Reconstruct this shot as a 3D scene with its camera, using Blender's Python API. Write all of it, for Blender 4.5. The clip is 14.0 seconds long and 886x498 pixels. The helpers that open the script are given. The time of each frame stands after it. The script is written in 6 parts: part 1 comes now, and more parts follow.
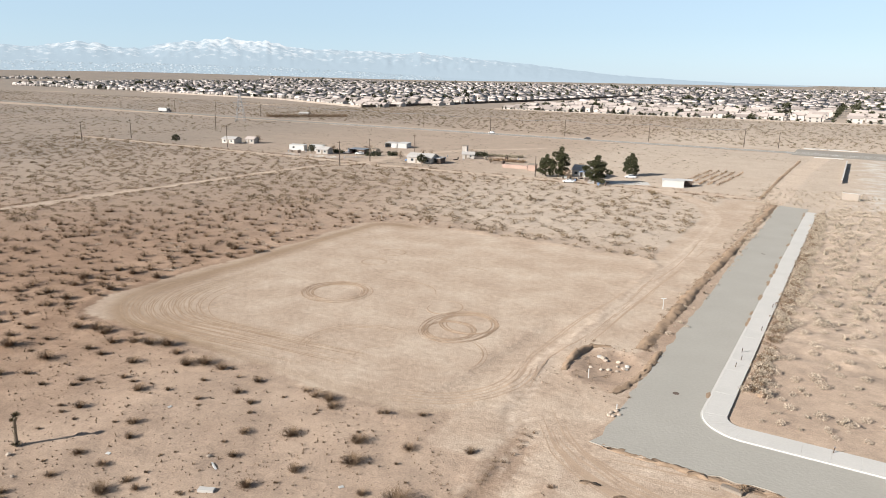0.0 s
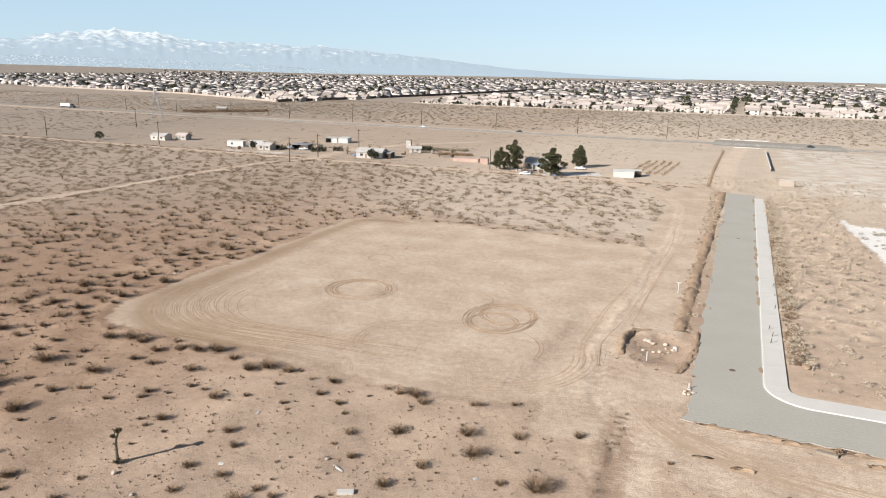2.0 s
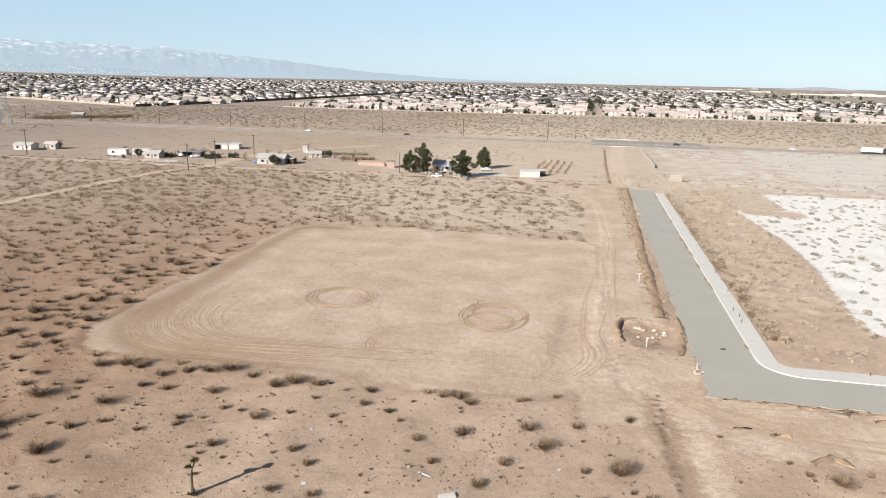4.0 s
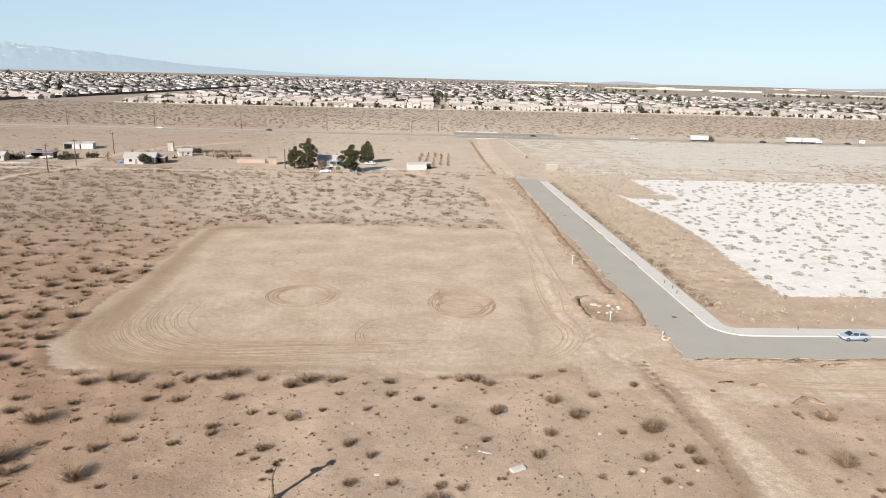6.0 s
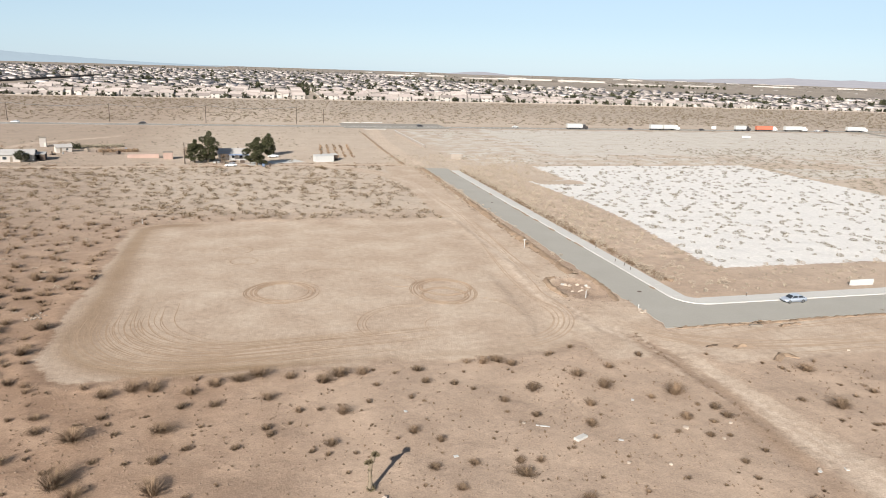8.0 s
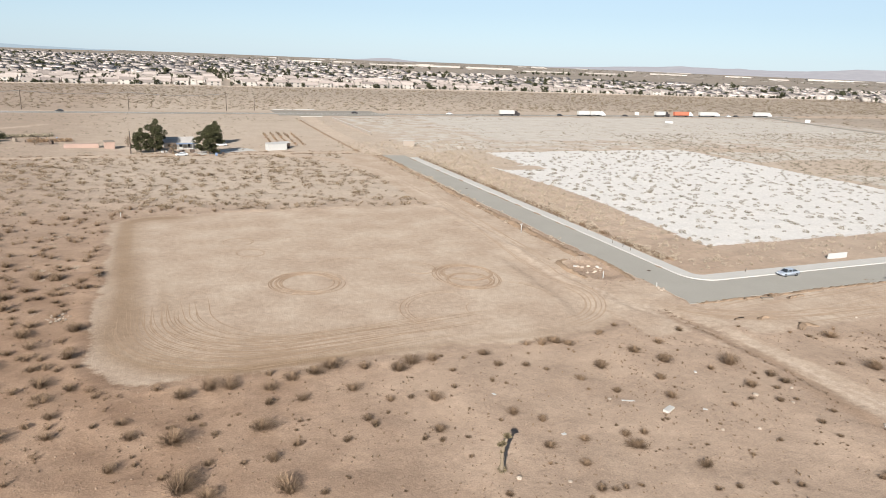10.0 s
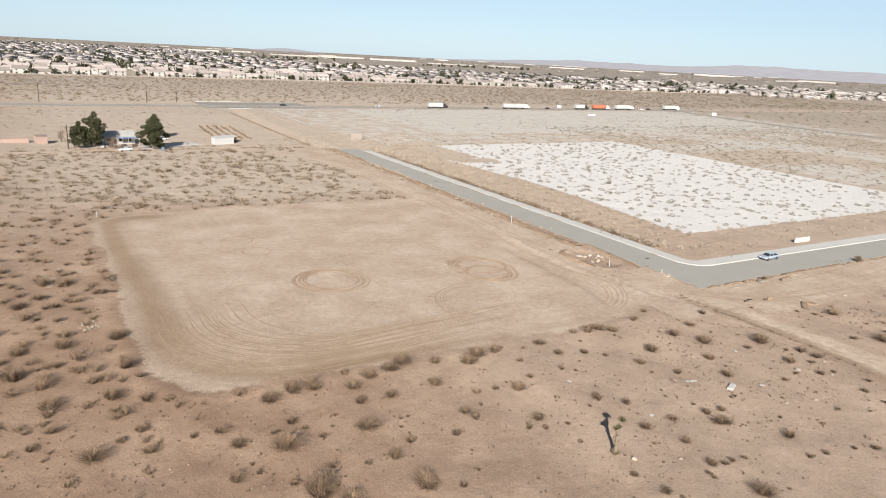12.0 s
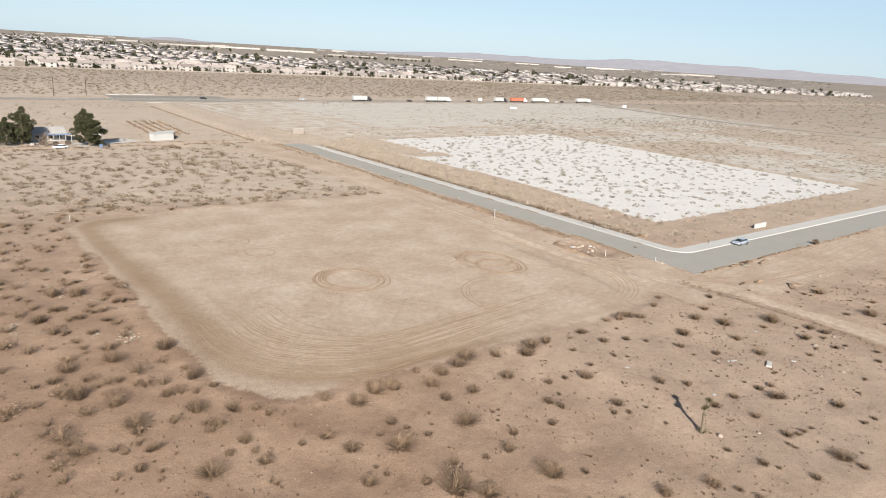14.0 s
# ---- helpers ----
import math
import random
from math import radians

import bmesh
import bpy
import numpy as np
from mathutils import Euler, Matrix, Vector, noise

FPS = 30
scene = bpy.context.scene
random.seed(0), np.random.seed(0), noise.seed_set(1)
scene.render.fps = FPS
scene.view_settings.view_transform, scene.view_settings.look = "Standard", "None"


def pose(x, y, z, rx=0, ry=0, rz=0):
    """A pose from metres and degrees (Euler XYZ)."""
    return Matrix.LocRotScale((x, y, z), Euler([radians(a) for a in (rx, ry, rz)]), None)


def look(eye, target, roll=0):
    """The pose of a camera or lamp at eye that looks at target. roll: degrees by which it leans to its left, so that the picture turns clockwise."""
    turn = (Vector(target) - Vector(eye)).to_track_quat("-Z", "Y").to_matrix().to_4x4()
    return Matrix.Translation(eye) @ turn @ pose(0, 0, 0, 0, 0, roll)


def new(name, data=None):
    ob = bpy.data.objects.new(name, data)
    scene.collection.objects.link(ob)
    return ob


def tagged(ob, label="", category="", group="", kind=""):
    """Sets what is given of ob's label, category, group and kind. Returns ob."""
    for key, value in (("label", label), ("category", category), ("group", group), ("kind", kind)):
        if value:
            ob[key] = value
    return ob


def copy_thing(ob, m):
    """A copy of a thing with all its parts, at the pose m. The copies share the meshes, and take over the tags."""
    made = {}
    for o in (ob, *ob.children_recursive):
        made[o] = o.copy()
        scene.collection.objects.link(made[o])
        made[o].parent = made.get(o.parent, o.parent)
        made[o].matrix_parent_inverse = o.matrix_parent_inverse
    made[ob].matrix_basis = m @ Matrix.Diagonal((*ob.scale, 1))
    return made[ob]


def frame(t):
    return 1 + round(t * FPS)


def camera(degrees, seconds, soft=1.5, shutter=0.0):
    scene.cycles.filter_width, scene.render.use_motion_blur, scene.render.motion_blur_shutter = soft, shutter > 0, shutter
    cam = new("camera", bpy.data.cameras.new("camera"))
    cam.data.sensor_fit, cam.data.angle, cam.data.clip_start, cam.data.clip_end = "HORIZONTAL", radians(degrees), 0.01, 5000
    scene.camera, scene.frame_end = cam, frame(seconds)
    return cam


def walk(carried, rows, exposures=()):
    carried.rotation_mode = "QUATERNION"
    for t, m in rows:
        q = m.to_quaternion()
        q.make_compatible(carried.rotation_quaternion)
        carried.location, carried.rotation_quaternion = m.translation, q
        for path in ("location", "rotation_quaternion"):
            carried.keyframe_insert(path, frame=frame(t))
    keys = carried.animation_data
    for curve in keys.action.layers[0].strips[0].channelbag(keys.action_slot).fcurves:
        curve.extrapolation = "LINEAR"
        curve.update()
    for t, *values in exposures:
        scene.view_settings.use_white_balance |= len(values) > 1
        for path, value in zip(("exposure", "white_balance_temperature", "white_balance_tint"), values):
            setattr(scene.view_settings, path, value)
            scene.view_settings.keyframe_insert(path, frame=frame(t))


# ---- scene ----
cam = camera(64.7, 14.0, 0.9)
# seconds, place, pitch, roll, heading
ROWS = [
    (0, 0.09, 0.61, 41.21, -14.06, -0.93, 30.91),
    (0.5, -4.74, -2.48, 41.16, -14.17, -0.94, 28.89),
    (1, -9.59, -5.45, 41.13, -14.29, -1.02, 27.06),
    (1.5, -14.57, -8.25, 41.12, -14.34, -1.04, 25.01),
    (2, -19.76, -10.87, 41.15, -14.42, -1.07, 22.87),
    (2.2, -21.87, -11.78, 41.15, -14.46, -1.09, 22.05),
    (4.3, -44.47, -19.75, 40.97, -13.80, -1.21, 8.58),
    (4.5, -46.67, -20.41, 40.95, -13.72, -1.20, 6.80),
    (5, -52.28, -21.84, 40.88, -13.67, -1.27, 2.73),
    (5.5, -58.01, -22.95, 40.79, -13.68, -1.39, -1.07),
    (6, -63.72, -23.68, 40.72, -14.10, -1.48, -2.43),
    (6.5, -69.36, -24.05, 40.65, -14.04, -1.56, -6.16),
    (7, -74.97, -24.03, 40.59, -14.27, -1.59, -8.51),
    (7.5, -80.43, -23.75, 40.52, -14.56, -1.73, -10.38),
    (8, -85.83, -23.10, 40.44, -14.55, -1.78, -14.12),
    (8.2, -87.95, -22.66, 40.42, -14.65, -1.85, -15.05),
    (10.3, -109.51, -16.29, 39.61, -15.39, -2.29, -22.77),
    (10.5, -111.53, -15.58, 39.58, -15.42, -2.38, -23.46),
    (11, -116.51, -13.61, 39.50, -15.39, -2.55, -26.09),
    (11.5, -121.49, -11.44, 39.44, -15.53, -2.72, -27.98),
    (12, -126.33, -9.09, 39.36, -15.61, -2.92, -29.80),
    (12.5, -131.03, -6.58, 39.29, -15.54, -3.10, -32.28),
    (13, -135.63, -3.85, 39.22, -15.47, -3.27, -34.74),
    (13.5, -140.04, -1.03, 39.17, -15.67, -3.35, -36.33),
    (14, -144.34, 1.71, 39.13, -15.79, -3.47, -38.11),
]
walk(cam, [(t, pose(x, y, z, 90 + pitch, roll, yaw)) for t, x, y, z, pitch, roll, yaw in ROWS], exposures=[(0.0, 1.06), (7.0, 0.95), (14.0, 0.86)])

# ---- world and sun ----
SUN_EL, SUN_AZ = 26.0, 214.0      # degrees; azimuth clockwise from +y
world = bpy.data.worlds.new("desert_sky")
scene.world = world
world.use_nodes = True
_wn = world.node_tree.nodes
_sky = _wn.new("ShaderNodeTexSky")
_sky.sky_type = "NISHITA"
_sky.sun_disc = False
_sky.sun_elevation, _sky.sun_rotation = radians(SUN_EL), radians(SUN_AZ)
_sky.altitude, _sky.air_density, _sky.dust_density, _sky.ozone_density = 800, 1.0, 0.3, 2.0
_wn["Background"].inputs["Strength"].default_value = 0.05
_hs = _wn.new("ShaderNodeHueSaturation")
_hs.inputs["Saturation"].default_value = 0.6
_tint = _wn.new("ShaderNodeVectorMath")
_tint.operation = "MULTIPLY"
_tint.inputs[1].default_value = (0.89, 0.985, 1.07)
world.node_tree.links.new(_sky.outputs["Color"], _hs.inputs["Color"])
world.node_tree.links.new(_hs.outputs["Color"], _tint.inputs[0])
_haze = _wn.new("ShaderNodeMix")
_haze.data_type = "RGBA"
_wtc, _wsep, _wmr = _wn.new("ShaderNodeTexCoord"), _wn.new("ShaderNodeSeparateXYZ"), _wn.new("ShaderNodeMapRange")
_wmr.interpolation_type = "SMOOTHSTEP"
for _k, _v in (("From Min", 0.08), ("From Max", 0.55), ("To Min", 0.5), ("To Max", 0.0)):
    _wmr.inputs[_k].default_value = _v
world.node_tree.links.new(_wtc.outputs["Generated"], _wsep.inputs["Vector"])
world.node_tree.links.new(_wsep.outputs["Z"], _wmr.inputs["Value"])
world.node_tree.links.new(_wmr.outputs["Result"], _haze.inputs["Factor"])
_ha, _hb = [i for i in _haze.inputs if i.type == "RGBA"]
_hb.default_value = (6.3, 8.7, 11.0, 1)
world.node_tree.links.new(_tint.outputs["Vector"], _ha)
world.node_tree.links.new([o for o in _haze.outputs if o.type == "RGBA"][0], _wn["Background"].inputs["Color"])

_sd = bpy.data.lights.new("sun", "SUN")
_sd.energy, _sd.angle, _sd.color = 5.0, radians(0.5), (1.0, 0.955, 0.895)
sun = new("sun", _sd)
_az, _el = radians(SUN_AZ), radians(SUN_EL)
sun.matrix_world = look((math.sin(_az) * math.cos(_el) * 500, math.cos(_az) * math.cos(_el) * 500, math.sin(_el) * 500), (0, 0, 0))

# ---- noise and ground shape ----
_grid = np.random.RandomState(7).rand(256, 256)


def vnoise(x, y, size, shift=0):
    """Smooth value noise, 0 to 1, with cells of that many metres."""
    u, v = np.asarray(x, float) / size + shift * 17.3, np.asarray(y, float) / size + shift * 9.7
    i, j = np.floor(u).astype(int), np.floor(v).astype(int)
    a, b = u - i, v - j
    a, b = a * a * (3 - 2 * a), b * b * (3 - 2 * b)
    g = lambda p, q: _grid[p % 256, q % 256]
    return (g(i, j) * (1 - a) + g(i + 1, j) * a) * (1 - b) + (g(i, j + 1) * (1 - a) + g(i + 1, j + 1) * a) * b


def smooth(e0, e1, v):
    k = np.clip((np.asarray(v, float) - e0) / (np.asarray(e1, float) - e0), 0, 1)
    return k * k * (3 - 2 * k)


def rect_sd(x, y, x0, x1, y0, y1, r=0.0):
    """Signed distance to a rectangle with rounded corners, negative inside."""
    dx, dy = np.abs(x - (x0 + x1) / 2) - (x1 - x0) / 2 + r, np.abs(y - (y0 + y1) / 2) - (y1 - y0) / 2 + r
    return np.hypot(np.maximum(dx, 0), np.maximum(dy, 0)) + np.minimum(np.maximum(dx, dy), 0) - r


def line_d(x, y, pts):
    """Distance to a polyline."""
    d = np.full(np.shape(x), 1e9)
    for (ax, ay), (bx, by) in zip(pts, pts[1:]):
        k = np.clip(((x - ax) * (bx - ax) + (y - ay) * (by - ay)) / ((bx - ax) ** 2 + (by - ay) ** 2), 0, 1)
        d = np.minimum(d, np.hypot(x - ax - k * (bx - ax), y - ay - k * (by - ay)))
    return d


TRACK = [(-24, 20), (-26, 45), (-28, 66), (-34, 78), (-36.5, 93), (-34, 128), (-33, 178), (-34.5, 220), (-42, 243), (-52, 256), (-64, 265)]
TRENCH = [(-29.3, 76), (-28.7, 63), (-28.0, 56), (-28.4, 46.6), (-29.5, 37), (-30.2, 31), (-31, 22)]
RANCH_ROAD = [(-420, 262), (-340, 262), (-215, 262), (-146, 263), (-80, 268), (-26, 268)]
WEST_ROAD = [(-222, 20), (-217, 118), (-214, 180), (-211, 240), (-200, 262)]
RANCH_SPUR = [(-200, 262), (-205, 300), (-190, 345), (-160, 380)]
HIGHWAY_Y = 455.0
NORTH_TRACK = [(-23.5, 264), (-23.5, 290), (-22.5, 360), (-18, 430)]
PLAIN_TRACK = [(-1400, 780), (-980, 668), (-790, 648), (-560, 672), (-390, 672), (-260, 676), (60, 672)]


def pad_sd(x, y):
    return rect_sd(x, y, -117.5, -37, 66.5, 162, 10) + 2.2 * (vnoise(x, y, 7, 3) - 0.5) + 1.2 * (vnoise(x, y, 2.2, 4) - 0.5)


def street_sd(x, y):
    return np.minimum(rect_sd(x, y, -21.3, -9.6, 73.6, 257), rect_sd(x, y, -21.3, 400, 73.6, 86.0))


def lot_sd(x, y):
    west = 9.5 + 4.5 * smooth(105, 160, y) - 4 * smooth(170, 225, y) + 17 * smooth(222, 226, y)
    d = np.maximum(np.maximum(west - x, x - 134), np.maximum(104 - y, y - 262))
    tongue = rect_sd(x, y, 12, 31, 214, 224, 3)
    return np.maximum(d, -tongue)


def far_rise(x, y):
    """The plain climbs gently far out, most towards the snow mountains."""
    r, az = np.hypot(x + 75, y), np.degrees(np.arctan2(x + 75, y))
    rise = 3 + 22 * (1 - smooth(-56, -30, az))
    rise = np.where(np.abs(az) > 95, 10, rise)
    return rise * smooth(2300, 4300, r)


def disturbed(x, y):
    """1 where vehicles have bared the soil."""
    d = np.clip(1 - line_d(x, y, TRACK) / 5.5, 0, 1) * 1.6
    d = np.maximum(d, smooth(2, -2, rect_sd(x, y, -39, -22, 62, 262)))
    d = np.maximum(d, 0.85 * smooth(3, -2, rect_sd(x, y, -22, 75, 58, 76)))
    for pts, w in ((RANCH_ROAD, 3.4), (WEST_ROAD, 2.6), (RANCH_SPUR, 3.5)):
        d = np.maximum(d, smooth(w + 1.2, w - 0.6, line_d(x, y, pts)))
    d = np.maximum(d, 0.5 * smooth(5, -5, rect_sd(x, y, -196, -30, 268, 330, 10)))
    d = np.maximum(d, 0.5 * smooth(5, -5, rect_sd(x, y, -275, -196, 268, 345, 12)))
    return np.clip(d, 0, 1)


def ground_z(x, y):
    x, y = np.asarray(x, float), np.asarray(y, float)
    pad = smooth(1.5, -1.5, pad_sd(x, y))
    flat = np.maximum(pad, 0.6 * disturbed(x, y))
    near = smooth(420, 260, np.hypot(x + 60, y - 100))
    z = ((vnoise(x, y, 6) - 0.5) * 0.30 + (vnoise(x, y, 2.1, 1) - 0.5) * 0.16) * (1 - 0.9 * flat) * near
    z += (vnoise(x, y, 1.9, 2) - 0.5) * 0.05 * near
    # low lip of pushed soil round the pad
    z += 0.16 * np.exp(-((pad_sd(x, y) - 1.2) / 1.0) ** 2) * near * (0.4 + vnoise(x, y, 3, 6))
    # sunken wheel paths of the track, with a bank on its west side
    dt = line_d(x, y, TRACK)
    z -= 0.06 * np.exp(-((dt - 1.0) / 0.6) ** 2) * near
    south = smooth(72, 60, y)
    z += 0.12 * np.exp(-((dt - 3.2) / 0.9) ** 2) * near * south * smooth(-25.2, -28.5, x) * (0.4 + 1.1 * vnoise(x, y, 2.4, 9))
    z -= 0.06 * np.clip(1.2 - line_d(x, y, TRENCH) / 2.0, 0, 1) * near * (0.2 + 1.5 * vnoise(x, y * 0.3, 1.7, 62))
    bank = np.interp(y, [20, 37, 46.6, 56, 63, 70, 76], [-31, -29.5, -28.4, -28.6, -28.9, -28.9, -29.6]) + 0.9 * (vnoise(x, y, 3.4, 64) - 0.5)
    z -= 0.12 * smooth(-0.2, 0.7, x - bank) * smooth(6.5, 3.0, x - bank) * smooth(74, 68, y) * smooth(14, 30, y)
    # edge of the driven ground beside the pad
    edge_x = np.interp(y, [72, 81, 94, 108], [-45.5, -43.3, -42.7, -42.0]) + 0.8 * (vnoise(x, y, 4, 65) - 0.5)
    z -= 0.22 * smooth(-0.3, 0.6, x - edge_x) * smooth(7, 3, x - edge_x) * smooth(70, 76, y) * smooth(112, 104, y)
    # the dug pit beside the street and its spoil
    rp = np.hypot((x + 27.6) / 4.8, (y - 95.5) / 6.2) + 0.75 * (vnoise(x, y, 2.6, 5) - 0.5)
    z -= 0.34 * smooth(1.0, 0.72, rp) * (0.5 + vnoise(x, y, 1.9, 15))
    z += 0.14 * np.exp(-((rp - 1.2) / 0.16) ** 2) * (0.3 + 1.4 * vnoise(x, y, 2.2, 8)) * (x < -24)
    # dumped earth between the sidewalk and the white lot
    strip = smooth(-8.4, -6.5, x) * smooth(14, 8, x) * smooth(100, 112, y) * smooth(275, 255, y)
    strip = np.maximum(strip, smooth(-8.4, -6.5, x) * smooth(30, 20, x) * smooth(258, 268, y) * smooth(300, 280, y))
    z += strip * (np.maximum(vnoise(x, y, 2.6, 11) - 0.5, 0) * 0.5 + np.maximum(vnoise(x, y, 1.7, 12) - 0.5, 0) * 0.7)
    edge = street_sd(x, y)
    z = z * smooth(0, 1.2, edge) - 0.06 * smooth(0.4, -0.2, edge)
    hw = smooth(16, 10, np.abs(y - HIGHWAY_Y))
    z = z * (1 - hw) - 0.08 * hw
    return z + far_rise(x, y)


# ---- materials ----
def nodes_of(name):
    m = bpy.data.materials.new(name)
    m.use_nodes = True
    return m, m.node_tree.nodes, m.node_tree.links, m.node_tree.nodes["Principled BSDF"]


def surf(name, base, rough=0.8, metal=0.0, vary=0.25, size=1.0, bump=0.3, island=0.0, random_by=0.0, spec=0.3):
    """A surface with variation at two scales, relief, and a shift by island or by object."""
    m, n, l, b = nodes_of(name)
    tc = n.new("ShaderNodeTexCoord")
    big, fine = n.new("ShaderNodeTexNoise"), n.new("ShaderNodeTexNoise")
    big.inputs["Scale"].default_value, big.inputs["Detail"].default_value = 0.35 / size, 3
    fine.inputs["Scale"].default_value, fine.inputs["Detail"].default_value = 6.0 / size, 4
    for t in (big, fine):
        l.new(tc.outputs["Object"], t.inputs["Vector"])
    add = n.new("ShaderNodeMath"); add.operation = "ADD"
    l.new(big.outputs["Fac"], add.inputs[0]); l.new(fine.outputs["Fac"], add.inputs[1])
    val = add.outputs[0]
    for amount, node, out in ((island, "ShaderNodeNewGeometry", "Random Per Island"), (random_by, "ShaderNodeObjectInfo", "Random")):
        if amount:
            g = n.new(node)
            k = n.new("ShaderNodeMath"); k.operation = "MULTIPLY_ADD"
            k.inputs[1].default_value = amount / max(vary, 0.01)
            l.new(g.outputs[out], k.inputs[0]); l.new(val, k.inputs[2])
            val = k.outputs[0]
    span = 1 + (island + random_by) / max(vary, 0.01) / 2
    mr = n.new("ShaderNodeMapRange")
    mr.inputs["From Min"].default_value, mr.inputs["From Max"].default_value = span - 0.6 * span, span + 0.6 * span
    mr.inputs["To Min"].default_value, mr.inputs["To Max"].default_value = 1 - vary - (island + random_by) / 2, 1 + vary + (island + random_by) / 2
    l.new(val, mr.inputs["Value"])
    mul = n.new("ShaderNodeVectorMath"); mul.operation = "SCALE"
    mul.inputs[0].default_value = base
    l.new(mr.outputs["Result"], mul.inputs["Scale"])
    l.new(mul.outputs["Vector"], b.inputs["Base Color"])
    if bump:
        bp = n.new("ShaderNodeBump")
        bp.inputs["Strength"].default_value, bp.inputs["Distance"].default_value = bump, 0.05 * size
        l.new(fine.outputs["Fac"], bp.inputs["Height"]); l.new(bp.outputs["Normal"], b.inputs["Normal"])
    b.inputs["Roughness"].default_value, b.inputs["Metallic"].default_value = rough, metal
    b.inputs["Specular IOR Level"].default_value = spec
    b.inputs["Diffuse Roughness"].default_value = 0.08 if rough > 0.8 else 0.0
    return m


def ground_material():
    m, n, l, b = nodes_of("desert_soil")
    tc = n.new("ShaderNodeTexCoord")

    def noise_node(scale, detail=4, rough=0.55):
        t = n.new("ShaderNodeTexNoise")
        t.inputs["Scale"].default_value, t.inputs["Detail"].default_value, t.inputs["Roughness"].default_value = scale, detail, rough
        l.new(tc.outputs["Object"], t.inputs["Vector"])
        return t.outputs["Fac"]

    def ramp(value, lo, hi, a=0.0, z=1.0):
        r = n.new("ShaderNodeMapRange")
        for k, v in zip(("From Min", "From Max", "To Min", "To Max"), (lo, hi, a, z)):
            r.inputs[k].default_value = v
        l.new(value, r.inputs["Value"])
        return r.outputs["Result"]

    def mix(fac, a, c):
        x = n.new("ShaderNodeMix"); x.data_type = "RGBA"
        l.new(fac, x.inputs["Factor"])
        for side, key in ((a, "A"), (c, "B")):
            s = [i for i in x.inputs if i.name == key and i.type == "RGBA"][0]
            if isinstance(side, tuple):
                s.default_value = (*side, 1)
            else:
                l.new(side, s)
        return [o for o in x.outputs if o.type == "RGBA"][0]

    def math_node(op, a, c):
        k = n.new("ShaderNodeMath"); k.operation = op
        for s, i in ((a, 0), (c, 1)):
            if isinstance(s, (int, float)):
                k.inputs[i].default_value = s
            else:
                l.new(s, k.inputs[i])
        return k.outputs[0]

    cover, wear = n.new("ShaderNodeVertexColor"), n.new("ShaderNodeVertexColor")
    cover.layer_name, wear.layer_name = "cover", "wear"
    sc, sw = n.new("ShaderNodeSeparateColor"), n.new("ShaderNodeSeparateColor")
    l.new(cover.outputs["Color"], sc.inputs["Color"]); l.new(wear.outputs["Color"], sw.inputs["Color"])
    huge, mid, small, grit = noise_node(0.012, 4), noise_node(0.11, 5, 0.6), noise_node(0.9, 5, 0.65), noise_node(5.0, 3)
    col = mix(math_node("MULTIPLY", ramp(mid, 0.35, 0.65), wear.outputs["Alpha"]), SOIL_RED, SOIL_TAN)
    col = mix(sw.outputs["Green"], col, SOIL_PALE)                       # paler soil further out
    col = mix(math_node("MULTIPLY", sw.outputs["Blue"], ramp(huge, 0.3, 0.7, 0.6, 1.0)), col, SOIL_FAR_HAZED)  # brush plain far off, its colour greyed for haze
    bare = math_node("ADD", sc.outputs["Red"], ramp(small, 0.3, 0.7, -0.18, 0.18))
    pad_col = mix(ramp(small, 0.3, 0.7), PAD_A, PAD_B)
    pad_col = mix(ramp(mid, 0.4, 0.7), pad_col, PAD_C)
    col = mix(ramp(bare, 0.35, 0.65), col, pad_col)
    col = mix(math_node("MULTIPLY", cover.outputs["Alpha"], ramp(small, 0.25, 0.7, 0.7, 1.0)), col, PAD_RIM)   # scraped streaks on the rim
    trk = math_node("ADD", sw.outputs["Red"], ramp(small, 0.3, 0.7, -0.3, 0.3))
    col = mix(ramp(trk, 0.25, 0.9), col, TRACK_COL)
    grey = math_node("ADD", sc.outputs["Blue"], ramp(mid, 0.3, 0.7, -0.35, 0.35))
    col = mix(ramp(grey, 0.4, 0.8, 0, 0.85), col, GRADED)
    white = math_node("ADD", sc.outputs["Green"], ramp(small, 0.3, 0.7, -0.3, 0.3))
    chalk = mix(ramp(mid, 0.3, 0.7), CHALK_A, CHALK_B)
    col = mix(ramp(white, 0.42, 0.6), col, chalk)
    tone = math_node("MULTIPLY", ramp(small, 0.3, 0.7, 0.89, 1.10), ramp(grit, 0.3, 0.7, 0.85, 1.13))
    tone = math_node("MULTIPLY", tone, ramp(mid, 0.3, 0.7, 0.92, 1.07))
    sca = n.new("ShaderNodeVectorMath"); sca.operation = "SCALE"
    l.new(col, sca.inputs[0]); l.new(tone, sca.inputs["Scale"])
    l.new(sca.outputs["Vector"], b.inputs["Base Color"])
    bp = n.new("ShaderNodeBump")
    bp.inputs["Strength"].default_value, bp.inputs["Distance"].default_value = 0.46, 0.12
    l.new(math_node("ADD", math_node("MULTIPLY", small, 2.2), grit), bp.inputs["Height"])
    l.new(bp.outputs["Normal"], b.inputs["Normal"])
    b.inputs["Roughness"].default_value, b.inputs["Specular IOR Level"].default_value = 0.95, 0.1
    b.inputs["Diffuse Roughness"].default_value = 0.08
    return m


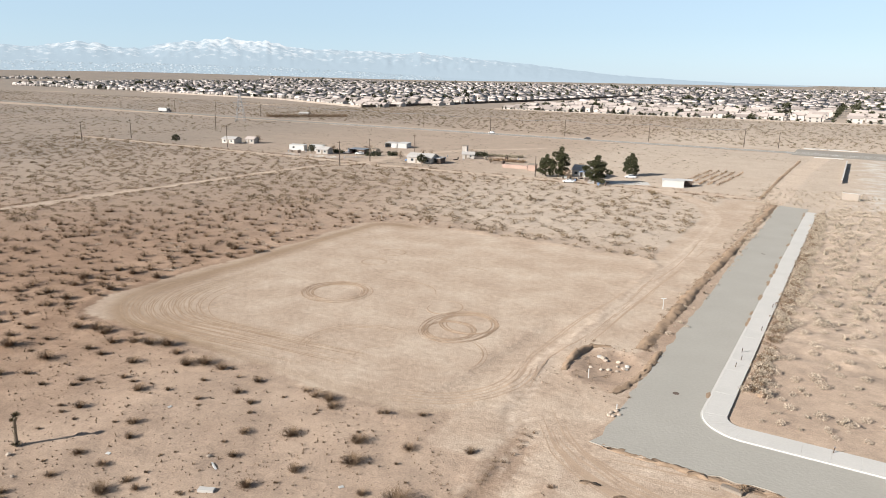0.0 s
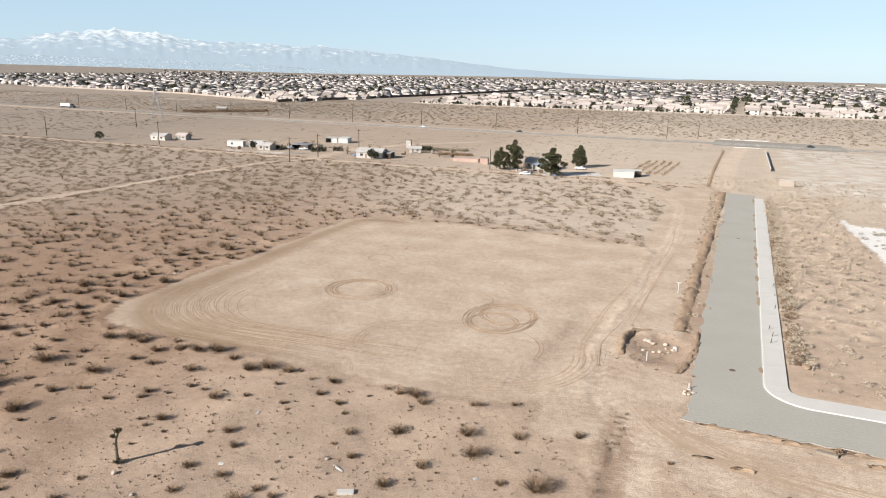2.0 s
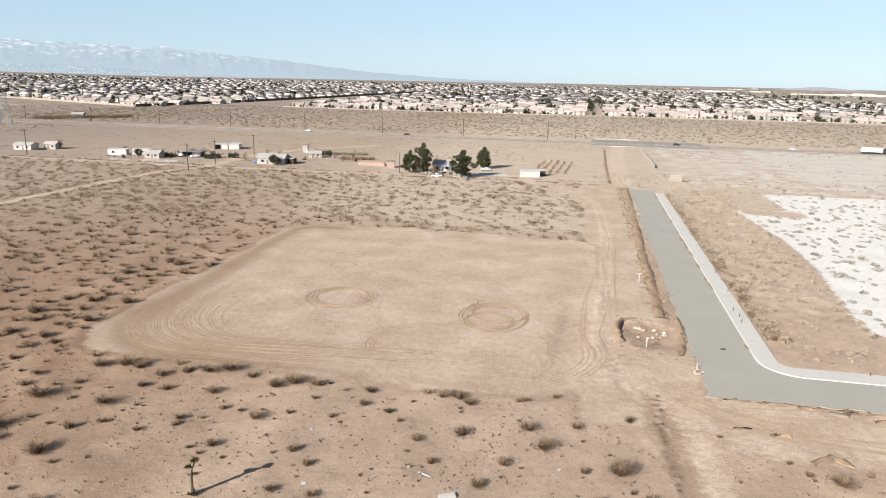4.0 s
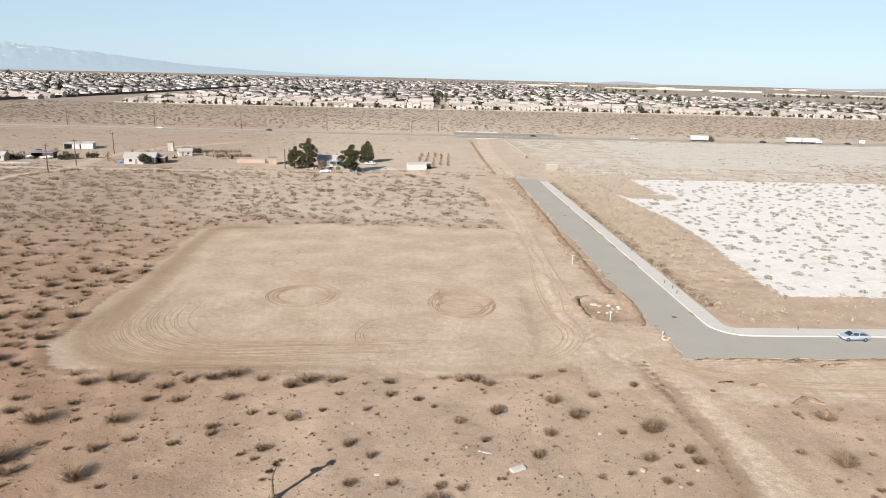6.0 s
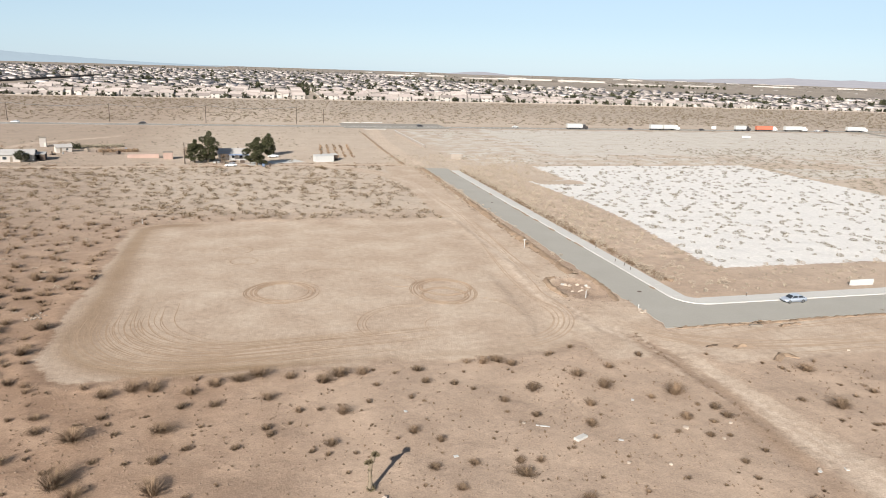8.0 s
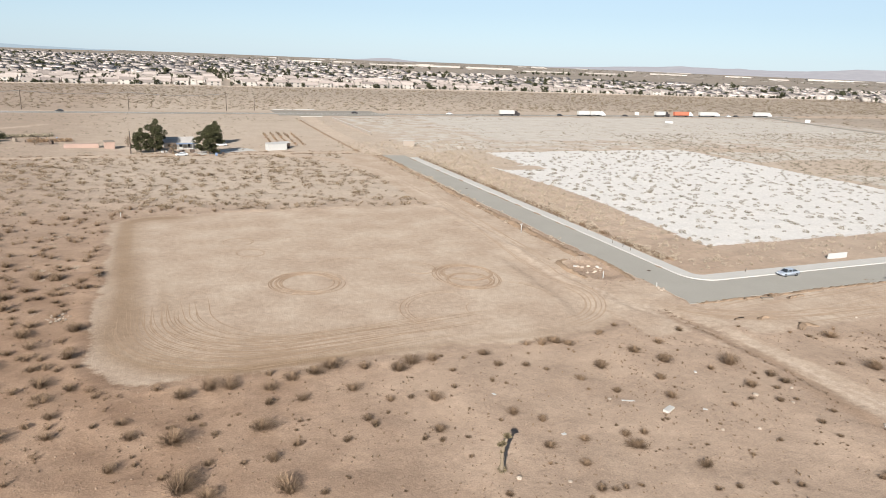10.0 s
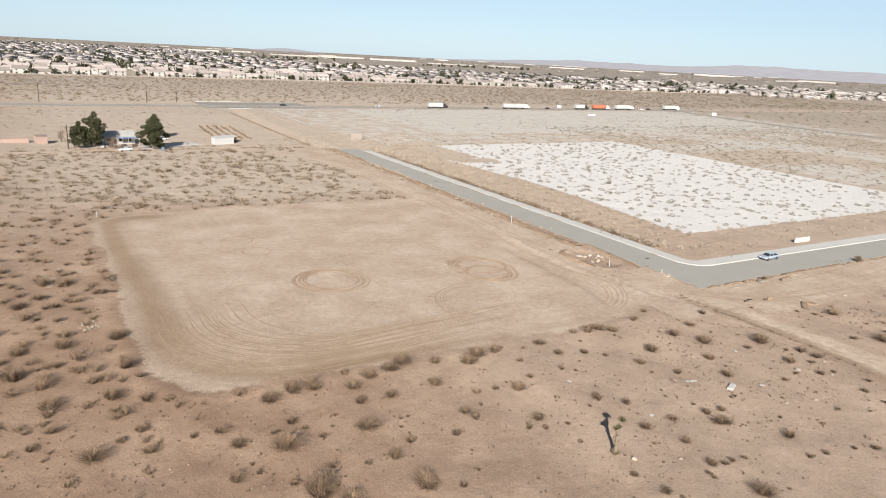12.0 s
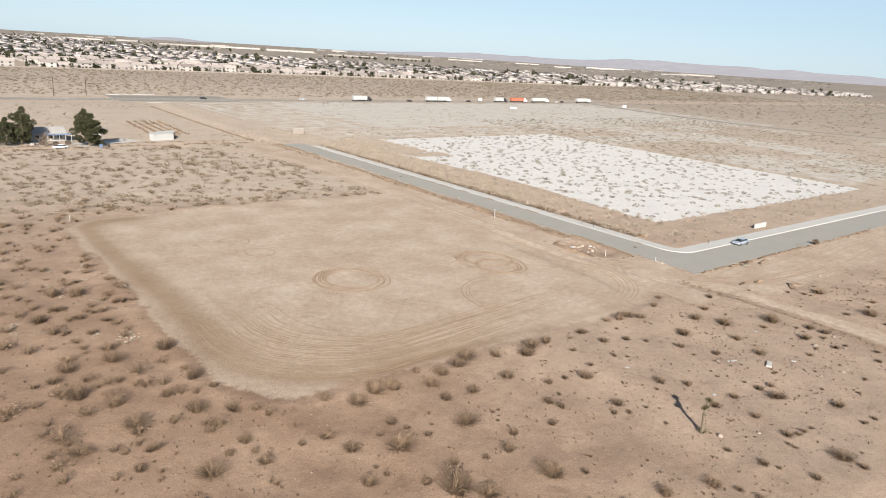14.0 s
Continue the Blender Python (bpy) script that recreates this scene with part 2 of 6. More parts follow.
SOIL_RED, SOIL_TAN, SOIL_PALE, SOIL_FAR_HAZED = (0.245, 0.160, 0.108), (0.332, 0.231, 0.161), (0.395, 0.322, 0.254), (0.205, 0.175, 0.145)
PAD_RIM = (0.205, 0.132, 0.076)
PAD_A, PAD_B, PAD_C = (0.352, 0.264, 0.197), (0.388, 0.299, 0.224), (0.408, 0.329, 0.255)
TRACK_COL, GRADED, CHALK_A, CHALK_B = (0.440, 0.350, 0.272), (0.445, 0.408, 0.360), (0.575, 0.548, 0.515), (0.522, 0.494, 0.460)
SOIL = ground_material()
EARTH = surf("turned_earth", (0.25, 0.178, 0.122), 0.95, vary=0.35, size=0.6, bump=0.8, spec=0.1)
RUT = surf("fresh_rut_soil", (0.292, 0.207, 0.142), 0.95, vary=0.35, size=0.8, bump=0.6, spec=0.1)
ASPHALT = surf("worn_grey_asphalt", (0.287, 0.269, 0.235), 0.9, vary=0.10, size=2.5, bump=0.25, spec=0.2)
HIGHWAY = surf("dark_highway_asphalt", (0.222, 0.200, 0.170), 0.9, vary=0.2, size=4, bump=0.2, spec=0.2)
CONCRETE = surf("pale_concrete", (0.42, 0.40, 0.37), 0.85, vary=0.10, size=1.5, bump=0.2)
PAINT_WHITE = surf("white_road_paint", (0.501, 0.501, 0.487), 0.7, vary=0.15, size=1)
WHITE = surf("white_weathered_paint", (0.43, 0.42, 0.40), 0.6, vary=0.10, size=2, bump=0.1)
STUCCO = surf("cream_stucco", (0.40, 0.362, 0.325), 0.9, vary=0.08, size=3, bump=0.2, random_by=0.25)
ROOF = surf("tan_roof_tile", (0.335, 0.285, 0.255), 0.85, vary=0.15, size=1.2, bump=0.4, random_by=0.4)
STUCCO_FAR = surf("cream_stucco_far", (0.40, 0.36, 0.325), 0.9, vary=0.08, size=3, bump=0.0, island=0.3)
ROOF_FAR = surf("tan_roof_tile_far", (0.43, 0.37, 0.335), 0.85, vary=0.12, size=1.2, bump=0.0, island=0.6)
DARK_GLASS = surf("dark_window_glass", (0.03, 0.035, 0.04), 0.1, vary=0.1, bump=0, spec=0.6)
ROOF_GREY = surf("grey_shingle_roof", (0.348, 0.327, 0.306), 0.9, vary=0.2, size=1, bump=0.4)
WOOD_DARK = surf("dark_weathered_wood", (0.09, 0.065, 0.05), 0.9, vary=0.3, size=0.5, bump=0.5)
WOOD_GREY = surf("grey_weathered_wood", (0.209, 0.174, 0.139), 0.9, vary=0.3, size=0.5, bump=0.5)
BRICK_RED = surf("red_brown_board", (0.345, 0.245, 0.2), 0.9, vary=0.2, size=1, bump=0.3)
BLOCK = surf("cream_block_wall", (0.29, 0.245, 0.205), 0.9, vary=0.12, size=2, bump=0.3)
# dark copy of the block for a wall's shaded side; scrap boxes share it
BLOCK_SHADE_DARK = surf("dark_block_wall", (0.10, 0.075, 0.06), 0.9, vary=0.2, size=2, bump=0.3)
STEEL = surf("galvanised_steel", (0.313, 0.313, 0.320), 0.45, metal=0.8, vary=0.1, bump=0.05)
RUBBER = surf("black_rubber", (0.02, 0.02, 0.02), 0.85, vary=0.2, bump=0.1)
SILVER = surf("silver_car_paint", (0.42, 0.46, 0.52), 0.28, metal=0.35, vary=0.04, bump=0, spec=0.5)
CAR_WHITE = surf("white_car_paint", (0.75, 0.75, 0.74), 0.3, vary=0.04, bump=0, spec=0.5)
CAR_DARK = surf("dark_car_paint", (0.04, 0.035, 0.035), 0.3, vary=0.1, bump=0, spec=0.5)
CAR_BLUE = surf("blue_car_paint", (0.06, 0.22, 0.55), 0.3, vary=0.05, bump=0, spec=0.5)
TRAILER_RED = surf("orange_red_container", (0.432, 0.139, 0.084), 0.6, vary=0.12, bump=0.1)
LAMP_CLEAR = surf("clear_lamp_lens", (0.75, 0.75, 0.72), 0.15, vary=0.05, bump=0, spec=0.6)
LAMP_RED = surf("red_lamp_lens", (0.45, 0.03, 0.02), 0.2, vary=0.05, bump=0, spec=0.6)
TWIG = surf("dry_brown_twigs", (0.20, 0.136, 0.088), 0.95, vary=0.25, size=0.4, bump=0, island=0.3, random_by=0.25, spec=0.1)
SCRUB = surf("olive_desert_scrub", (0.180, 0.128, 0.078), 0.95, vary=0.25, size=8, bump=0, island=0.4, spec=0.1)
PLAIN_SCRUB = surf("brown_plain_scrub", (0.17, 0.132, 0.088), 0.95, vary=0.2, size=8, bump=0, island=0.35, spec=0.1)
STRAW = surf("pale_dry_weeds", (0.37, 0.305, 0.235), 0.95, vary=0.2, size=2, bump=0, island=0.4, spec=0.1)
SAGE = surf("grey_green_scrub", (0.215, 0.182, 0.132), 0.95, vary=0.2, size=2, bump=0, island=0.3, spec=0.1)
NEEDLES = surf("dark_pine_needles", (0.055, 0.055, 0.026), 0.8, vary=0.3, size=1.5, bump=0, island=0.5, spec=0.2)
LEAVES = surf("dull_green_leaves", (0.046, 0.046, 0.025), 0.8, vary=0.3, size=4, bump=0, island=0.5, spec=0.2)
YUCCA = surf("grey_green_yucca_leaves", (0.15, 0.12, 0.072), 0.8, vary=0.3, size=0.5, bump=0, island=0.4, spec=0.2)
SHAGGY = surf("pale_shaggy_stem", (0.18, 0.142, 0.1), 0.95, vary=0.3, size=0.3, bump=0.8)
BARK = surf("grey_brown_bark", (0.153, 0.118, 0.084), 0.95, vary=0.3, size=0.4, bump=0.8)
STONE = surf("pale_stone", (0.348, 0.287, 0.231), 0.9, vary=0.2, size=0.5, bump=0.4, island=0.3, random_by=0.2)
PEBBLE = surf("soil_coloured_pebbles", (0.22, 0.158, 0.112), 0.9, vary=0.2, size=0.5, bump=0.3, island=0.4)
PLASTIC_BLUE = surf("blue_tarpaulin", (0.174, 0.235, 0.348), 0.6, vary=0.15, size=1, bump=0.3)


# ---- mesh helpers ----
class Geo:
    """Collects faces for one mesh."""

    def __init__(self):
        self.v, self.f = [], []

    def add(self, verts, faces, m=None):
        k = len(self.v)
        self.v += [tuple(m @ Vector(p)) if m else tuple(p) for p in verts]
        self.f += [tuple(i + k for i in f) for f in faces]
        return self

    def box(self, x0, x1, y0, y1, z0, z1, m=None, taper=0.0):
        t = taper
        return self.add([(x0, y0, z0), (x1, y0, z0), (x1, y1, z0), (x0, y1, z0), (x0 + t, y0 + t, z1), (x1 - t, y0 + t, z1), (x1 - t, y1 - t, z1), (x0 + t, y1 - t, z1)],
                        [(3, 2, 1, 0), (4, 5, 6, 7), (0, 1, 5, 4), (1, 2, 6, 5), (2, 3, 7, 6), (3, 0, 4, 7)], m)

    def tube(self, a, b, ra, rb, sides=8):
        a, b = Vector(a), Vector(b)
        q = (b - a).to_track_quat("Z", "Y").to_matrix()
        ring = [(math.cos(2 * math.pi * i / sides), math.sin(2 * math.pi * i / sides)) for i in range(sides)]
        vs = [a + q @ Vector((c * ra, s * ra, 0)) for c, s in ring] + [b + q @ Vector((c * rb, s * rb, 0)) for c, s in ring]
        fs = [(i, (i + 1) % sides, sides + (i + 1) % sides, sides + i) for i in range(sides)] + [tuple(range(sides))[::-1], tuple(range(sides, 2 * sides))]
        return self.add(vs, fs)

    def prism(self, outline, y0, y1):
        """An outline in x and z, drawn out along y."""
        k = len(outline)
        return self.add([(x, y0, z) for x, z in outline] + [(x, y1, z) for x, z in outline],
                        [tuple(range(k)), tuple(range(2 * k - 1, k - 1, -1))] + [(i, k + i, k + (i + 1) % k, (i + 1) % k) for i in range(k)])

    def mesh(self, name, *mats):
        me = bpy.data.meshes.new(name)
        me.from_pydata(self.v, [], self.f)
        for m in mats:
            me.materials.append(m)
        bm = bmesh.new(); bm.from_mesh(me)
        bmesh.ops.recalc_face_normals(bm, faces=bm.faces)
        bm.to_mesh(me); bm.free()
        return me


def rounded(geo, width, segments=2):
    """The same faces with their edges rounded off."""
    bm = bmesh.new()
    vs = [bm.verts.new(p) for p in geo.v]
    for f in geo.f:
        bm.faces.new([vs[i] for i in f])
    bmesh.ops.recalc_face_normals(bm, faces=bm.faces)
    bmesh.ops.bevel(bm, geom=list(bm.edges), offset=width, segments=segments, affect="EDGES", clamp_overlap=True)
    out = Geo()
    bm.verts.index_update()
    out.add([v.co for v in bm.verts], [[v.index for v in f.verts] for f in bm.faces])
    bm.free()
    return out


def part(name, geo, material, parent, label="", shade=False):
    ob = new(name, geo.mesh(name, material))
    ob.parent = parent
    if shade:
        ob.data.shade_smooth()
    return tagged(ob, label=label) if label else ob


def thing(name, m, label, category, group="", kind=""):
    ob = new(name)
    ob.matrix_basis = m
    return tagged(ob, label, category, group, kind)


def solid(name, geo, material, m, label, category, group="", kind="", shade=False):
    ob = new(name, geo.mesh(name, material))
    ob.matrix_basis = m
    if shade:
        ob.data.shade_smooth()
    return tagged(ob, label, category, group, kind)


def array_mesh(name, v, f, *mats):
    """A mesh of triangles from two arrays."""
    v, f = np.ascontiguousarray(v, np.float32), np.ascontiguousarray(f, np.int32)
    me = bpy.data.meshes.new(name)
    me.vertices.add(len(v)); me.vertices.foreach_set("co", v.ravel())
    me.loops.add(f.size); me.loops.foreach_set("vertex_index", f.ravel())
    me.polygons.add(len(f))
    me.polygons.foreach_set("loop_start", np.arange(0, f.size, f.shape[1], dtype=np.int32))
    for m in mats:
        me.materials.append(m)
    me.update(calc_edges=True)
    return me


def z_at(x, y):
    return float(ground_z(x, y))


# ---- ground ----
def spaced(lo, hi, step, end0, end1, grow):
    c = list(np.arange(lo, hi + step / 2, step))
    s = step
    while c[-1] < end1:
        s *= grow; c.append(c[-1] + s)
    s, left = step, []
    at = lo
    while at > end0:
        s *= grow; at -= s; left.append(at)
    return np.array(left[::-1] + c)


def build_ground():
    xs, ys = spaced(-150, 60, 0.8, -5300, 5300, 1.045), spaced(24, 275, 0.8, -5300, 5300, 1.045)
    X, Y = np.meshgrid(xs, ys)
    Z = ground_z(X, Y)
    v = np.stack([X.ravel(), Y.ravel(), Z.ravel()], 1)
    nx, ny = len(xs), len(ys)
    i = (np.arange(ny - 1)[:, None] * nx + np.arange(nx - 1)[None, :]).ravel()
    me = array_mesh("ground", v, np.stack([i, i + 1, i + nx + 1, i + nx], 1), SOIL)
    x, y = v[:, 0].astype(float), v[:, 1].astype(float)
    r = np.hypot(x + 75, y - 20)
    rim = smooth(92, 74, y)
    pad = np.maximum(smooth(1.5, -2.2 - 0.8 * rim, pad_sd(x, y)), 0.8 * disturbed(x, y))
    pad = np.maximum(pad, 0.7 * smooth(16, 9, np.abs(y - HIGHWAY_Y - 2)))
    chalk = smooth(2.5, -2.5, lot_sd(x, y))
    graded = smooth(12, -12, rect_sd(x, y, 50, 360, 296, 442, 8)) * 0.9
    graded = np.maximum(graded, 0.6 * smooth(10, -10, rect_sd(x, y, -2, 400, 262, 442, 8)))
    trk = np.clip(1 - np.abs(line_d(x, y, TRACK) - 0.9) / 1.1, 0, 1) * 0.9
    trench = np.clip(1.15 - line_d(x, y, TRENCH) / 2.5, 0, 1) * (0.25 + 1.1 * vnoise(x * 1.0, y * 0.22, 1.5, 61)) * smooth(76, 66, y)
    pad = pad * (1 - np.clip(trench, 0, 0.9))
    trk = trk * (1 - np.clip(trench, 0, 1))
    trk = np.maximum(trk, 0.8 * smooth(5.5, 3.0, line_d(x, y, NORTH_TRACK)))
    trk = np.maximum(trk, 0.9 * smooth(5, 2.5, line_d(x, y, PLAIN_TRACK)))
    for pts in (RANCH_ROAD, WEST_ROAD, RANCH_SPUR):
        trk = np.maximum(trk, np.clip(0.85 - line_d(x, y, pts) / 3.2, 0, 1) * (1 - 0.55 * smooth(-215, -260, x) * (y > 200)))
    trk = np.maximum(trk, 0.30 * smooth(1.5, -1.5, rect_sd(x, y, -7.5, 12, 118, 262, 2)))
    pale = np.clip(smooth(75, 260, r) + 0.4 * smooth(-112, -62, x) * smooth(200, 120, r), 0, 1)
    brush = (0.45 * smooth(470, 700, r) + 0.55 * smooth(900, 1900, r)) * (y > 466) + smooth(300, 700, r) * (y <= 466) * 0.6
    rp = np.hypot((x + 27.6) / 5.5, (y - 94.5) / 7.5) + 0.5 * (vnoise(x, y, 2.6, 5) - 0.5)
    pad = pad * (1 - 0.8 * smooth(1.35, 0.7, rp))
    pale = np.clip(pale + 0.45 * smooth(160, 185, y) * smooth(-150, -90, x) * (x < -20), 0, 1)
    # darker plain soil to the west, partly in place of lens falloff
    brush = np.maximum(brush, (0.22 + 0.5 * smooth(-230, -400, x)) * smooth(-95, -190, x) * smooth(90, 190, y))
    rust = smooth(0.6, -0.6, rect_sd(x, y, -24.9, -21.5, 100, 215)) * (0.4 + 0.8 * vnoise(x, y, 5, 71))
    pad = pad * (1 - np.clip(rust, 0, 0.9))
    graded = np.maximum(graded, 0.75 * smooth(0.42, 0.62, vnoise(x, y, 34, 73)) * smooth(6, -6, rect_sd(x, y, 138, 354, 110, 440)))
    sd0 = rect_sd(x, y, -117.5, -37, 66.5, 162, 10)
    corner = smooth(45, 12, np.hypot(x + 108, y - 76))
    bend = np.where(y > 115, rect_sd(x, y, -117.5, -37, 66.5, 162, 8), rect_sd(x, y, -117.5, -37, 66.5, 162, 19))
    streak = smooth(0.25, 0.75, 0.6 * vnoise(bend * 1.2, (x - y) * 0.05, 1.9, 51) + 0.4 * vnoise(bend, (x - y) * 0.04, 4.5, 52))
    inner = smooth(2.0, -3.0, bend)
    rim_mark = smooth(-9, -4.5, bend) * inner * smooth(-97, -106, x) * (0.38 + 0.42 * streak)
    rim_mark = np.maximum(rim_mark, 0.85 * corner * smooth(-19, -6, bend) * inner * streak) + 0.28 * smooth(-7, -2, sd0) * smooth(82, 76, y) * (0.2 + 0.8 * streak) * smooth(-112, -92, x)
    rim_mark = np.clip(rim_mark, 0, 1) * smooth(0.8, -1.2, pad_sd(x, y))
    # westward darkening puts lens edge falloff into the soil; the pit is simply redder
    tan = smooth(-165, -104, x) * (1 - 0.5 * smooth(1.3, 0.6, rp))
    tan = tan * (1 - 0.9 * np.clip(np.maximum(trench, rust), 0, 1))
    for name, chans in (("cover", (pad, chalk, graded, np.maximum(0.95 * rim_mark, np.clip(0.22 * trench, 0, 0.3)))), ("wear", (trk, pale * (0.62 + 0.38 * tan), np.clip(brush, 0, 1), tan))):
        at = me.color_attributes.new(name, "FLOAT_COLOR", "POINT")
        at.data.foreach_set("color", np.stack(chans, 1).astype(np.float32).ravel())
    me.shade_smooth()
    return tagged(new("ground", me), "pale reddish desert soil, bare where vehicles drive", "ground", kind="structure")


build_ground()


def strip(name, pts, half, z, material, label, category, wobble=0.0, seed=1, kind="structure", thick=0.05):
    """A flat slab along a path with slightly ragged edges."""
    g, n = Geo(), len(pts)
    rnd = random.Random(seed)
    for i, (x, y) in enumerate(pts):
        a, b = pts[max(i - 1, 0)], pts[min(i + 1, n - 1)]
        d = Vector((b[0] - a[0], b[1] - a[1])).normalized()
        o = Vector((-d.y, d.x))
        for s in (1, -1):
            w = half + rnd.uniform(-wobble, wobble)
            g.v += [(x + s * o.x * w, y + s * o.y * w, z), (x + s * o.x * w, y + s * o.y * w, z - thick)]
    for i in range(n - 1):
        k, m = 4 * i, 4 * i + 4
        g.f += [(k, k + 2, m + 2, m), (k, m, m + 1, k + 1), (k + 2, k + 3, m + 3, m + 2)]
    g.f += [(0, 1, 3, 2), (4 * n - 4, 4 * n - 2, 4 * n - 1, 4 * n - 3)]
    return solid(name, g, material, Matrix(), label, category, kind=kind)


def span(a, b, step):
    n = max(2, int(abs(b - a) / step))
    return [a + (b - a) * i / n for i in range(n + 1)]


# ---- street: a bend of grey asphalt with kerb and sidewalk on its inner side ----
KX, KY = -12.75, 82.3              # the kerb's two lines


def build_street():
    rnd = random.Random(3)
    g = Geo()
    west = [(-22.0 + rnd.uniform(-0.35, 0.35) + (0.5 if y > 200 else 0), y) for y in span(258, 75, 2.2)]
    south = [(x, 72.9 + rnd.uniform(-0.4, 0.4)) for x in span(-22.5, 400, 1.6)]
    outer = west + south
    R = 5.6
    inner = [(KX + 0.35 * (y - 90) / 168, y) for y in span(256, KY + R, 2.2)]
    inner += [(KX + R - R * math.cos(a), KY + R - R * math.sin(a)) for a in span(0.1, math.pi / 2 - 0.02, 0.13)]
    inner += [(x, KY) for x in span(KX + R, 400, 3)]
    me = bmesh.new()
    vs = [me.verts.new((x, y, 0.035)) for x, y in outer + inner[::-1]]
    face = me.faces.new(vs)
    ext = bmesh.ops.extrude_face_region(me, geom=[face])
    bmesh.ops.translate(me, vec=(0, 0, -0.14), verts=[e for e in ext["geom"] if isinstance(e, bmesh.types.BMVert)])
    bmesh.ops.triangulate(me, faces=me.faces[:])
    bmesh.ops.recalc_face_normals(me, faces=me.faces[:])
    data = bpy.data.meshes.new("road"); me.to_mesh(data); me.free()
    data.materials.append(ASPHALT)
    tagged(new("road", data), "worn pale grey asphalt street with a bend", "road", kind="structure")
    return inner


KERB_LINE = [p for p in build_street() if p[1] < 251]


def build_pavement():
    """Gutter, kerb and walk swept along the street's inner edge; each slab is a piece."""
    base = tagged(new("pavement"), "pale concrete kerb and sidewalk along the street", "sidewalk", kind="structure")
    pts = KERB_LINE
    offs = []
    for i, p in enumerate(pts):
        a, b = pts[max(i - 1, 0)], pts[min(i + 1, len(pts) - 1)]
        d = Vector((b[0] - a[0], b[1] - a[1])).normalized()
        offs.append(Vector((-d.y, d.x)))
    prof = [(-0.22, 0.045), (-0.05, 0.04), (0.0, 0.17), (0.22, 0.185), (3.75, 0.20), (3.8, -0.1)]
    kerb, rnd = Geo(), random.Random(5)
    for i, (p, o) in enumerate(zip(pts, offs)):
        for d, z in prof[:4]:
            kerb.v.append((p[0] + o.x * d, p[1] + o.y * d, z))
        kerb.v.append((p[0] + o.x * 0.22, p[1] + o.y * 0.22, -0.1))
    for i in range(len(pts) - 1):
        for k in range(4):
            kerb.f.append((5 * i + k, 5 * i + 5 + k, 5 * i + 6 + k, 5 * i + 1 + k))
    part("kerb", kerb, CONCRETE, base)
    n = 0
    for i in range(len(pts) - 1):
        g = Geo()
        dz = rnd.uniform(-0.008, 0.008)
        for j in (i, i + 1):
            p, o = pts[j], offs[j]
            q = pts[i + 1] if j == i else pts[i]
            e = Vector((q[0] - p[0], q[1] - p[1])).normalized() * 0.006
            wide = 2.95 + 0.45 * min(1, max(0, (p[0] + 12) / 5))
            for d, z in ((0.23, 0.186 + dz), (wide, 0.2 + dz), (wide, -0.1), (0.23, -0.1)):
                g.v.append((p[0] + e.x + o.x * d, p[1] + e.y + o.y * d, z))
        g.f = [(0, 1, 5, 4), (1, 2, 6, 5), (3, 0, 4, 7), (0, 3, 2, 1), (4, 5, 6, 7)]
        part("paving_slab", g, CONCRETE, base)
        n += 1


build_pavement()

# ---- highway with its lanes and the widened, kerbed stretch ----
strip("highway", [(x, HIGHWAY_Y + (0 if x > -400 else (x + 400) * -0.05)) for x in span(-2600, 420, 12)], 6.2, 0.06, HIGHWAY, "dark asphalt highway crossing the desert plain", "highway", 0.3, 2)
strip("highway_widening", [(x, 461) for x in span(-34, 38, 6)], 20, 0.045, HIGHWAY, "widened dark asphalt stretch of the highway", "highway", 0.4, 6)
for _y in (HIGHWAY_Y - 5.6, HIGHWAY_Y + 5.6, HIGHWAY_Y - 0.15, HIGHWAY_Y + 0.25):
    strip("lane_line", [(x, _y) for x in span(-380, 420, 40)], 0.14, 0.075, PAINT_WHITE, "white painted line along the highway", "road marking", 0, 1, thick=0.02)
strip("highway_kerb", [(x, 488.5 + 0.02 * x) for x in span(-31, -2, 5)], 2.0, 0.35, CONCRETE, "white concrete kerb beside the widened highway", "kerb", 0.1, 4, thick=0.5)
strip("highway_kerb", [(x, 434.5 + 0.1 * (x + 21)) for x in span(-22, -8, 5)], 1.0, 0.3, CONCRETE, "white concrete kerb beside the widened highway", "kerb", 0.1, 4, thick=0.5)

strip("side_road", [(384, 447), (372, 410), (364, 370), (360, 330), (360, 290), (366, 250), (384, 205), (420, 150)], 4.0, 0.05, HIGHWAY, "dark asphalt road bending away from the highway", "road", 0.3, 12)

# ---- far mountains and hills ----
def apron_height(az, r):
    """The gentle slope below the snow mountains."""
    return 48 * (1 - smooth(-44, -20, az)) * smooth(4150, 4420, r)


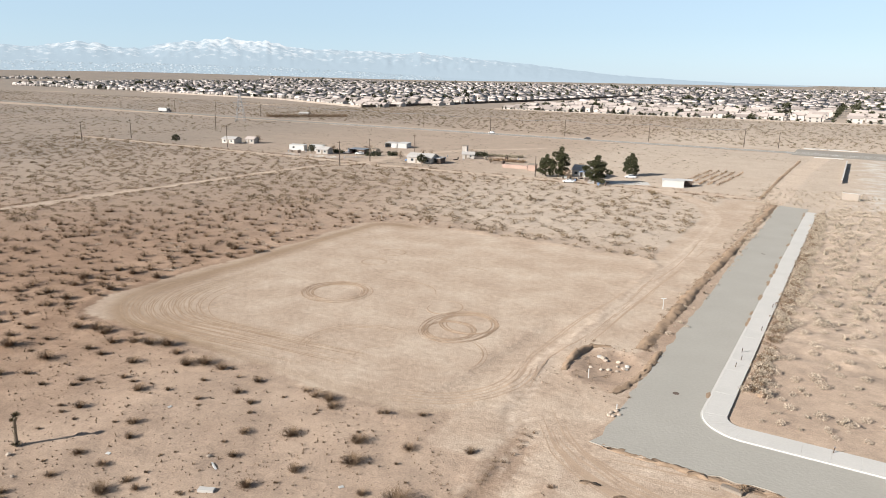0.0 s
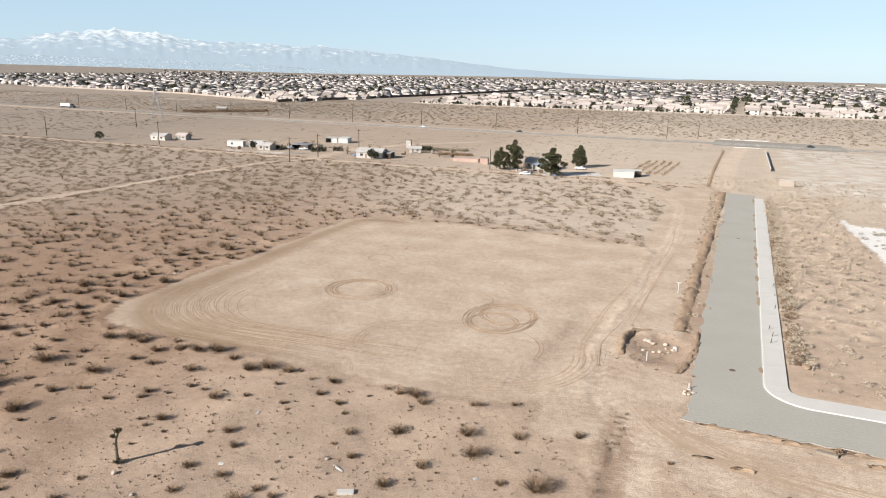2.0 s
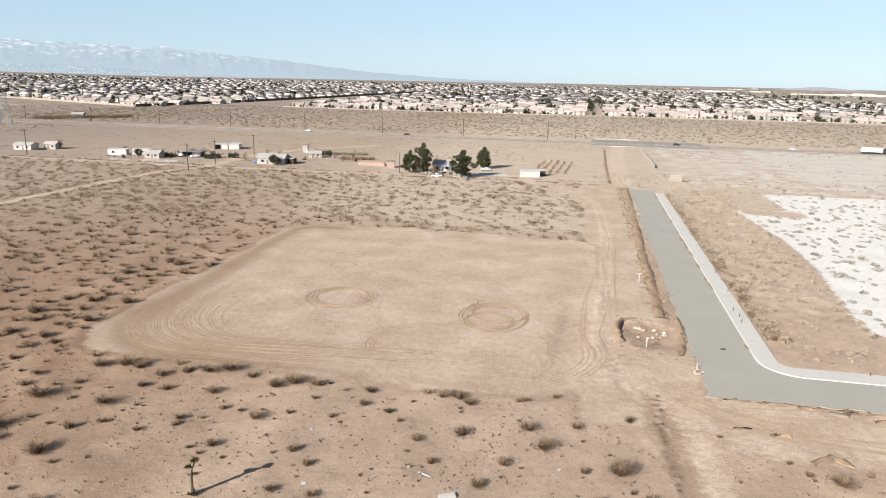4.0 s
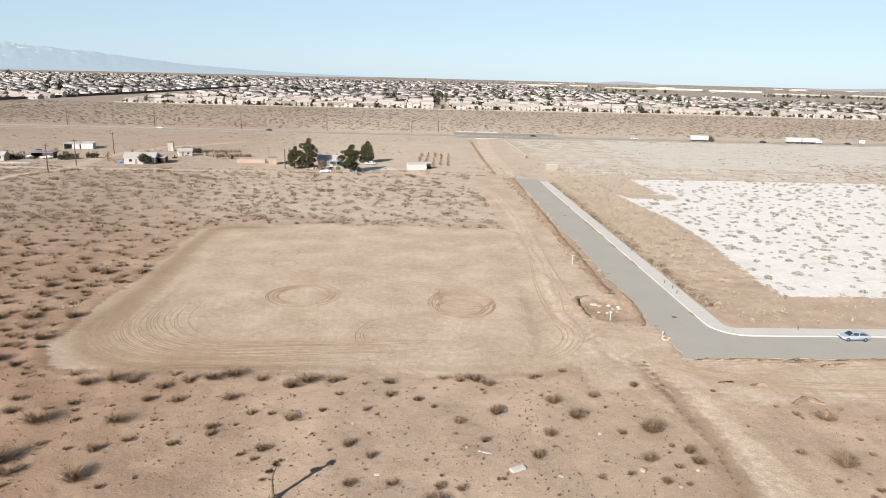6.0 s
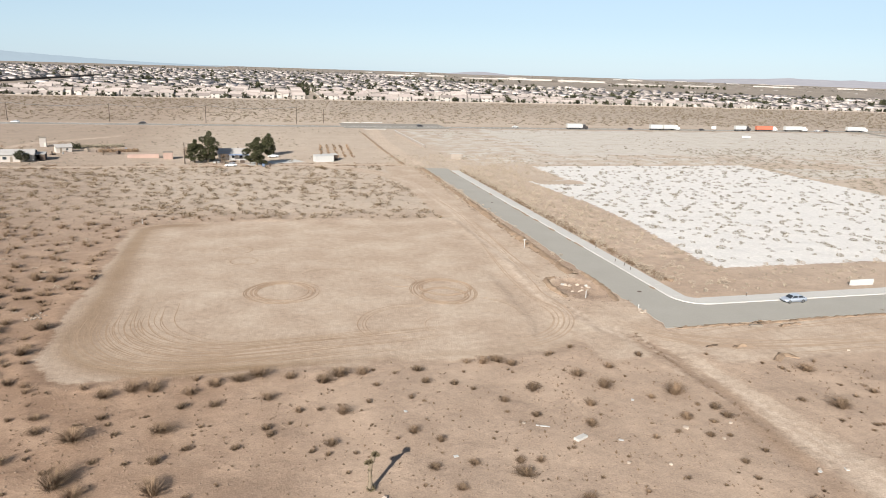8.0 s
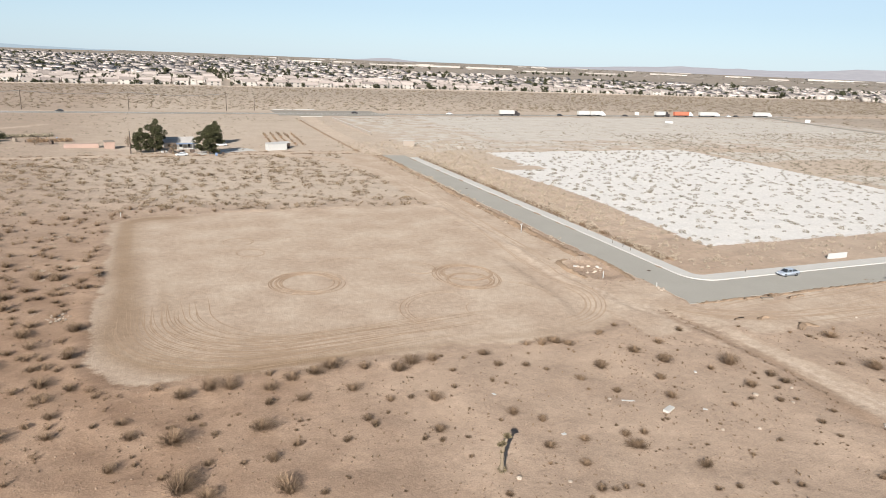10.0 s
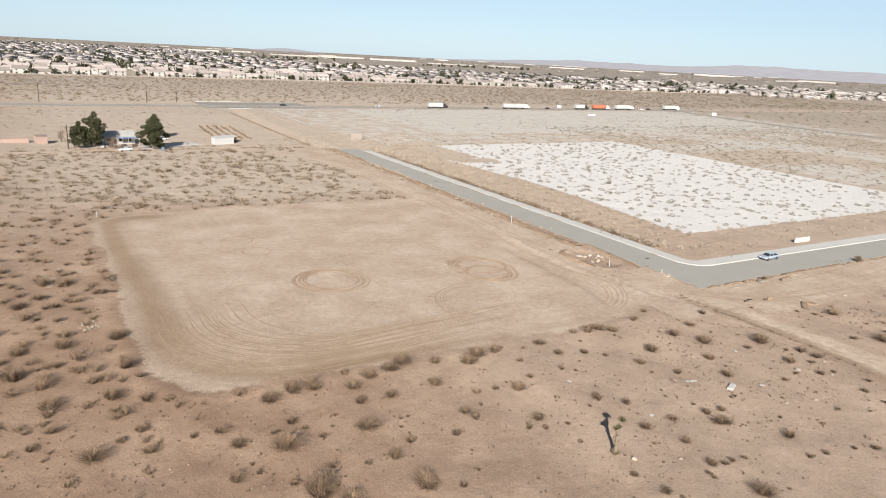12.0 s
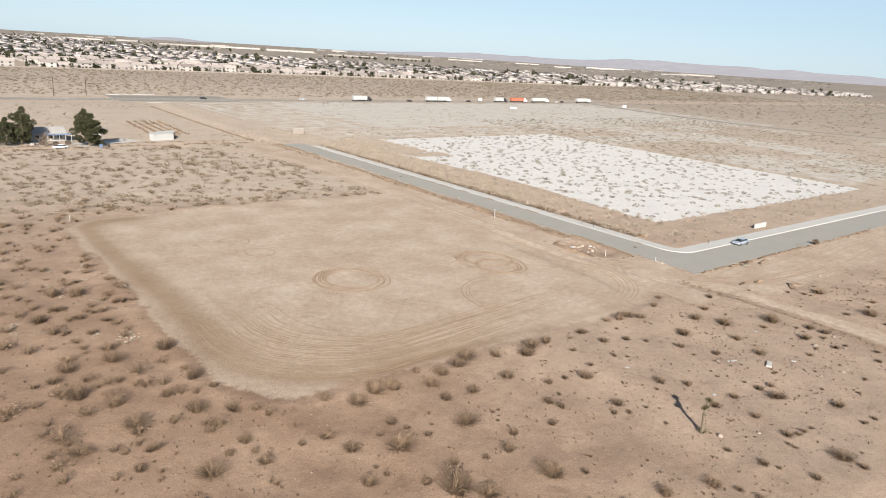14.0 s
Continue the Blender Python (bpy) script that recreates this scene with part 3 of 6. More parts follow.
def ridge(name, az0, az1, dist, height, material, label, seed, rough=1.0, steps=720):
    """A range of hills on an arc about the place, with spurs and gullies."""
    rows, v = 34, []
    az = np.radians(np.linspace(az0, az1, steps))
    for j in range(rows):
        k = j / (rows - 1)
        d = dist - 700 * (1 - k)
        k = max(0.0, (k - 0.4) / 0.6)
        x, y = -75 + np.sin(az) * d, np.cos(az) * d
        top = height(np.degrees(az))
        fold = 0
        for size, amp in ((13, 0.55), (5.5, 0.3), (2.2, 0.15)):       # spurs running down from the crest
            fold = fold + amp * (1 - np.abs(2 * vnoise(np.degrees(az) * 10 + k * 6 * size / 13, np.full(steps, k * 30.0), size, seed) - 1))
        z = top * (k ** 0.85) * (1 + rough * 0.45 * (fold - 0.6) * (1 - 0.6 * k)) + ground_z(x, y) - 3 + apron_height(np.degrees(az), d) * (1 - k)
        v.append(np.stack([x, y, z], 1))
    v = np.concatenate(v)
    i = (np.arange(rows - 1)[:, None] * steps + np.arange(steps - 1)[None, :]).ravel()
    me = array_mesh(name, v, np.stack([i, i + 1, i + steps + 1, i + steps], 1), material)
    me.shade_smooth()
    return tagged(new(name, me), label, "mountains", kind="structure")


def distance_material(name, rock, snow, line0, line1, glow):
    """Far land with haze put into its colours and the air's light as glow."""
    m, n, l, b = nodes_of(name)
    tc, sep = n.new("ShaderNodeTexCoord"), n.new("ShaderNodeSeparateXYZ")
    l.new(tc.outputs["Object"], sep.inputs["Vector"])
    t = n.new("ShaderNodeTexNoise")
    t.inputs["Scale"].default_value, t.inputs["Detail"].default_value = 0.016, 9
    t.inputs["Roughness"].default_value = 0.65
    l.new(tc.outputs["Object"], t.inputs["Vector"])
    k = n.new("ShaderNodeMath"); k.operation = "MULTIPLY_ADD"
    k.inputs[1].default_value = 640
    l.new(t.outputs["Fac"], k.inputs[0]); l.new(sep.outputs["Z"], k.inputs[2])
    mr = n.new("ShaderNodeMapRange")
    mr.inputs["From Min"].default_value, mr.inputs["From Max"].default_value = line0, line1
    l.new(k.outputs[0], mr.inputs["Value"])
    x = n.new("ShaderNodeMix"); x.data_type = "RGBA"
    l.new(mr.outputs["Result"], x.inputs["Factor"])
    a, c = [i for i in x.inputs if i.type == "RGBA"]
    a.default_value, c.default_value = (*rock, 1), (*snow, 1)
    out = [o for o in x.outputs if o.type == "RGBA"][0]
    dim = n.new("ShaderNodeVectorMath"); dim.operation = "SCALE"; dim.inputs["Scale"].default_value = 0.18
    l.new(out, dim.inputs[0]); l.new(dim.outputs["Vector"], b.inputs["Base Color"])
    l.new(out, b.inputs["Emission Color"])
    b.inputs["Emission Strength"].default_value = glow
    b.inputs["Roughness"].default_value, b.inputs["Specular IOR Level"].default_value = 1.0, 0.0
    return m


def snow_height(az):
    at_az = [-97, -88, -75, -66, -61.6, -60, -58.8, -56, -54.8, -53, -51.8, -50.3, -47.5, -45, -43.9, -42.3, -40.4, -37, -33.8, -28.5, -21.6, -17, -10.5, -2]
    crest = [0, 80, 120, 132, 126, 111, 138, 156, 124, 132, 152, 168, 202, 190, 195, 168, 152, 160, 152, 135, 85, 50, 22, 2]
    h = np.interp(az, at_az, crest) + 18 * (1 - smooth(-32, -10, az)) * smooth(-97, -80, az)
    return h * (0.92 + 0.10 * vnoise(az * 10, az * 0, 14, 22) + 0.05 * vnoise(az * 10, az * 0, 5.1, 23) + 0.03 * vnoise(az * 10, az * 0, 2.2, 24))


def hill_height(az):
    h = 1 + 50 * smooth(26, 44, az) * (0.6 + 0.7 * vnoise(az * 10, az * 0, 60, 31)) + 22 * np.exp(-((az - 17) / 2.0) ** 2) * 0.9
    return h * (0.85 + 0.3 * vnoise(az * 10, az * 0, 15, 32))


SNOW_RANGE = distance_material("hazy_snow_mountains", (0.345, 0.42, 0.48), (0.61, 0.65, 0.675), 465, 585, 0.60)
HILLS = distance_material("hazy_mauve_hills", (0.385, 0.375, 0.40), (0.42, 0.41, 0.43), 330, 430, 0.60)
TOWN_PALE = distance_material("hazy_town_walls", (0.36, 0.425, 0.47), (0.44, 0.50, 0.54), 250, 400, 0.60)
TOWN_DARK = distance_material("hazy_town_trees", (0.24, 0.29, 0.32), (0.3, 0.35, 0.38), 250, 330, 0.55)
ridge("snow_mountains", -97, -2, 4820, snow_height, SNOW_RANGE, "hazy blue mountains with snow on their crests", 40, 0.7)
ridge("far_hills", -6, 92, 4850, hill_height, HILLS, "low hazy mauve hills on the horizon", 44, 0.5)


# ---- earth banks, ruts and tyre marks ----
def berm(name, pts, width, height, label, seed, material=None):
    """A lumpy bank of pushed earth along a path."""
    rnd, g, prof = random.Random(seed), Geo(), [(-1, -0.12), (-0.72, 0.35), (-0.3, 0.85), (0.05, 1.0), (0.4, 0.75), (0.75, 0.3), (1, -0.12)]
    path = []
    for (ax, ay), (bx, by) in zip(pts, pts[1:]):
        n = max(1, int(math.hypot(bx - ax, by - ay) / 0.55))
        path += [(ax + (bx - ax) * i / n, ay + (by - ay) * i / n) for i in range(n)]
    path.append(pts[-1])
    for i, (x, y) in enumerate(path):
        a, b = path[max(i - 1, 0)], path[min(i + 1, len(path) - 1)]
        d = Vector((b[0] - a[0], b[1] - a[1])).normalized()
        o = Vector((-d.y, d.x))
        fade = min(1, i / 4, (len(path) - 1 - i) / 4)
        k = (0.1 + 1.25 * float(vnoise(i, seed * 3.1, 11, 2)) * float(0.4 + vnoise(i, seed * 5.3, 4.3, 3))) * (0.3 + 0.7 * fade)
        for u, h in prof:
            px, py = x + o.x * u * width * (0.7 + 0.3 * k), y + o.y * u * width * (0.7 + 0.3 * k)
            px += rnd.uniform(-0.2, 0.2); py += rnd.uniform(-0.2, 0.2)
            g.v.append((px, py, z_at(px, py) + h * height * k * rnd.uniform(0.7, 1.25) + rnd.uniform(-0.13, 0.17) * (h > 0)))
    w = len(prof)
    for i in range(len(path) - 1):
        for j in range(w - 1):
            g.f.append((i * w + j, i * w + j + 1, i * w + w + j + 1, i * w + w + j))
    return solid(name, g, material or EARTH, Matrix(), label, "earth bank", kind="structure", shade=True)


berm("earth_bank_1", [(-25.2, 104), (-25.0, 118), (-24.7, 155), (-23.8, 192), (-23.2, 230), (-22.9, 258)], 1.35, 0.55, "low bank of turned brown earth beside the street", 1)
berm("earth_bank_2", [(-22.6, 105), (-22.3, 99), (-22.6, 93), (-24.0, 86.5)], 0.8, 0.4, "bank of dug earth round the pit", 2)
berm("earth_bank_4", [(-28.5, 268), (-28.5, 330), (-27, 410)], 0.9, 0.32, "earth bank beside the dirt track", 4)
berm("earth_bank_5", [(-32.4, 90), (-33.2, 96), (-32.2, 101), (-29.5, 102.5)], 0.7, 0.42, "bank of dug earth round the pit", 5)


berm("earth_bank_9", [(-13.5, 57.5), (-11, 59.5), (-9.2, 58)], 0.7, 0.45, "small heap of turned earth beside the street", 9)
for _i, (_x, _y) in enumerate(((-10.1, 72.0), (-15.3, 63.5), (-1.5, 70.3), (0.8, 70.8), (-5.0, 72.5), (-19.5, 64.5))):
    berm("earth_heap_%d" % (_i + 1), [(_x - 1.1, _y - 0.3), (_x, _y + 0.2), (_x + 1.1, _y - 0.1)], 0.55, 0.5, "small clod heap of turned earth", 30 + _i)
berm("earth_bank_10", [(-21, 72.6), (-8, 72.2), (6, 72.4), (30, 72.3), (60, 72.4)], 0.6, 0.12, "low ragged edge of earth along the street", 10)


def rut(g, pts, half, rise, rnd):
    """One tyre's rut: a low double ridge."""
    n = len(pts)
    k0 = len(g.v)
    xs, ys = np.array([p[0] for p in pts]), np.array([p[1] for p in pts])
    zs = ground_z(xs, ys)
    for i in range(n):
        a, b = pts[max(i - 1, 0)], pts[min(i + 1, n - 1)]
        d = Vector((b[0] - a[0], b[1] - a[1]))
        d = d.normalized() if d.length else Vector((1, 0))
        w = half * rnd.uniform(0.75, 1.25) * min(1, 0.25 + i / 5, 0.25 + (n - 1 - i) / 5)
        for u, h in ((-1, 0.004), (-0.45, rise), (0.3, rise * 0.4), (1, 0.004)):
            g.v.append((pts[i][0] - d.y * u * w, pts[i][1] + d.x * u * w, zs[i] + h + 0.010))
    for i in range(n - 1):
        for j in range(3):
            k = k0 + 4 * i + j
            g.f.append((k, k + 1, k + 5, k + 4))


def arc(cx, cy, rx, ry, a0, a1, drift=0.0, turn=0.0):
    n = max(6, int(abs(a1 - a0) * max(rx, ry) / 0.6))
    out = []
    for i in range(n + 1):
        a = a0 + (a1 - a0) * i / n
        k = 1 + drift * i / n
        x, y = rx * k * math.cos(a), ry * k * math.sin(a)
        out.append((cx + x * math.cos(turn) - y * math.sin(turn), cy + x * math.sin(turn) + y * math.cos(turn)))
    return out


def marks(name, paths, label, seed, half=(0.06, 0.16), rise=0.026, material=None):
    g, rnd = Geo(), random.Random(seed)
    for p in paths:
        rut(g, p, rnd.uniform(*half), rise, rnd)
    return solid(name, g, material or RUT, Matrix(), label, "tyre tracks", kind="stuff")


GRADER = surf("grader_scraped_soil", (0.300, 0.213, 0.145), 0.95, vary=0.3, size=0.8, bump=0.4, spec=0.1)


WORN = surf("worn_track_soil", (0.335, 0.245, 0.175), 0.95, vary=0.3, size=0.8, bump=0.4, spec=0.1)


def build_marks():
    rnd, tau = random.Random(11), 2 * math.pi
    def ring(cx, cy, r, n, spread, ry=None, part_of=1.0):
        out = []
        for _ in range(n):
            s = rnd.uniform(0, tau)
            e = rnd.uniform(-spread, spread)
            out.append(arc(cx + rnd.uniform(-.35, .35), cy + rnd.uniform(-.35, .35), r + e, (ry or r) + e, s, s + tau * rnd.uniform(0.35, 0.95) * part_of, rnd.uniform(-0.05, 0.05)))
        return out
    marks("tyre_ring", ring(-83.5, 101.5, 5.6, 16, 1.1), "dark ring of tyre marks on the bare pad", 1)
    marks("tyre_ring", ring(-53.9, 97.6, 5.4, 10, 0.7, 7.2) + ring(-53.0, 99.5, 4.4, 8, 0.5, 4.2) + ring(-54.6, 95.2, 4.2, 8, 0.5, 4.2) + ring(-61.3, 104.6, 3.2, 3, 0.3, 3.6, 0.8),
          "overlapping dark tyre rings on the bare pad", 2)
    marks("tyre_ring", [arc(-57.5, 21.5, r, r * 1.05, 0.4, 5.6) for r in (2.0, 2.6, 3.3, 4.0, 4.6)], "faint concentric tyre rings in the soft soil", 8, (0.06, 0.12), 0.014, WORN)
    marks("tyre_ring", [arc(-62.5, 81.5, 8.4 + d, 8.2 + d, 1.25, 3.75) for d in (0, 0.5, 1.3)] + [arc(-51, 85, 7 + d, 8 + d, -0.2, 1.4) for d in (0, 0.6)] + [arc(-57, 80, 4.5, 4.5, 2.0, 3.8)],
          "faint curved tyre marks on the bare pad", 3, (0.06, 0.13), 0.018)
    marks("tyre_ring", ring(-91.8, 132.5, 2.9, 3, 0.3) + ring(-90.8, 123.0, 2.7, 3, 0.3) + [arc(-73.5, 109, 7, 6, 0.3, 2.6), arc(-73.5, 109, 6.4, 5.6, 0.6, 2.3), arc(-79, 131, 5, 3.2, 0.5, 2.8), arc(-70, 129, 5, 2.5, 0.4, 2.5)],
          "small faint tyre rings on the bare pad", 4, (0.05, 0.1), 0.015)
    paths = []
    for i in range(40):                                                # sweeping grader marks round the pad's rim
        inset = 0.8 + i * 0.25 + rnd.uniform(-0.25, 0.25)
        r = max(4, 19 - inset * 0.5)
        x0, y0 = -116.5 + inset * (1 + 0.25 * (i % 3)), 67.5 + inset
        n0, n1 = rnd.uniform(0, 26), rnd.uniform(0, 9)
        p = [(x0, y) for y in span(min(150, y0 + r + n1), y0 + r, 1.4)] if i % 3 else []
        p += arc(x0 + r, y0 + r, r, r, math.pi + (0 if i % 3 else rnd.uniform(0.1, 0.9)), 1.5 * math.pi)
        p += [(x, y0 + 0.10 * (x - x0 - r)) for x in span(x0 + r + 0.5, x0 + r + 8 + n0, 1.4)]
        paths.append([(x + 0.25 * math.sin(y * 0.21 + i), y + 0.25 * math.sin(x * 0.17 + i)) for x, y in p])
    marks("grader_marks", paths, "curving grader and tyre marks round the pad's rim", 5, (0.04, 0.11), 0.008, GRADER)
    paths = []
    for i in range(17):                                                # wheel marks where the track meets the pad
        s = rnd.uniform(-3.5, 3.5)
        a, b = sorted((rnd.uniform(80, 205), rnd.uniform(80, 205)))
        b = min(b, a + 45)
        p = []
        for y in span(a, b, 1.5):
            cx = np.interp(y, [62, 78, 93, 128, 178, 220], [-27, -34, -36.5, -34, -33, -34.5])
            p.append((float(cx) + s + 0.4 * math.sin(y * 0.13 + i), y))
        paths.append(p)
    paths += [arc(-52, 84, 13.5 + d, 12 + d, -1.35, 0.35) for d in (0, 0.8, 1.7, 2.6, 3.3)]
    marks("tyre_tracks", paths, "parallel tyre tracks along the dirt track", 6, (0.06, 0.18), 0.012, WORN)
    paths = []
    for i in range(20):
        y0 = rnd.uniform(58, 71)
        a = rnd.uniform(-22, 30)
        paths.append([(x, y0 + 1.2 * math.sin(x * 0.06 + i) + 0.05 * (x - a)) for x in span(a, a + rnd.uniform(12, 40), 1.5)])
    for i in range(16):                                                # the fan of wheel marks that swings on to the street's south side
        k, a, b = rnd.uniform(-1.6, 4.2), rnd.uniform(-30, -24), rnd.uniform(-14, 12)
        paths.append([(x, float(np.interp(x, [-30, -25.3, -22, -16.9, -13.5, 0, 20], [79, 72.2, 69.2, 66.4, 65.2, 63.2, 62.0])) - k * (1 - 0.02 * (x + 25)) + 0.2 * math.sin(x * 0.5 + i)) for x in span(a, b, 1.0)])
    marks("tyre_tracks", paths, "tyre tracks in the soft red soil", 7, (0.06, 0.2), 0.008, WORN)


build_marks()


# ---- plants ----
def twig_template(rng, blades, width, height, thick, leafy=0):
    """Twigs in a few leaning stems from one foot, with leaf bits towards their ends; triangles."""
    v, f = [], []
    stems = [(rng.uniform(0, 2 * math.pi), rng.uniform(0.1, 1.0), rng.uniform(0.6, 1.15)) for _ in range(max(5, blades // 14))]
    lean = rng.uniform(-0.12, 0.12, 2) * width
    for _ in range(blades):
        a, out, tall = stems[rng.randint(len(stems))]
        a += rng.normal() * 0.35
        out = min(1.2, abs(out + rng.normal() * 0.16))
        h = height * tall * rng.uniform(0.45, 1.1) * math.sqrt(max(0.1, 1 - 0.6 * out * out))
        d = np.array([math.cos(a), math.sin(a), 0])
        side = np.array([-d[1], d[0], 0]) * thick * rng.uniform(0.5, 1.3)
        foot = d * rng.uniform(0, 0.2) * width
        bend = rng.uniform(0.45, 0.75)
        mid = d * out * width * 0.27 + np.array([0, 0, h * bend])
        tip = d * out * width * 0.52 + np.array([rng.normal() * 0.06 * width + lean[0], rng.normal() * 0.06 * width + lean[1], h])
        k = len(v)
        v += [foot - side, foot + side, mid - side * 0.8, mid + side * 0.8, tip]
        f += [(k, k + 1, k + 3), (k, k + 3, k + 2), (k + 2, k + 3, k + 4)]
        for _ in range(leafy):
            c = mid + (tip - mid) * rng.uniform(0, 1) + rng.uniform(-.06, .06, 3) * width
            e = rng.uniform(-1, 1, (3, 3)) * width * 0.05
            k = len(v)
            v += [c + e[0], c + e[1], c + e[2]]
            f += [(k, k + 1, k + 2)]
    v = np.array(v)
    v[:, 2] -= 0.04
    return v, np.array(f)


def bush_template(rng, bits):
    """A low rounded bush of many small leaf bits with a ragged outline; triangles."""
    v, f = [], []
    stretch = rng.uniform(0.75, 1.2)
    for _ in range(bits):
        d = rng.normal(size=3); d /= np.linalg.norm(d)
        p = d * np.array([0.5 * stretch, 0.5 / stretch, 0.34]) * rng.uniform(0.62, 1.0) + np.array([0, 0, 0.24])
        p[2] = max(p[2], 0.03)
        e = rng.normal(size=(2, 3)) * 0.055 + d * 0.03
        k = len(v)
        v += [p, p + e[0], p + e[1]]
        f += [(k, k + 1, k + 2)]
    v = np.array(v)
    v[:, 2] = np.maximum(v[:, 2], -0.03)
    return v, np.array(f)


def low_shrub(rng, twigs, bits, bit=0.085, thick=0.015):
    """A wide low dome of arching twigs with leaf bits towards its crown; triangles."""
    v, f = [], []
    sx, sy, tall = rng.uniform(0.8, 1.25), rng.uniform(0.8, 1.25), rng.uniform(0.36, 0.52)
    heart = rng.uniform(-0.12, 0.12, 2)
    for i in range(twigs + bits):
        a, out = rng.uniform(0, 2 * math.pi), math.sqrt(rng.uniform(0.02, 1))
        tip = np.array([math.cos(a) * out * 0.55 * sx, math.sin(a) * out * 0.55 * sy, tall * math.sqrt(1.08 - out * out * 0.9) * rng.uniform(0.55, 1.1)])
        if i < twigs:
            side = np.array([-math.sin(a), math.cos(a), 0]) * thick * rng.uniform(0.6, 1.3)
            foot = np.array([heart[0] + rng.normal() * 0.05, heart[1] + rng.normal() * 0.05, -0.03])
            v += [foot - side, foot + side, tip]
        else:
            p = tip * rng.uniform(0.72, 1.02)
            e = rng.normal(size=(2, 3)) * np.array([bit, bit, bit * 0.6])
            v += [p, p + e[0], p + e[1]]
        f.append((3 * i, 3 * i + 1, 3 * i + 2))
    v = np.array(v)
    v[:, 2] = np.maximum(v[:, 2], -0.04)
    return v, np.array(f)


def far_bush(rng):
    """A low wide bush for the far plain; triangles."""
    v, f = [], []
    for _ in range(16):
        a, r = rng.uniform(0, 2 * math.pi), 0.5 * math.sqrt(rng.uniform(0, 1))
        p = np.array([math.cos(a) * r, math.sin(a) * r, 0.3 * (1 - 2.6 * r * r) * rng.uniform(0.5, 1.1)])
        e = rng.normal(size=(2, 3)) * np.array([0.17, 0.17, 0.10])
        k = len(v)
        v += [p, p + e[0], p + e[1]]
        f += [(k, k + 1, k + 2)]
    v = np.array(v)
    v[:, 2] = np.maximum(v[:, 2], -0.03)
    return v, np.array(f)


def scatter(name, spots, templates, material, label, category, rng, flatten=1.0):
    """Many plants in one mesh. spots: x, y, size."""
    vs, fs, k = [], [], 0
    zs = ground_z(spots[:, 0], spots[:, 1])
    for (x, y, s), z in zip(spots, zs):
        tv, tf = templates[rng.randint(len(templates))]
        a = rng.uniform(0, 2 * math.pi)
        c, d = math.cos(a) * s, math.sin(a) * s
        q = np.empty_like(tv)
        q[:, 0], q[:, 1], q[:, 2] = tv[:, 0] * c - tv[:, 1] * d + x, tv[:, 0] * d + tv[:, 1] * c + y, tv[:, 2] * s * flatten * rng.uniform(0.75, 1.2) + z
        vs.append(q); fs.append(tf + k); k += len(tv)
    return tagged(new(name, array_mesh(name, np.concatenate(vs), np.concatenate(fs), material)), label, category, kind="stuff")


def spread(rng, x0, x1, y0, y1, gap, keep, jitter=0.9, sizes=(0.5, 1.3)):
    """Spots on a jittered grid, thinned by keep(x, y)."""
    xs, ys = np.meshgrid(np.arange(x0, x1, gap), np.arange(y0, y1, gap))
    x, y = xs.ravel() + rng.uniform(-jitter, jitter, xs.size) * gap, ys.ravel() + rng.uniform(-jitter, jitter, xs.size) * gap
    ok = rng.uniform(0, 1, xs.size) < keep(x, y)
    s = sizes[0] + (sizes[1] - sizes[0]) * rng.beta(1.6, 2.6, xs.size)
    return np.stack([x, y, s], 1)[ok]


def wild(x, y):
    """1 on open ground, 0 on pad, roads, lot and yards."""
    k = (pad_sd(x, y) > 0.5) & (street_sd(x, y) > 0.8) & (disturbed(x, y) < 0.45) & (lot_sd(x, y) > 1) & (np.abs(y - HIGHWAY_Y - 3) > 18)
    k &= ~((x > -8.6) & (x < 14) & (y > 88) & (y < 300)) & ~((x > -5) & (y > 262) & (y < 445) & (x < 400)) & ~((x > -8) & (y > 55) & (y < 104) & (x < 200))
    return k.astype(float)


# larger shrubs of the near field, where they stand: x, y, width
WEST_SHRUBS = [(-133.5, 68.1, 2.4), (-132.7, 84.8, 1.9), (-131.3, 79.9, 3.1), (-131.1, 104.8, 2.7), (-130.9, 87.6, 2.7), (-129.5, 62.4, 1.5), (-128.6, 99.2, 1.4), (-128.2, 76.4, 2.7), (-128.2, 107.9, 2.4), (-127.7, 70.6, 2.8), (-127.5, 115.1, 2.9),
               (-127.4, 65.1, 1.9), (-126.5, 81.4, 1.5), (-125.9, 97.4, 1.7), (-125.9, 104, 1.9), (-125.6, 87.4, 2.7), (-125.3, 91.3, 2.1), (-124.4, 58.4, 2.7), (-124.3, 113.9, 2.9), (-123.1, 101.1, 1.8), (-122.9, 75.5, 1.9), (-121.4, 70.5, 2.8),
               (-119.5, 62.1, 1.9), (-119.4, 57.4, 1.7), (-119.4, 108, 1.8), (-119.3, 88.1, 2.8), (-119.1, 77.7, 2.7), (-118.2, 68.4, 1.9), (-117.9, 74.7, 1.2), (-117.8, 115.8, 2), (-115, 58.4, 1.1), (-112.8, 49, 1.9), (-112.2, 58.2, 1.8),
               (-111.3, 54.9, 1.9)]
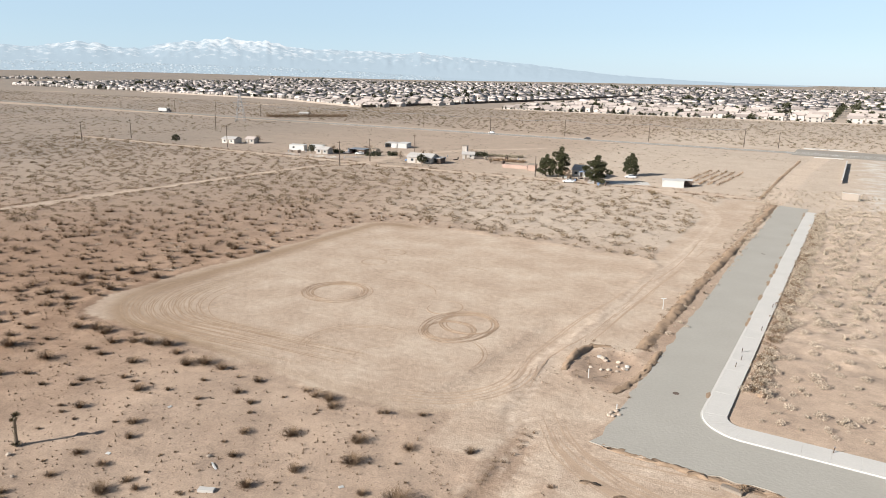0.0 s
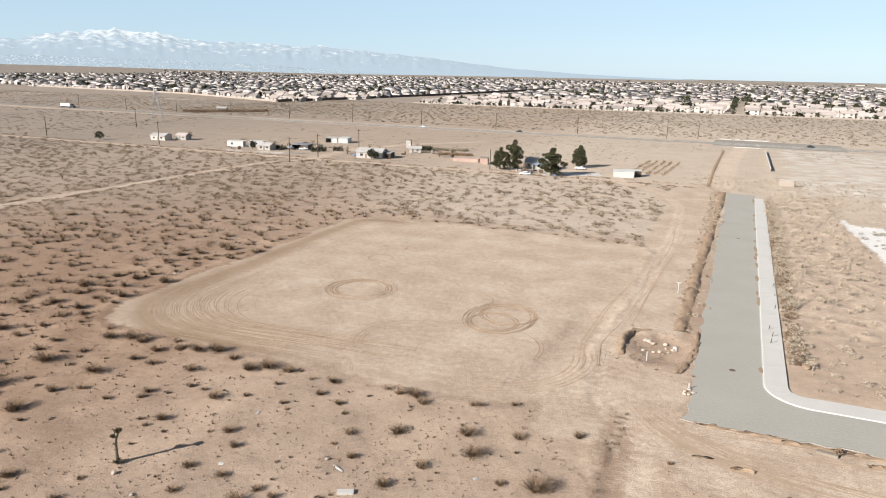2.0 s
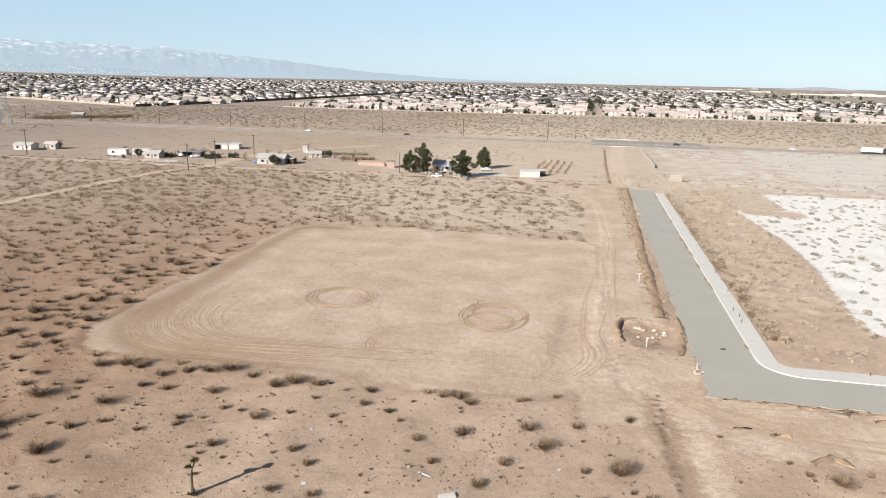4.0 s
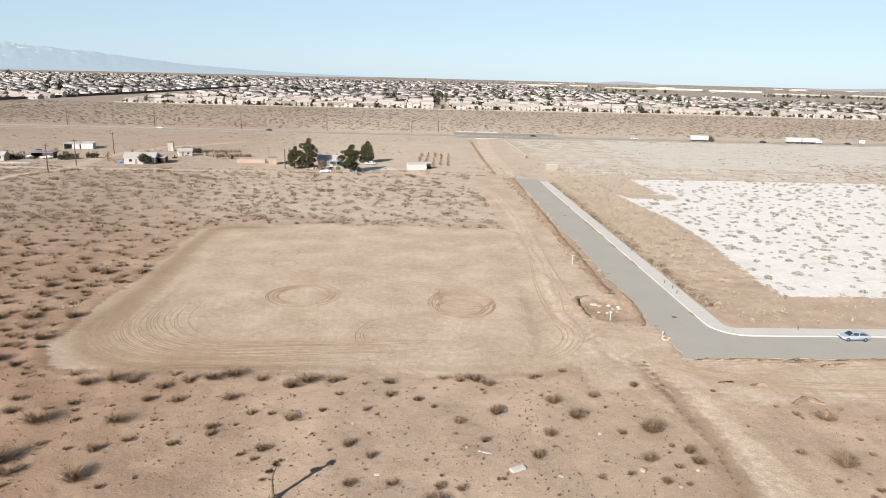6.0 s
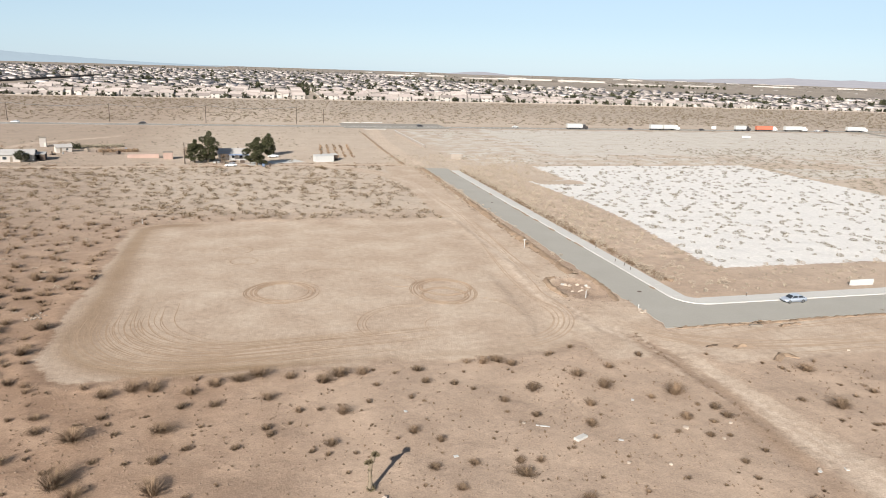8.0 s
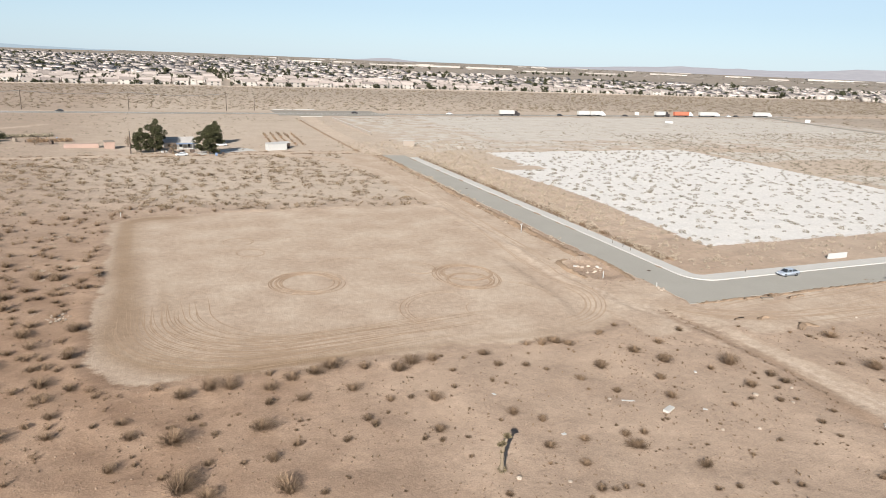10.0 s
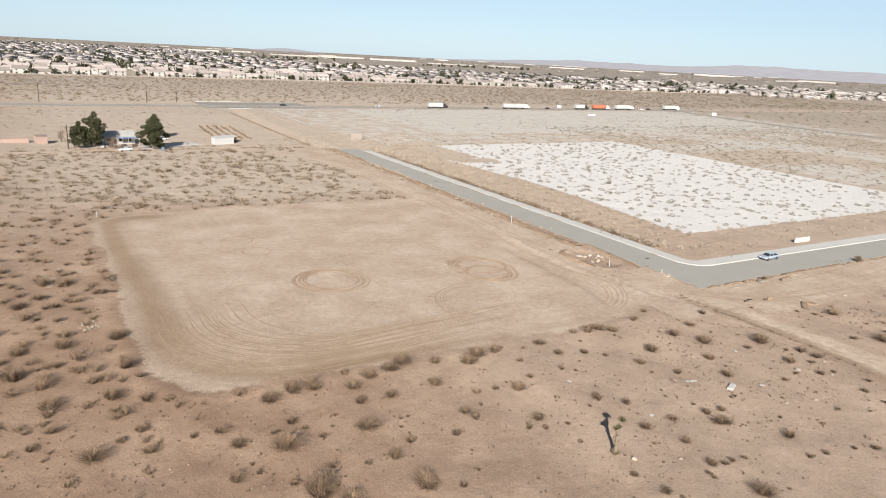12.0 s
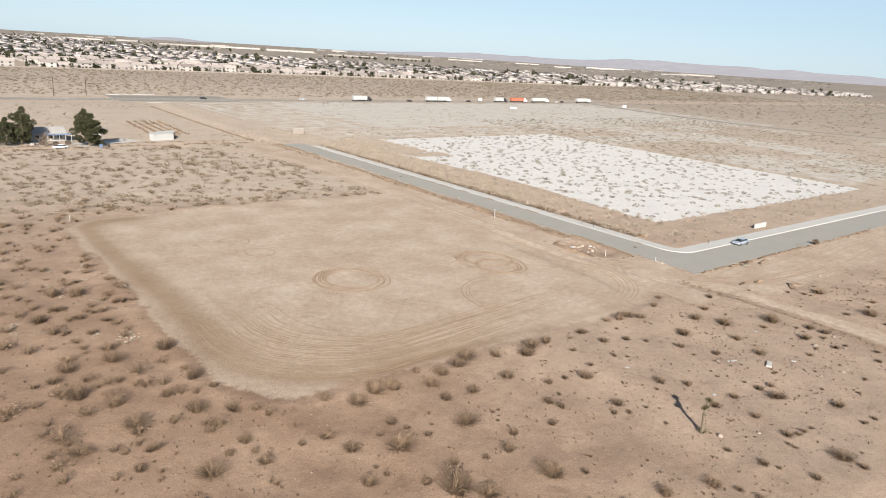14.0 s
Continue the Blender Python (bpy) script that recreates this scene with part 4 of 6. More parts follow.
MIDDLE_SHRUBS = [(-107, 52.2, 3.6), (-106.4, 44.1, 3.8), (-105.8, 62.5, 2.6), (-105, 57.1, 1.5), (-104.4, 41.6, 2.7), (-102.5, 63.9, 2.9), (-100.7, 46.4, 0.9), (-100.3, 63.5, 1.9), (-97.8, 46.3, 1.8), (-97.8, 52.7, 2.9), (-97.4, 40.8, 3.1),
                 (-96.4, 58.4, 1.8), (-95.8, 62.1, 2.5), (-95, 48.3, 1.4), (-93, 63.8, 2.5), (-92.6, 58, 1.8), (-90.5, 32.4, 1.8), (-89.9, 64, 2.5), (-89.8, 47.6, 1.2), (-87.5, 65.4, 3.2), (-86.6, 51.2, 1.5), (-86.2, 49.7, 1.3),
                 (-86.2, 58.8, 2), (-83.4, 64.1, 1.8), (-82.8, 54.8, 1.4), (-81.8, 45.3, 1), (-80.3, 54.4, 1), (-80.2, 44.4, 1), (-79.7, 46.4, 1.8), (-79, 62.5, 2.8), (-77.5, 53.3, 2.1), (-77, 63.7, 2.8), (-74.3, 55.3, 1.1),
                 (-74, 64, 2.1), (-72.7, 59.8, 1.1), (-70.3, 47.2, 1.8), (-69.6, 39.8, 1.6), (-68.9, 55.7, 1), (-68.4, 25.5, 2.4), (-67.8, 35.6, 1.4), (-67.7, 44.9, 1.4), (-66.3, 63.6, 1.9)]
EAST_SHRUBS = [(-66, 59.7, 1.5), (-65.3, 39.8, 1.4), (-62.5, 58.5, 1.5), (-60.9, 36.5, 2.4), (-60.4, 56.5, 1), (-60.3, 39.2, 1.3), (-58.2, 38.7, 1.3), (-57.5, 52.8, 1.4), (-56.2, 31.2, 1.8), (-55.4, 27.3, 1), (-54.9, 48.5, 1.5),
               (-54.8, 64.5, 2.4), (-52.8, 63.3, 1.9), (-52.6, 55.4, 2.1), (-49.3, 45, 1.9), (-47.1, 49.9, 1.7), (-45.9, 65.4, 1), (-45, 58.3, 2.2), (-43.2, 40.7, 1.2), (-42.7, 54.2, 2.7), (-42, 67.3, 1.3), (-39.3, 60.1, 1.8),
               (-38.4, 50.1, 1.4), (-37.1, 44.3, 2), (-34.4, 51, 3.1), (-33, 63.1, 1.6), (-31.7, 43.7, 1.8), (-31.7, 46, 1.8), (-15.5, 43.4, 3.2), (-11.6, 53.7, 2.6)]


def build_shrubs():
    rng = np.random.RandomState(5)
    meshes = []
    for i in range(8):
        tv, tf = low_shrub(rng, 330, 170, 0.024, 0.0095)
        tv = tv * np.array([1.35, 1.35, 1.15])
        meshes.append(array_mesh("desert_shrub", tv, tf, TWIG))
    n = 0
    placed = np.array(WEST_SHRUBS + MIDDLE_SHRUBS + EAST_SHRUBS)
    for x, y, w in placed:
        ob = new("desert_shrub", meshes[n % 8])
        ob.matrix_basis = Matrix.LocRotScale((x, y, z_at(x, y)), Euler((0, 0, rng.uniform(0, 6.28))), (w, w * rng.uniform(0.75, 1.0), w * rng.uniform(0.8, 1.1)))
        tagged(ob, "large dry brown creosote shrub on red soil" if w > 2 else "dry brown creosote shrub on red soil", "shrub", "near desert shrubs")
        n += 1
    near = spread(rng, -150, 20, 26, 68, 3.2, lambda x, y: wild(x, y) * (0.3 + 0.7 * vnoise(x, y, 14, 3)) * np.interp(x, [-90, -50], [1, 0.7]), sizes=(0.6, 2.5))
    near[:, 2] *= np.interp(near[:, 0], [-105, -62], [1.0, 0.62])
    near = near[np.argsort(np.hypot(near[:, 0] + 60, near[:, 1] - 40))]
    clear = np.array([np.min(np.hypot(placed[:, 0] - x, placed[:, 1] - y)) for x, y, _ in near])
    near = near[clear > 1.8]
    known = (near[:, 0] > -118) & (near[:, 0] < -40) & (near[:, 1] > 34)
    near[:, 2] *= np.where(known, 0.5, 1.0)
    rest, near = near[160:], near[:160]
    for x, y, w in near:
        ob = new("desert_shrub", meshes[n % 8])
        ob.matrix_basis = Matrix.LocRotScale((x, y, z_at(x, y)), Euler((0, 0, rng.uniform(0, 6.28))), (w, w, w * rng.uniform(0.7, 1.1)))
        tagged(ob, "small dry brown shrub on red soil", "shrub", "near desert shrubs")
        n += 1
    tuft = [twig_template(rng, 16, 1.0, 0.55, 0.045, 1) for _ in range(5)]
    t = spread(rng, -160, 30, 24, 72, 1.05, lambda x, y: wild(x, y) * (0.1 + 0.8 * vnoise(x, y, 6, 8)), sizes=(0.15, 0.75))
    scatter("dry_weeds", t, tuft, TWIG, "small dry weeds scattered on the soil", "weeds", rng)
    # the field beyond the pad and to its west
    mid = [low_shrub(rng, 26, 46) for _ in range(10)]
    fine = [low_shrub(rng, 110, 110, 0.04, 0.012) for _ in range(10)]
    scatter("near_scrub", rest, fine, TWIG, "dry brown scrub in the near field", "scrub", rng)
    m = np.concatenate([spread(rng, -420, -36, 66, 262, 3.3, lambda x, y: wild(x, y) * (0.5 + 0.5 * vnoise(x, y, 20, 5)), sizes=(1.0, 3.7)),
                        spread(rng, -260, -150, 20, 66, 3.4, lambda x, y: wild(x, y) * 0.8, sizes=(0.7, 2.8)),
                        spread(rng, 0, 140, 24, 60, 6, lambda x, y: 0.4 + 0 * x, sizes=(0.5, 1.5))])
    close = np.hypot(m[:, 0] + 118, m[:, 1] - 92) < 78
    scatter("near_scrub", m[close], fine, TWIG, "dry brown scrub beside the pad", "scrub", rng, 0.9)
    m = m[~close]
    scatter("scrub_field", m, mid, SCRUB, "olive-brown desert scrub over the open field", "scrub", rng, 0.85)
    pl = spread(rng, -300, -36, 100, 262, 4.2, lambda x, y: wild(x, y) * 0.55, sizes=(0.7, 2.0))
    scatter("pale_scrub", pl, mid, STRAW, "pale dry scrub among the darker bushes", "scrub", rng, 0.75)
    nt = spread(rng, -34, 2, 262, 432, 2.6, lambda x, y: 0.5 * (line_d(x, y, NORTH_TRACK) > 4) * smooth(13, 6, line_d(x, y, NORTH_TRACK)), sizes=(0.5, 1.6))
    scatter("pale_weeds", nt, mid, STRAW, "pale dry weeds beside the north track", "weeds", rng)
    w = spread(rng, -240, -36, 66, 262, 2.2, lambda x, y: wild(x, y) * 0.7, sizes=(0.25, 0.8))
    scatter("dry_weeds", w, tuft, SCRUB, "small dry weeds over the open field", "weeds", rng)
    # pale weeds on the dumped earth beside the sidewalk, and north of the street's end
    along = []
    for line in (WEST_ROAD, RANCH_ROAD):
        for (ax, ay), (bx, by) in zip(line, line[1:]):
            n = int(math.hypot(bx - ax, by - ay) * 1.3)
            k, s = rng.uniform(0, 1, n), rng.choice((-1, 1), n) * rng.uniform(2.6, 4.6, n)
            d = np.array([bx - ax, by - ay]) / math.hypot(bx - ax, by - ay)
            along.append(np.stack([ax + (bx - ax) * k - d[1] * s, ay + (by - ay) * k + d[0] * s, rng.uniform(0.6, 2.2, n)], 1))
    scatter("roadside_weeds", np.concatenate(along), mid, TWIG, "dark dry weeds along the dirt roads", "weeds", rng, 0.8)
    p = np.concatenate([spread(rng, -8.3, -6.6, 97, 254, 1.0, lambda x, y: 0.75 * smooth(0.15, 0.5, vnoise(x, y, 9, 14)), sizes=(0.9, 2.4)),
                        spread(rng, -6.8, 11.5, 94, 262, 2.1, lambda x, y: (lot_sd(x, y) > 0) * (0.25 + 0.65 * smooth(108, 150, y)), sizes=(0.8, 2.3)),
                        spread(rng, -30, 30, 260, 300, 1.9, lambda x, y: 0.6 * (street_sd(x, y) > 0.5), sizes=(0.5, 1.4)),
                        spread(rng, 8, 30, 222, 262, 1.9, lambda x, y: (lot_sd(x, y) > -1) * 0.7, sizes=(0.5, 1.3)),
                        spread(rng, -6, 140, 90, 104, 1.9, lambda x, y: 0.8 * smooth(0, 1, vnoise(x, y, 8, 4) * 1.6), sizes=(0.5, 1.4)),
                        spread(rng, -25.5, -22.4, 104, 262, 1.5, lambda x, y: 0.25 + 0.5 * smooth(150, 200, y), sizes=(0.4, 1.5))])
    bushy = [bush_template(rng, 230) for _ in range(6)]
    pale = bushy + [twig_template(rng, 26, 1.0, 0.62, 0.05, 4) for _ in range(2)]
    scatter("pale_weeds", p, pale, STRAW, "pale straw-coloured dry weeds on dumped earth", "weeds", rng)
    # sidewalk and bank rows are extra dense, standing in for shade there
    e = np.concatenate([spread(rng, -8.8, -6.9, 97, 252, 0.7, lambda x, y: 0.6 * smooth(0.1, 0.4, vnoise(x, y, 9, 14)) * (x > -9.2), sizes=(0.9, 2.2)),
                        spread(rng, -25.8, -24.2, 104, 258, 1.0, lambda x, y: 0.5 + 0 * x, sizes=(0.5, 1.3)),
                        spread(rng, -20, 75, 71.2, 72.9, 1.6, lambda x, y: 0.5 * smooth(0.3, 0.7, vnoise(x, y, 7, 24)), sizes=(0.4, 1.2)),
                        spread(rng, -33, -23, 86, 104, 1.9, lambda x, y: 0.35 * (street_sd(x, y) > 0.4), sizes=(0.3, 0.9)),
                        spread(rng, -32, -27, 40, 73, 0.6, lambda x, y: 0.45 * smooth(1.0, 0.2, np.abs(x - np.interp(y, [37, 46.6, 56, 63, 70], [-29.9, -28.8, -29, -29.3, -29.3]))), sizes=(0.25, 1.0)),
                        spread(rng, -37, -30, 53, 61, 0.5, lambda x, y: 0.6 * smooth(0.7, 0.2, line_d(x, y, [(-36.2, 60.6), (-35.3, 59), (-33.2, 56.6), (-31.2, 55)])), sizes=(0.25, 0.7)),
                        spread(rng, -46, -41, 74, 107, 0.8, lambda x, y: 0.3 * smooth(0.8, 0.2, line_d(x, y, [(-45.2, 74), (-43.4, 81), (-42.8, 94), (-42.1, 107)])), sizes=(0.15, 0.4))])
    scatter("dark_weeds", e, mid, TWIG, "dark dry weeds along the street's edges, thickened for their shade", "weeds", rng)
    c = spread(rng, 8, 136, 104, 262, 3.6, lambda x, y: (lot_sd(x, y) < -1) * (0.3 + 0.75 * vnoise(x, y, 16, 6)), sizes=(0.7, 2.3))
    scatter("lot_scrub", c, bushy, SAGE, "grey-green scrub dotting the white lot", "scrub", rng, 0.6)
    g = np.concatenate([spread(rng, -2, 400, 264, 440, 4.5, lambda x, y: 0.35 * smooth(0.35, 0.7, vnoise(x, y, 30, 7)), sizes=(0.8, 2.0)),
                        spread(rng, 136, 356, 90, 330, 3.4, lambda x, y: 0.7 * smooth(0.3, 0.7, vnoise(x, y, 26, 17)) + 0.3, sizes=(0.9, 2.4)),
                        spread(rng, 30, 136, 262, 300, 3.2, lambda x, y: 0.6 * vnoise(x, y, 14, 27) + 0.1, sizes=(0.8, 1.8)),
                        spread(rng, -420, -28, 266, 440, 4.2, lambda x, y: 0.7 * smooth(0.3, 0.75, vnoise(x, y, 24, 37)) * (disturbed(x, y) < 0.75), sizes=(0.6, 2.0))])
    scatter("sparse_scrub", g, [far_bush(rng) for _ in range(6)], SAGE, "sparse tan scrub on graded ground", "scrub", rng)
    far = [far_bush(rng) for _ in range(6)]
    f = np.concatenate([spread(rng, -520, 900, 474, 790, 4.8, lambda x, y: (0.35 + 0.6 * vnoise(x, y, 45, 81)) * (np.abs(y - 474) > 8), sizes=(1.6, 3.8)),
                        spread(rng, -1400, -400, 60, 700, 6, lambda x, y: (0.3 + 0.7 * vnoise(x, y, 60, 82)) * (np.abs(y - HIGHWAY_Y) > 16) * (disturbed(x, y) < 0.5), sizes=(1.4, 3.6)),
                        spread(rng, 400, 1500, 200, 640, 10, lambda x, y: 0.6 + 0 * x, sizes=(1.6, 4.2))])
    scatter("far_scrub", f, far, PLAIN_SCRUB, "dark desert scrub on the plain beyond the highway", "scrub", rng)


build_shrubs()


def tree(name, m, height, width, label, seed, group="", clumps=900, leaf=0.34, lean=0.0, material=None, base=0.12):
    """A trunk with limbs and a crown of needle clumps in uneven lobes."""
    rng = np.random.RandomState(seed)
    root = thing(name, m, label, "tree", group)
    g = Geo().tube((0, 0, -0.2), (lean, 0, height * 0.45), width * 0.035 + 0.12, width * 0.022 + 0.05, 9)
    g.tube((lean, 0, height * 0.45), (lean * 1.4, 0.1, height * 0.85), width * 0.022 + 0.05, 0.04, 7)
    lobes = []
    for i in range(20):
        k = (i + rng.uniform(0, 1)) / 20
        a = i * 2.4 + rng.uniform(-.4, .4)
        zz = height * (base + 0.16 + 0.70 * k)
        rr = width * 0.5 * math.sin(math.pi * (0.22 + 0.70 * k)) * rng.uniform(0.45, 1.05)
        c = np.array([math.cos(a) * rr + lean, math.sin(a) * rr, zz])
        g.tube((lean * 0.8, 0, zz * 0.72), tuple(c), 0.09, 0.03, 5)
        lobes.append((c, width * rng.uniform(0.10, 0.19), height * rng.uniform(0.05, 0.10)))
    lobes.append((np.array([lean + 0.06 * width, 0, height * 0.93]), width * 0.10, height * 0.07))
    lobes.append((np.array([lean, 0, height * 0.55]), width * 0.20, height * 0.22))
    part("trunk", g, BARK, root)
    v, f = [], []
    for i in range(clumps):
        c, r, h = lobes[rng.randint(len(lobes))]
        d = rng.normal(size=3); d /= np.linalg.norm(d)
        p = c + d * np.array([r, r, h]) * rng.uniform(0.55, 1.12)
        for _ in range(3):
            e = rng.normal(size=(2, 3)) * leaf
            k = len(v)
            v += [p, p + e[0] + d * leaf * 0.6, p + e[1] * 0.5 + d * leaf * 0.3]
            f += [(k, k + 1, k + 2)]
    crown = new("crown", array_mesh("crown", np.array(v), np.array(f), material or NEEDLES))
    crown.parent = root
    return root


def at(x, y, turn=0.0):
    return pose(x, y, z_at(x, y), 0, 0, turn)


PINE = "tall dark green pine beside the farmhouse"
tree("pine_tree", at(-108.2, 277), 12.6, 9.0, PINE, 1, "farmhouse pines", 5460, 0.25, lean=0.5, base=-0.04)
tree("pine_tree", at(-113.0, 275), 9.2, 6.5, PINE, 4, "farmhouse pines", 3150, 0.25, base=-0.04)
tree("pine_tree", at(-88.8, 267.5), 11.2, 10.5, "broad dark green pine in front of the farmhouse", 2, "farmhouse pines", 6090, 0.25, base=-0.04)
tree("pine_tree", at(-84.0, 299), 9.8, 7.6, "dark green pine behind the farmhouse", 3, "farmhouse pines", 3990, 0.25, base=-0.04)
tree("round_tree", at(-344, 273.5), 4.2, 4.4, "small dark round tree alone in the field", 6, clumps=400, material=LEAVES)
tree("garden_tree", at(-176.5, 277), 4.2, 5.2, "small green tree in front of the white house", 7, clumps=420, material=LEAVES)
tree("bare_tree", at(-180, 291), 5.0, 6.0, "grey leafless tree behind the white house", 8, clumps=120, leaf=0.2, material=TWIG)
tree("bare_tree", at(-101.5, 272), 4.2, 5.0, "grey leafless tree beside the farmhouse", 9, clumps=120, leaf=0.2, material=TWIG)
tree("bare_tree", at(-305, 300), 4.5, 6.0, "grey leafless tree beside the small house", 10, clumps=160, leaf=0.25, material=TWIG)
tree("garden_tree", at(-247, 281), 4.0, 4.0, "small dark tree in the fenced yard", 11, clumps=300, material=LEAVES)


def joshua():
    """Bare shaggy stem with one fork of spiky leaf heads."""
    root = thing("joshua_tree", at(-76.8, 37.1), "lone young joshua tree with a shaggy stem", "tree")
    rng = np.random.RandomState(3)
    stem = Geo()
    pts = [(0, 0, -0.1), (0.05, 0.02, 1.0), (0.02, 0.08, 2.0), (0.12, 0.05, 3.0)]
    for a, b, r in zip(pts, pts[1:], (0.24, 0.19, 0.18)):
        stem.tube(a, b, r, r * 0.9, 8)
    stem.tube((0.12, 0.05, 2.9), (0.45, 0.1, 3.7), 0.17, 0.14, 7)
    stem.tube((0.05, 0.05, 2.5), (-0.2, 0.12, 2.95), 0.09, 0.07, 7)
    part("trunk", stem, SHAGGY, root)
    for c, n, r in (((0.5, 0.12, 3.85), 190, 0.5), ((-0.24, 0.12, 3.05), 130, 0.42), ((0.12, 0.05, 3.2), 130, 0.42), ((0.02, 0.05, 2.3), 90, 0.3), ((0.04, 0.03, 1.6), 70, 0.26), ((0.1, 0, 0.25), 160, 0.55)):
        v, f = [], []
        for _ in range(n):
            d = rng.normal(size=3); d /= np.linalg.norm(d); d[2] = abs(d[2]) * 0.9 - 0.1
            s = np.cross(d, rng.normal(size=3)); s *= 0.075 / (np.linalg.norm(s) + 1e-6)
            k = len(v)
            v += [np.array(c) - s, np.array(c) + s, np.array(c) + d * r * rng.uniform(0.8, 1.3)]
            f += [(k, k + 1, k + 2)]
        ob = new("leaf_head", array_mesh("leaf_head", np.array(v), np.array(f), YUCCA))
        ob.parent = root


joshua()


def rock_geo(rng, r, flat=0.6):
    bm = bmesh.new()
    bmesh.ops.create_icosphere(bm, subdivisions=1, radius=r)
    g = Geo()
    for v in bm.verts:
        v.co *= rng.uniform(0.75, 1.2)
        v.co.z *= flat
    bm.verts.index_update()
    g.add([v.co for v in bm.verts], [[v.index for v in f.verts] for f in bm.faces])
    bm.free()
    return g


def rock(x, y, r, label, material=None, name="rock", seed=0, group=""):
    rng = np.random.RandomState(seed + int(abs(x * 7 + y * 13)))
    return solid(name, rock_geo(rng, r), material or STONE, pose(x, y, z_at(x, y) + r * 0.3, 0, 0, rng.uniform(0, 360)), label, "rock", group)


rock(-38.5, 42.1, 0.42, "pale rock lying on the red soil")
for _i in range(12):
    rock(-27.5 + 2.4 * math.cos(_i * 2.4), 96.0 + 2.2 * math.sin(_i * 1.9), 0.28 + 0.22 * ((_i * 37) % 10) / 10, "broken white concrete lump in the pit", CONCRETE if _i % 4 == 0 else STONE, "concrete_lump", _i, "rubble in the pit")
for _i in range(5):
    rock(-22.6 + 0.55 * (_i % 3), 80.3 + 0.8 * (_i // 2), 0.32, "white-topped stone beside the street", STONE, "roadside_stone", _i, "stones beside the street")
for _i in range(26):
    rock(-122.0 + (0.4 + 1.5 * ((_i * 29) % 17) / 17) * math.cos(_i * 2.4), 94.2 + (0.4 + 1.4 * ((_i * 29) % 17) / 17) * math.sin(_i * 2.4), 0.12 + 0.05 * (_i % 4), "pale broken stone in a small heap", STONE if _i % 3 else WOOD_GREY, "rubble_stone", _i, "rubble heap")
rock(-75.6, 35.6, 0.35, "pale and dark stone beside the joshua tree", STONE)
for _x, _y in ((-32.5, 42), (-35.5, 39.0), (-44.5, 35.5), (-49.0, 36.5), (-29, 31.5), (-26, 30.8), (0.8, 59), (-71, 33.5), (-57, 47)):
    rock(_x, _y, 0.26, "small pale rock on the soil", STONE, "rock", 3)


def build_pebbles():
    rng = np.random.RandomState(9)
    base = rock_geo(rng, 1.0)
    tv, tf = np.array(base.v), np.array([f for f in base.f])
    s = spread(rng, -135, 0, 26, 68, 1.15, lambda x, y: wild(x, y) * (0.2 + 0.7 * vnoise(x, y, 9, 91)), sizes=(0.04, 0.2))
    scatter("loose_stones", s, [(tv, tf)], PEBBLE, "small loose stones scattered on the soil", "stones", rng)
    s = spread(rng, -34, -21, 84, 104, 0.8, lambda x, y: 0.6 * (street_sd(x, y) > 0.2), sizes=(0.05, 0.26))
    scatter("pit_rubble", s, [(tv, tf)], PEBBLE, "loose rubble in and round the pit", "rubble", rng)
    s = spread(rng, -25, -22.5, 104, 262, 0.9, lambda x, y: 0.5 + 0 * x, sizes=(0.08, 0.24))
    scatter("roadside_stones", s, [(tv, tf)], PEBBLE, "pale stones along the street's edge", "stones", rng)


build_pebbles()

def gutter_dirt():
    """Washed-in earth lying along the gutter."""
    rng = np.random.RandomState(14)
    for i in range(26):
        y = rng.uniform(92, 248)
        g = rock_geo(rng, 1.0, 1.0)
        ob = new("gutter_dirt", g.mesh("gutter_dirt", EARTH))
        ob.matrix_basis = Matrix.LocRotScale((-13.05 + rng.uniform(-0.15, 0.25), y, 0.03), Euler((0, 0, rng.uniform(-0.1, 0.1))), (rng.uniform(0.25, 0.6), rng.uniform(0.8, 2.6), rng.uniform(0.05, 0.12)))
        tagged(ob, "brown earth washed into the street's gutter", "dirt", "dirt in the gutter")


gutter_dirt()

# pale slab and scraps near the joshua tree
solid("concrete_slab", rounded(Geo().box(-0.85, 0.85, -0.36, 0.36, 0, 0.3), 0.04), CONCRETE, pose(-51.9, 42.3, z_at(-51.9, 42.3) - 0.04, 0, 0, 25), "pale concrete slab lying on the soil", "slab")
solid("board", rounded(Geo().box(-0.8, 0.8, -0.12, 0.12, 0, 0.1), 0.02), WHITE, pose(-55, 46.0, z_at(-55, 46), 0, 0, -25), "pale broken board lying on the soil", "board")
solid("dark_planter", rounded(Geo().box(-1.1, 1.1, -0.35, 0.35, 0, 0.35), 0.04), WOOD_GREY, pose(-6.6, 71, z_at(-6.6, 71), 0, 0, -12), "long wooden trough beside the street", "trough")
tree("dead_shrub", at(27.5, 72.2), 1.3, 1.8, "small dark dry shrub beside the street", 16, clumps=260, leaf=0.1, material=TWIG)
tree("dead_shrub", at(-5.6, 71.3), 0.9, 1.2, "small dark shrub beside the trough", 15, clumps=120, leaf=0.08, material=TWIG)


def stake(x, y, h, cross=0.0, label="thin white survey stake", turn=20):
    root = thing("survey_stake", at(x, y, turn), label, "stake", "survey stakes")
    part("post", Geo().box(-0.06, 0.06, -0.06, 0.06, -0.1, h), WHITE, root)
    if cross:
        part("crosspiece", Geo().box(-cross, cross, -0.062, 0.062, h - 0.18, h - 0.02), WHITE, root)


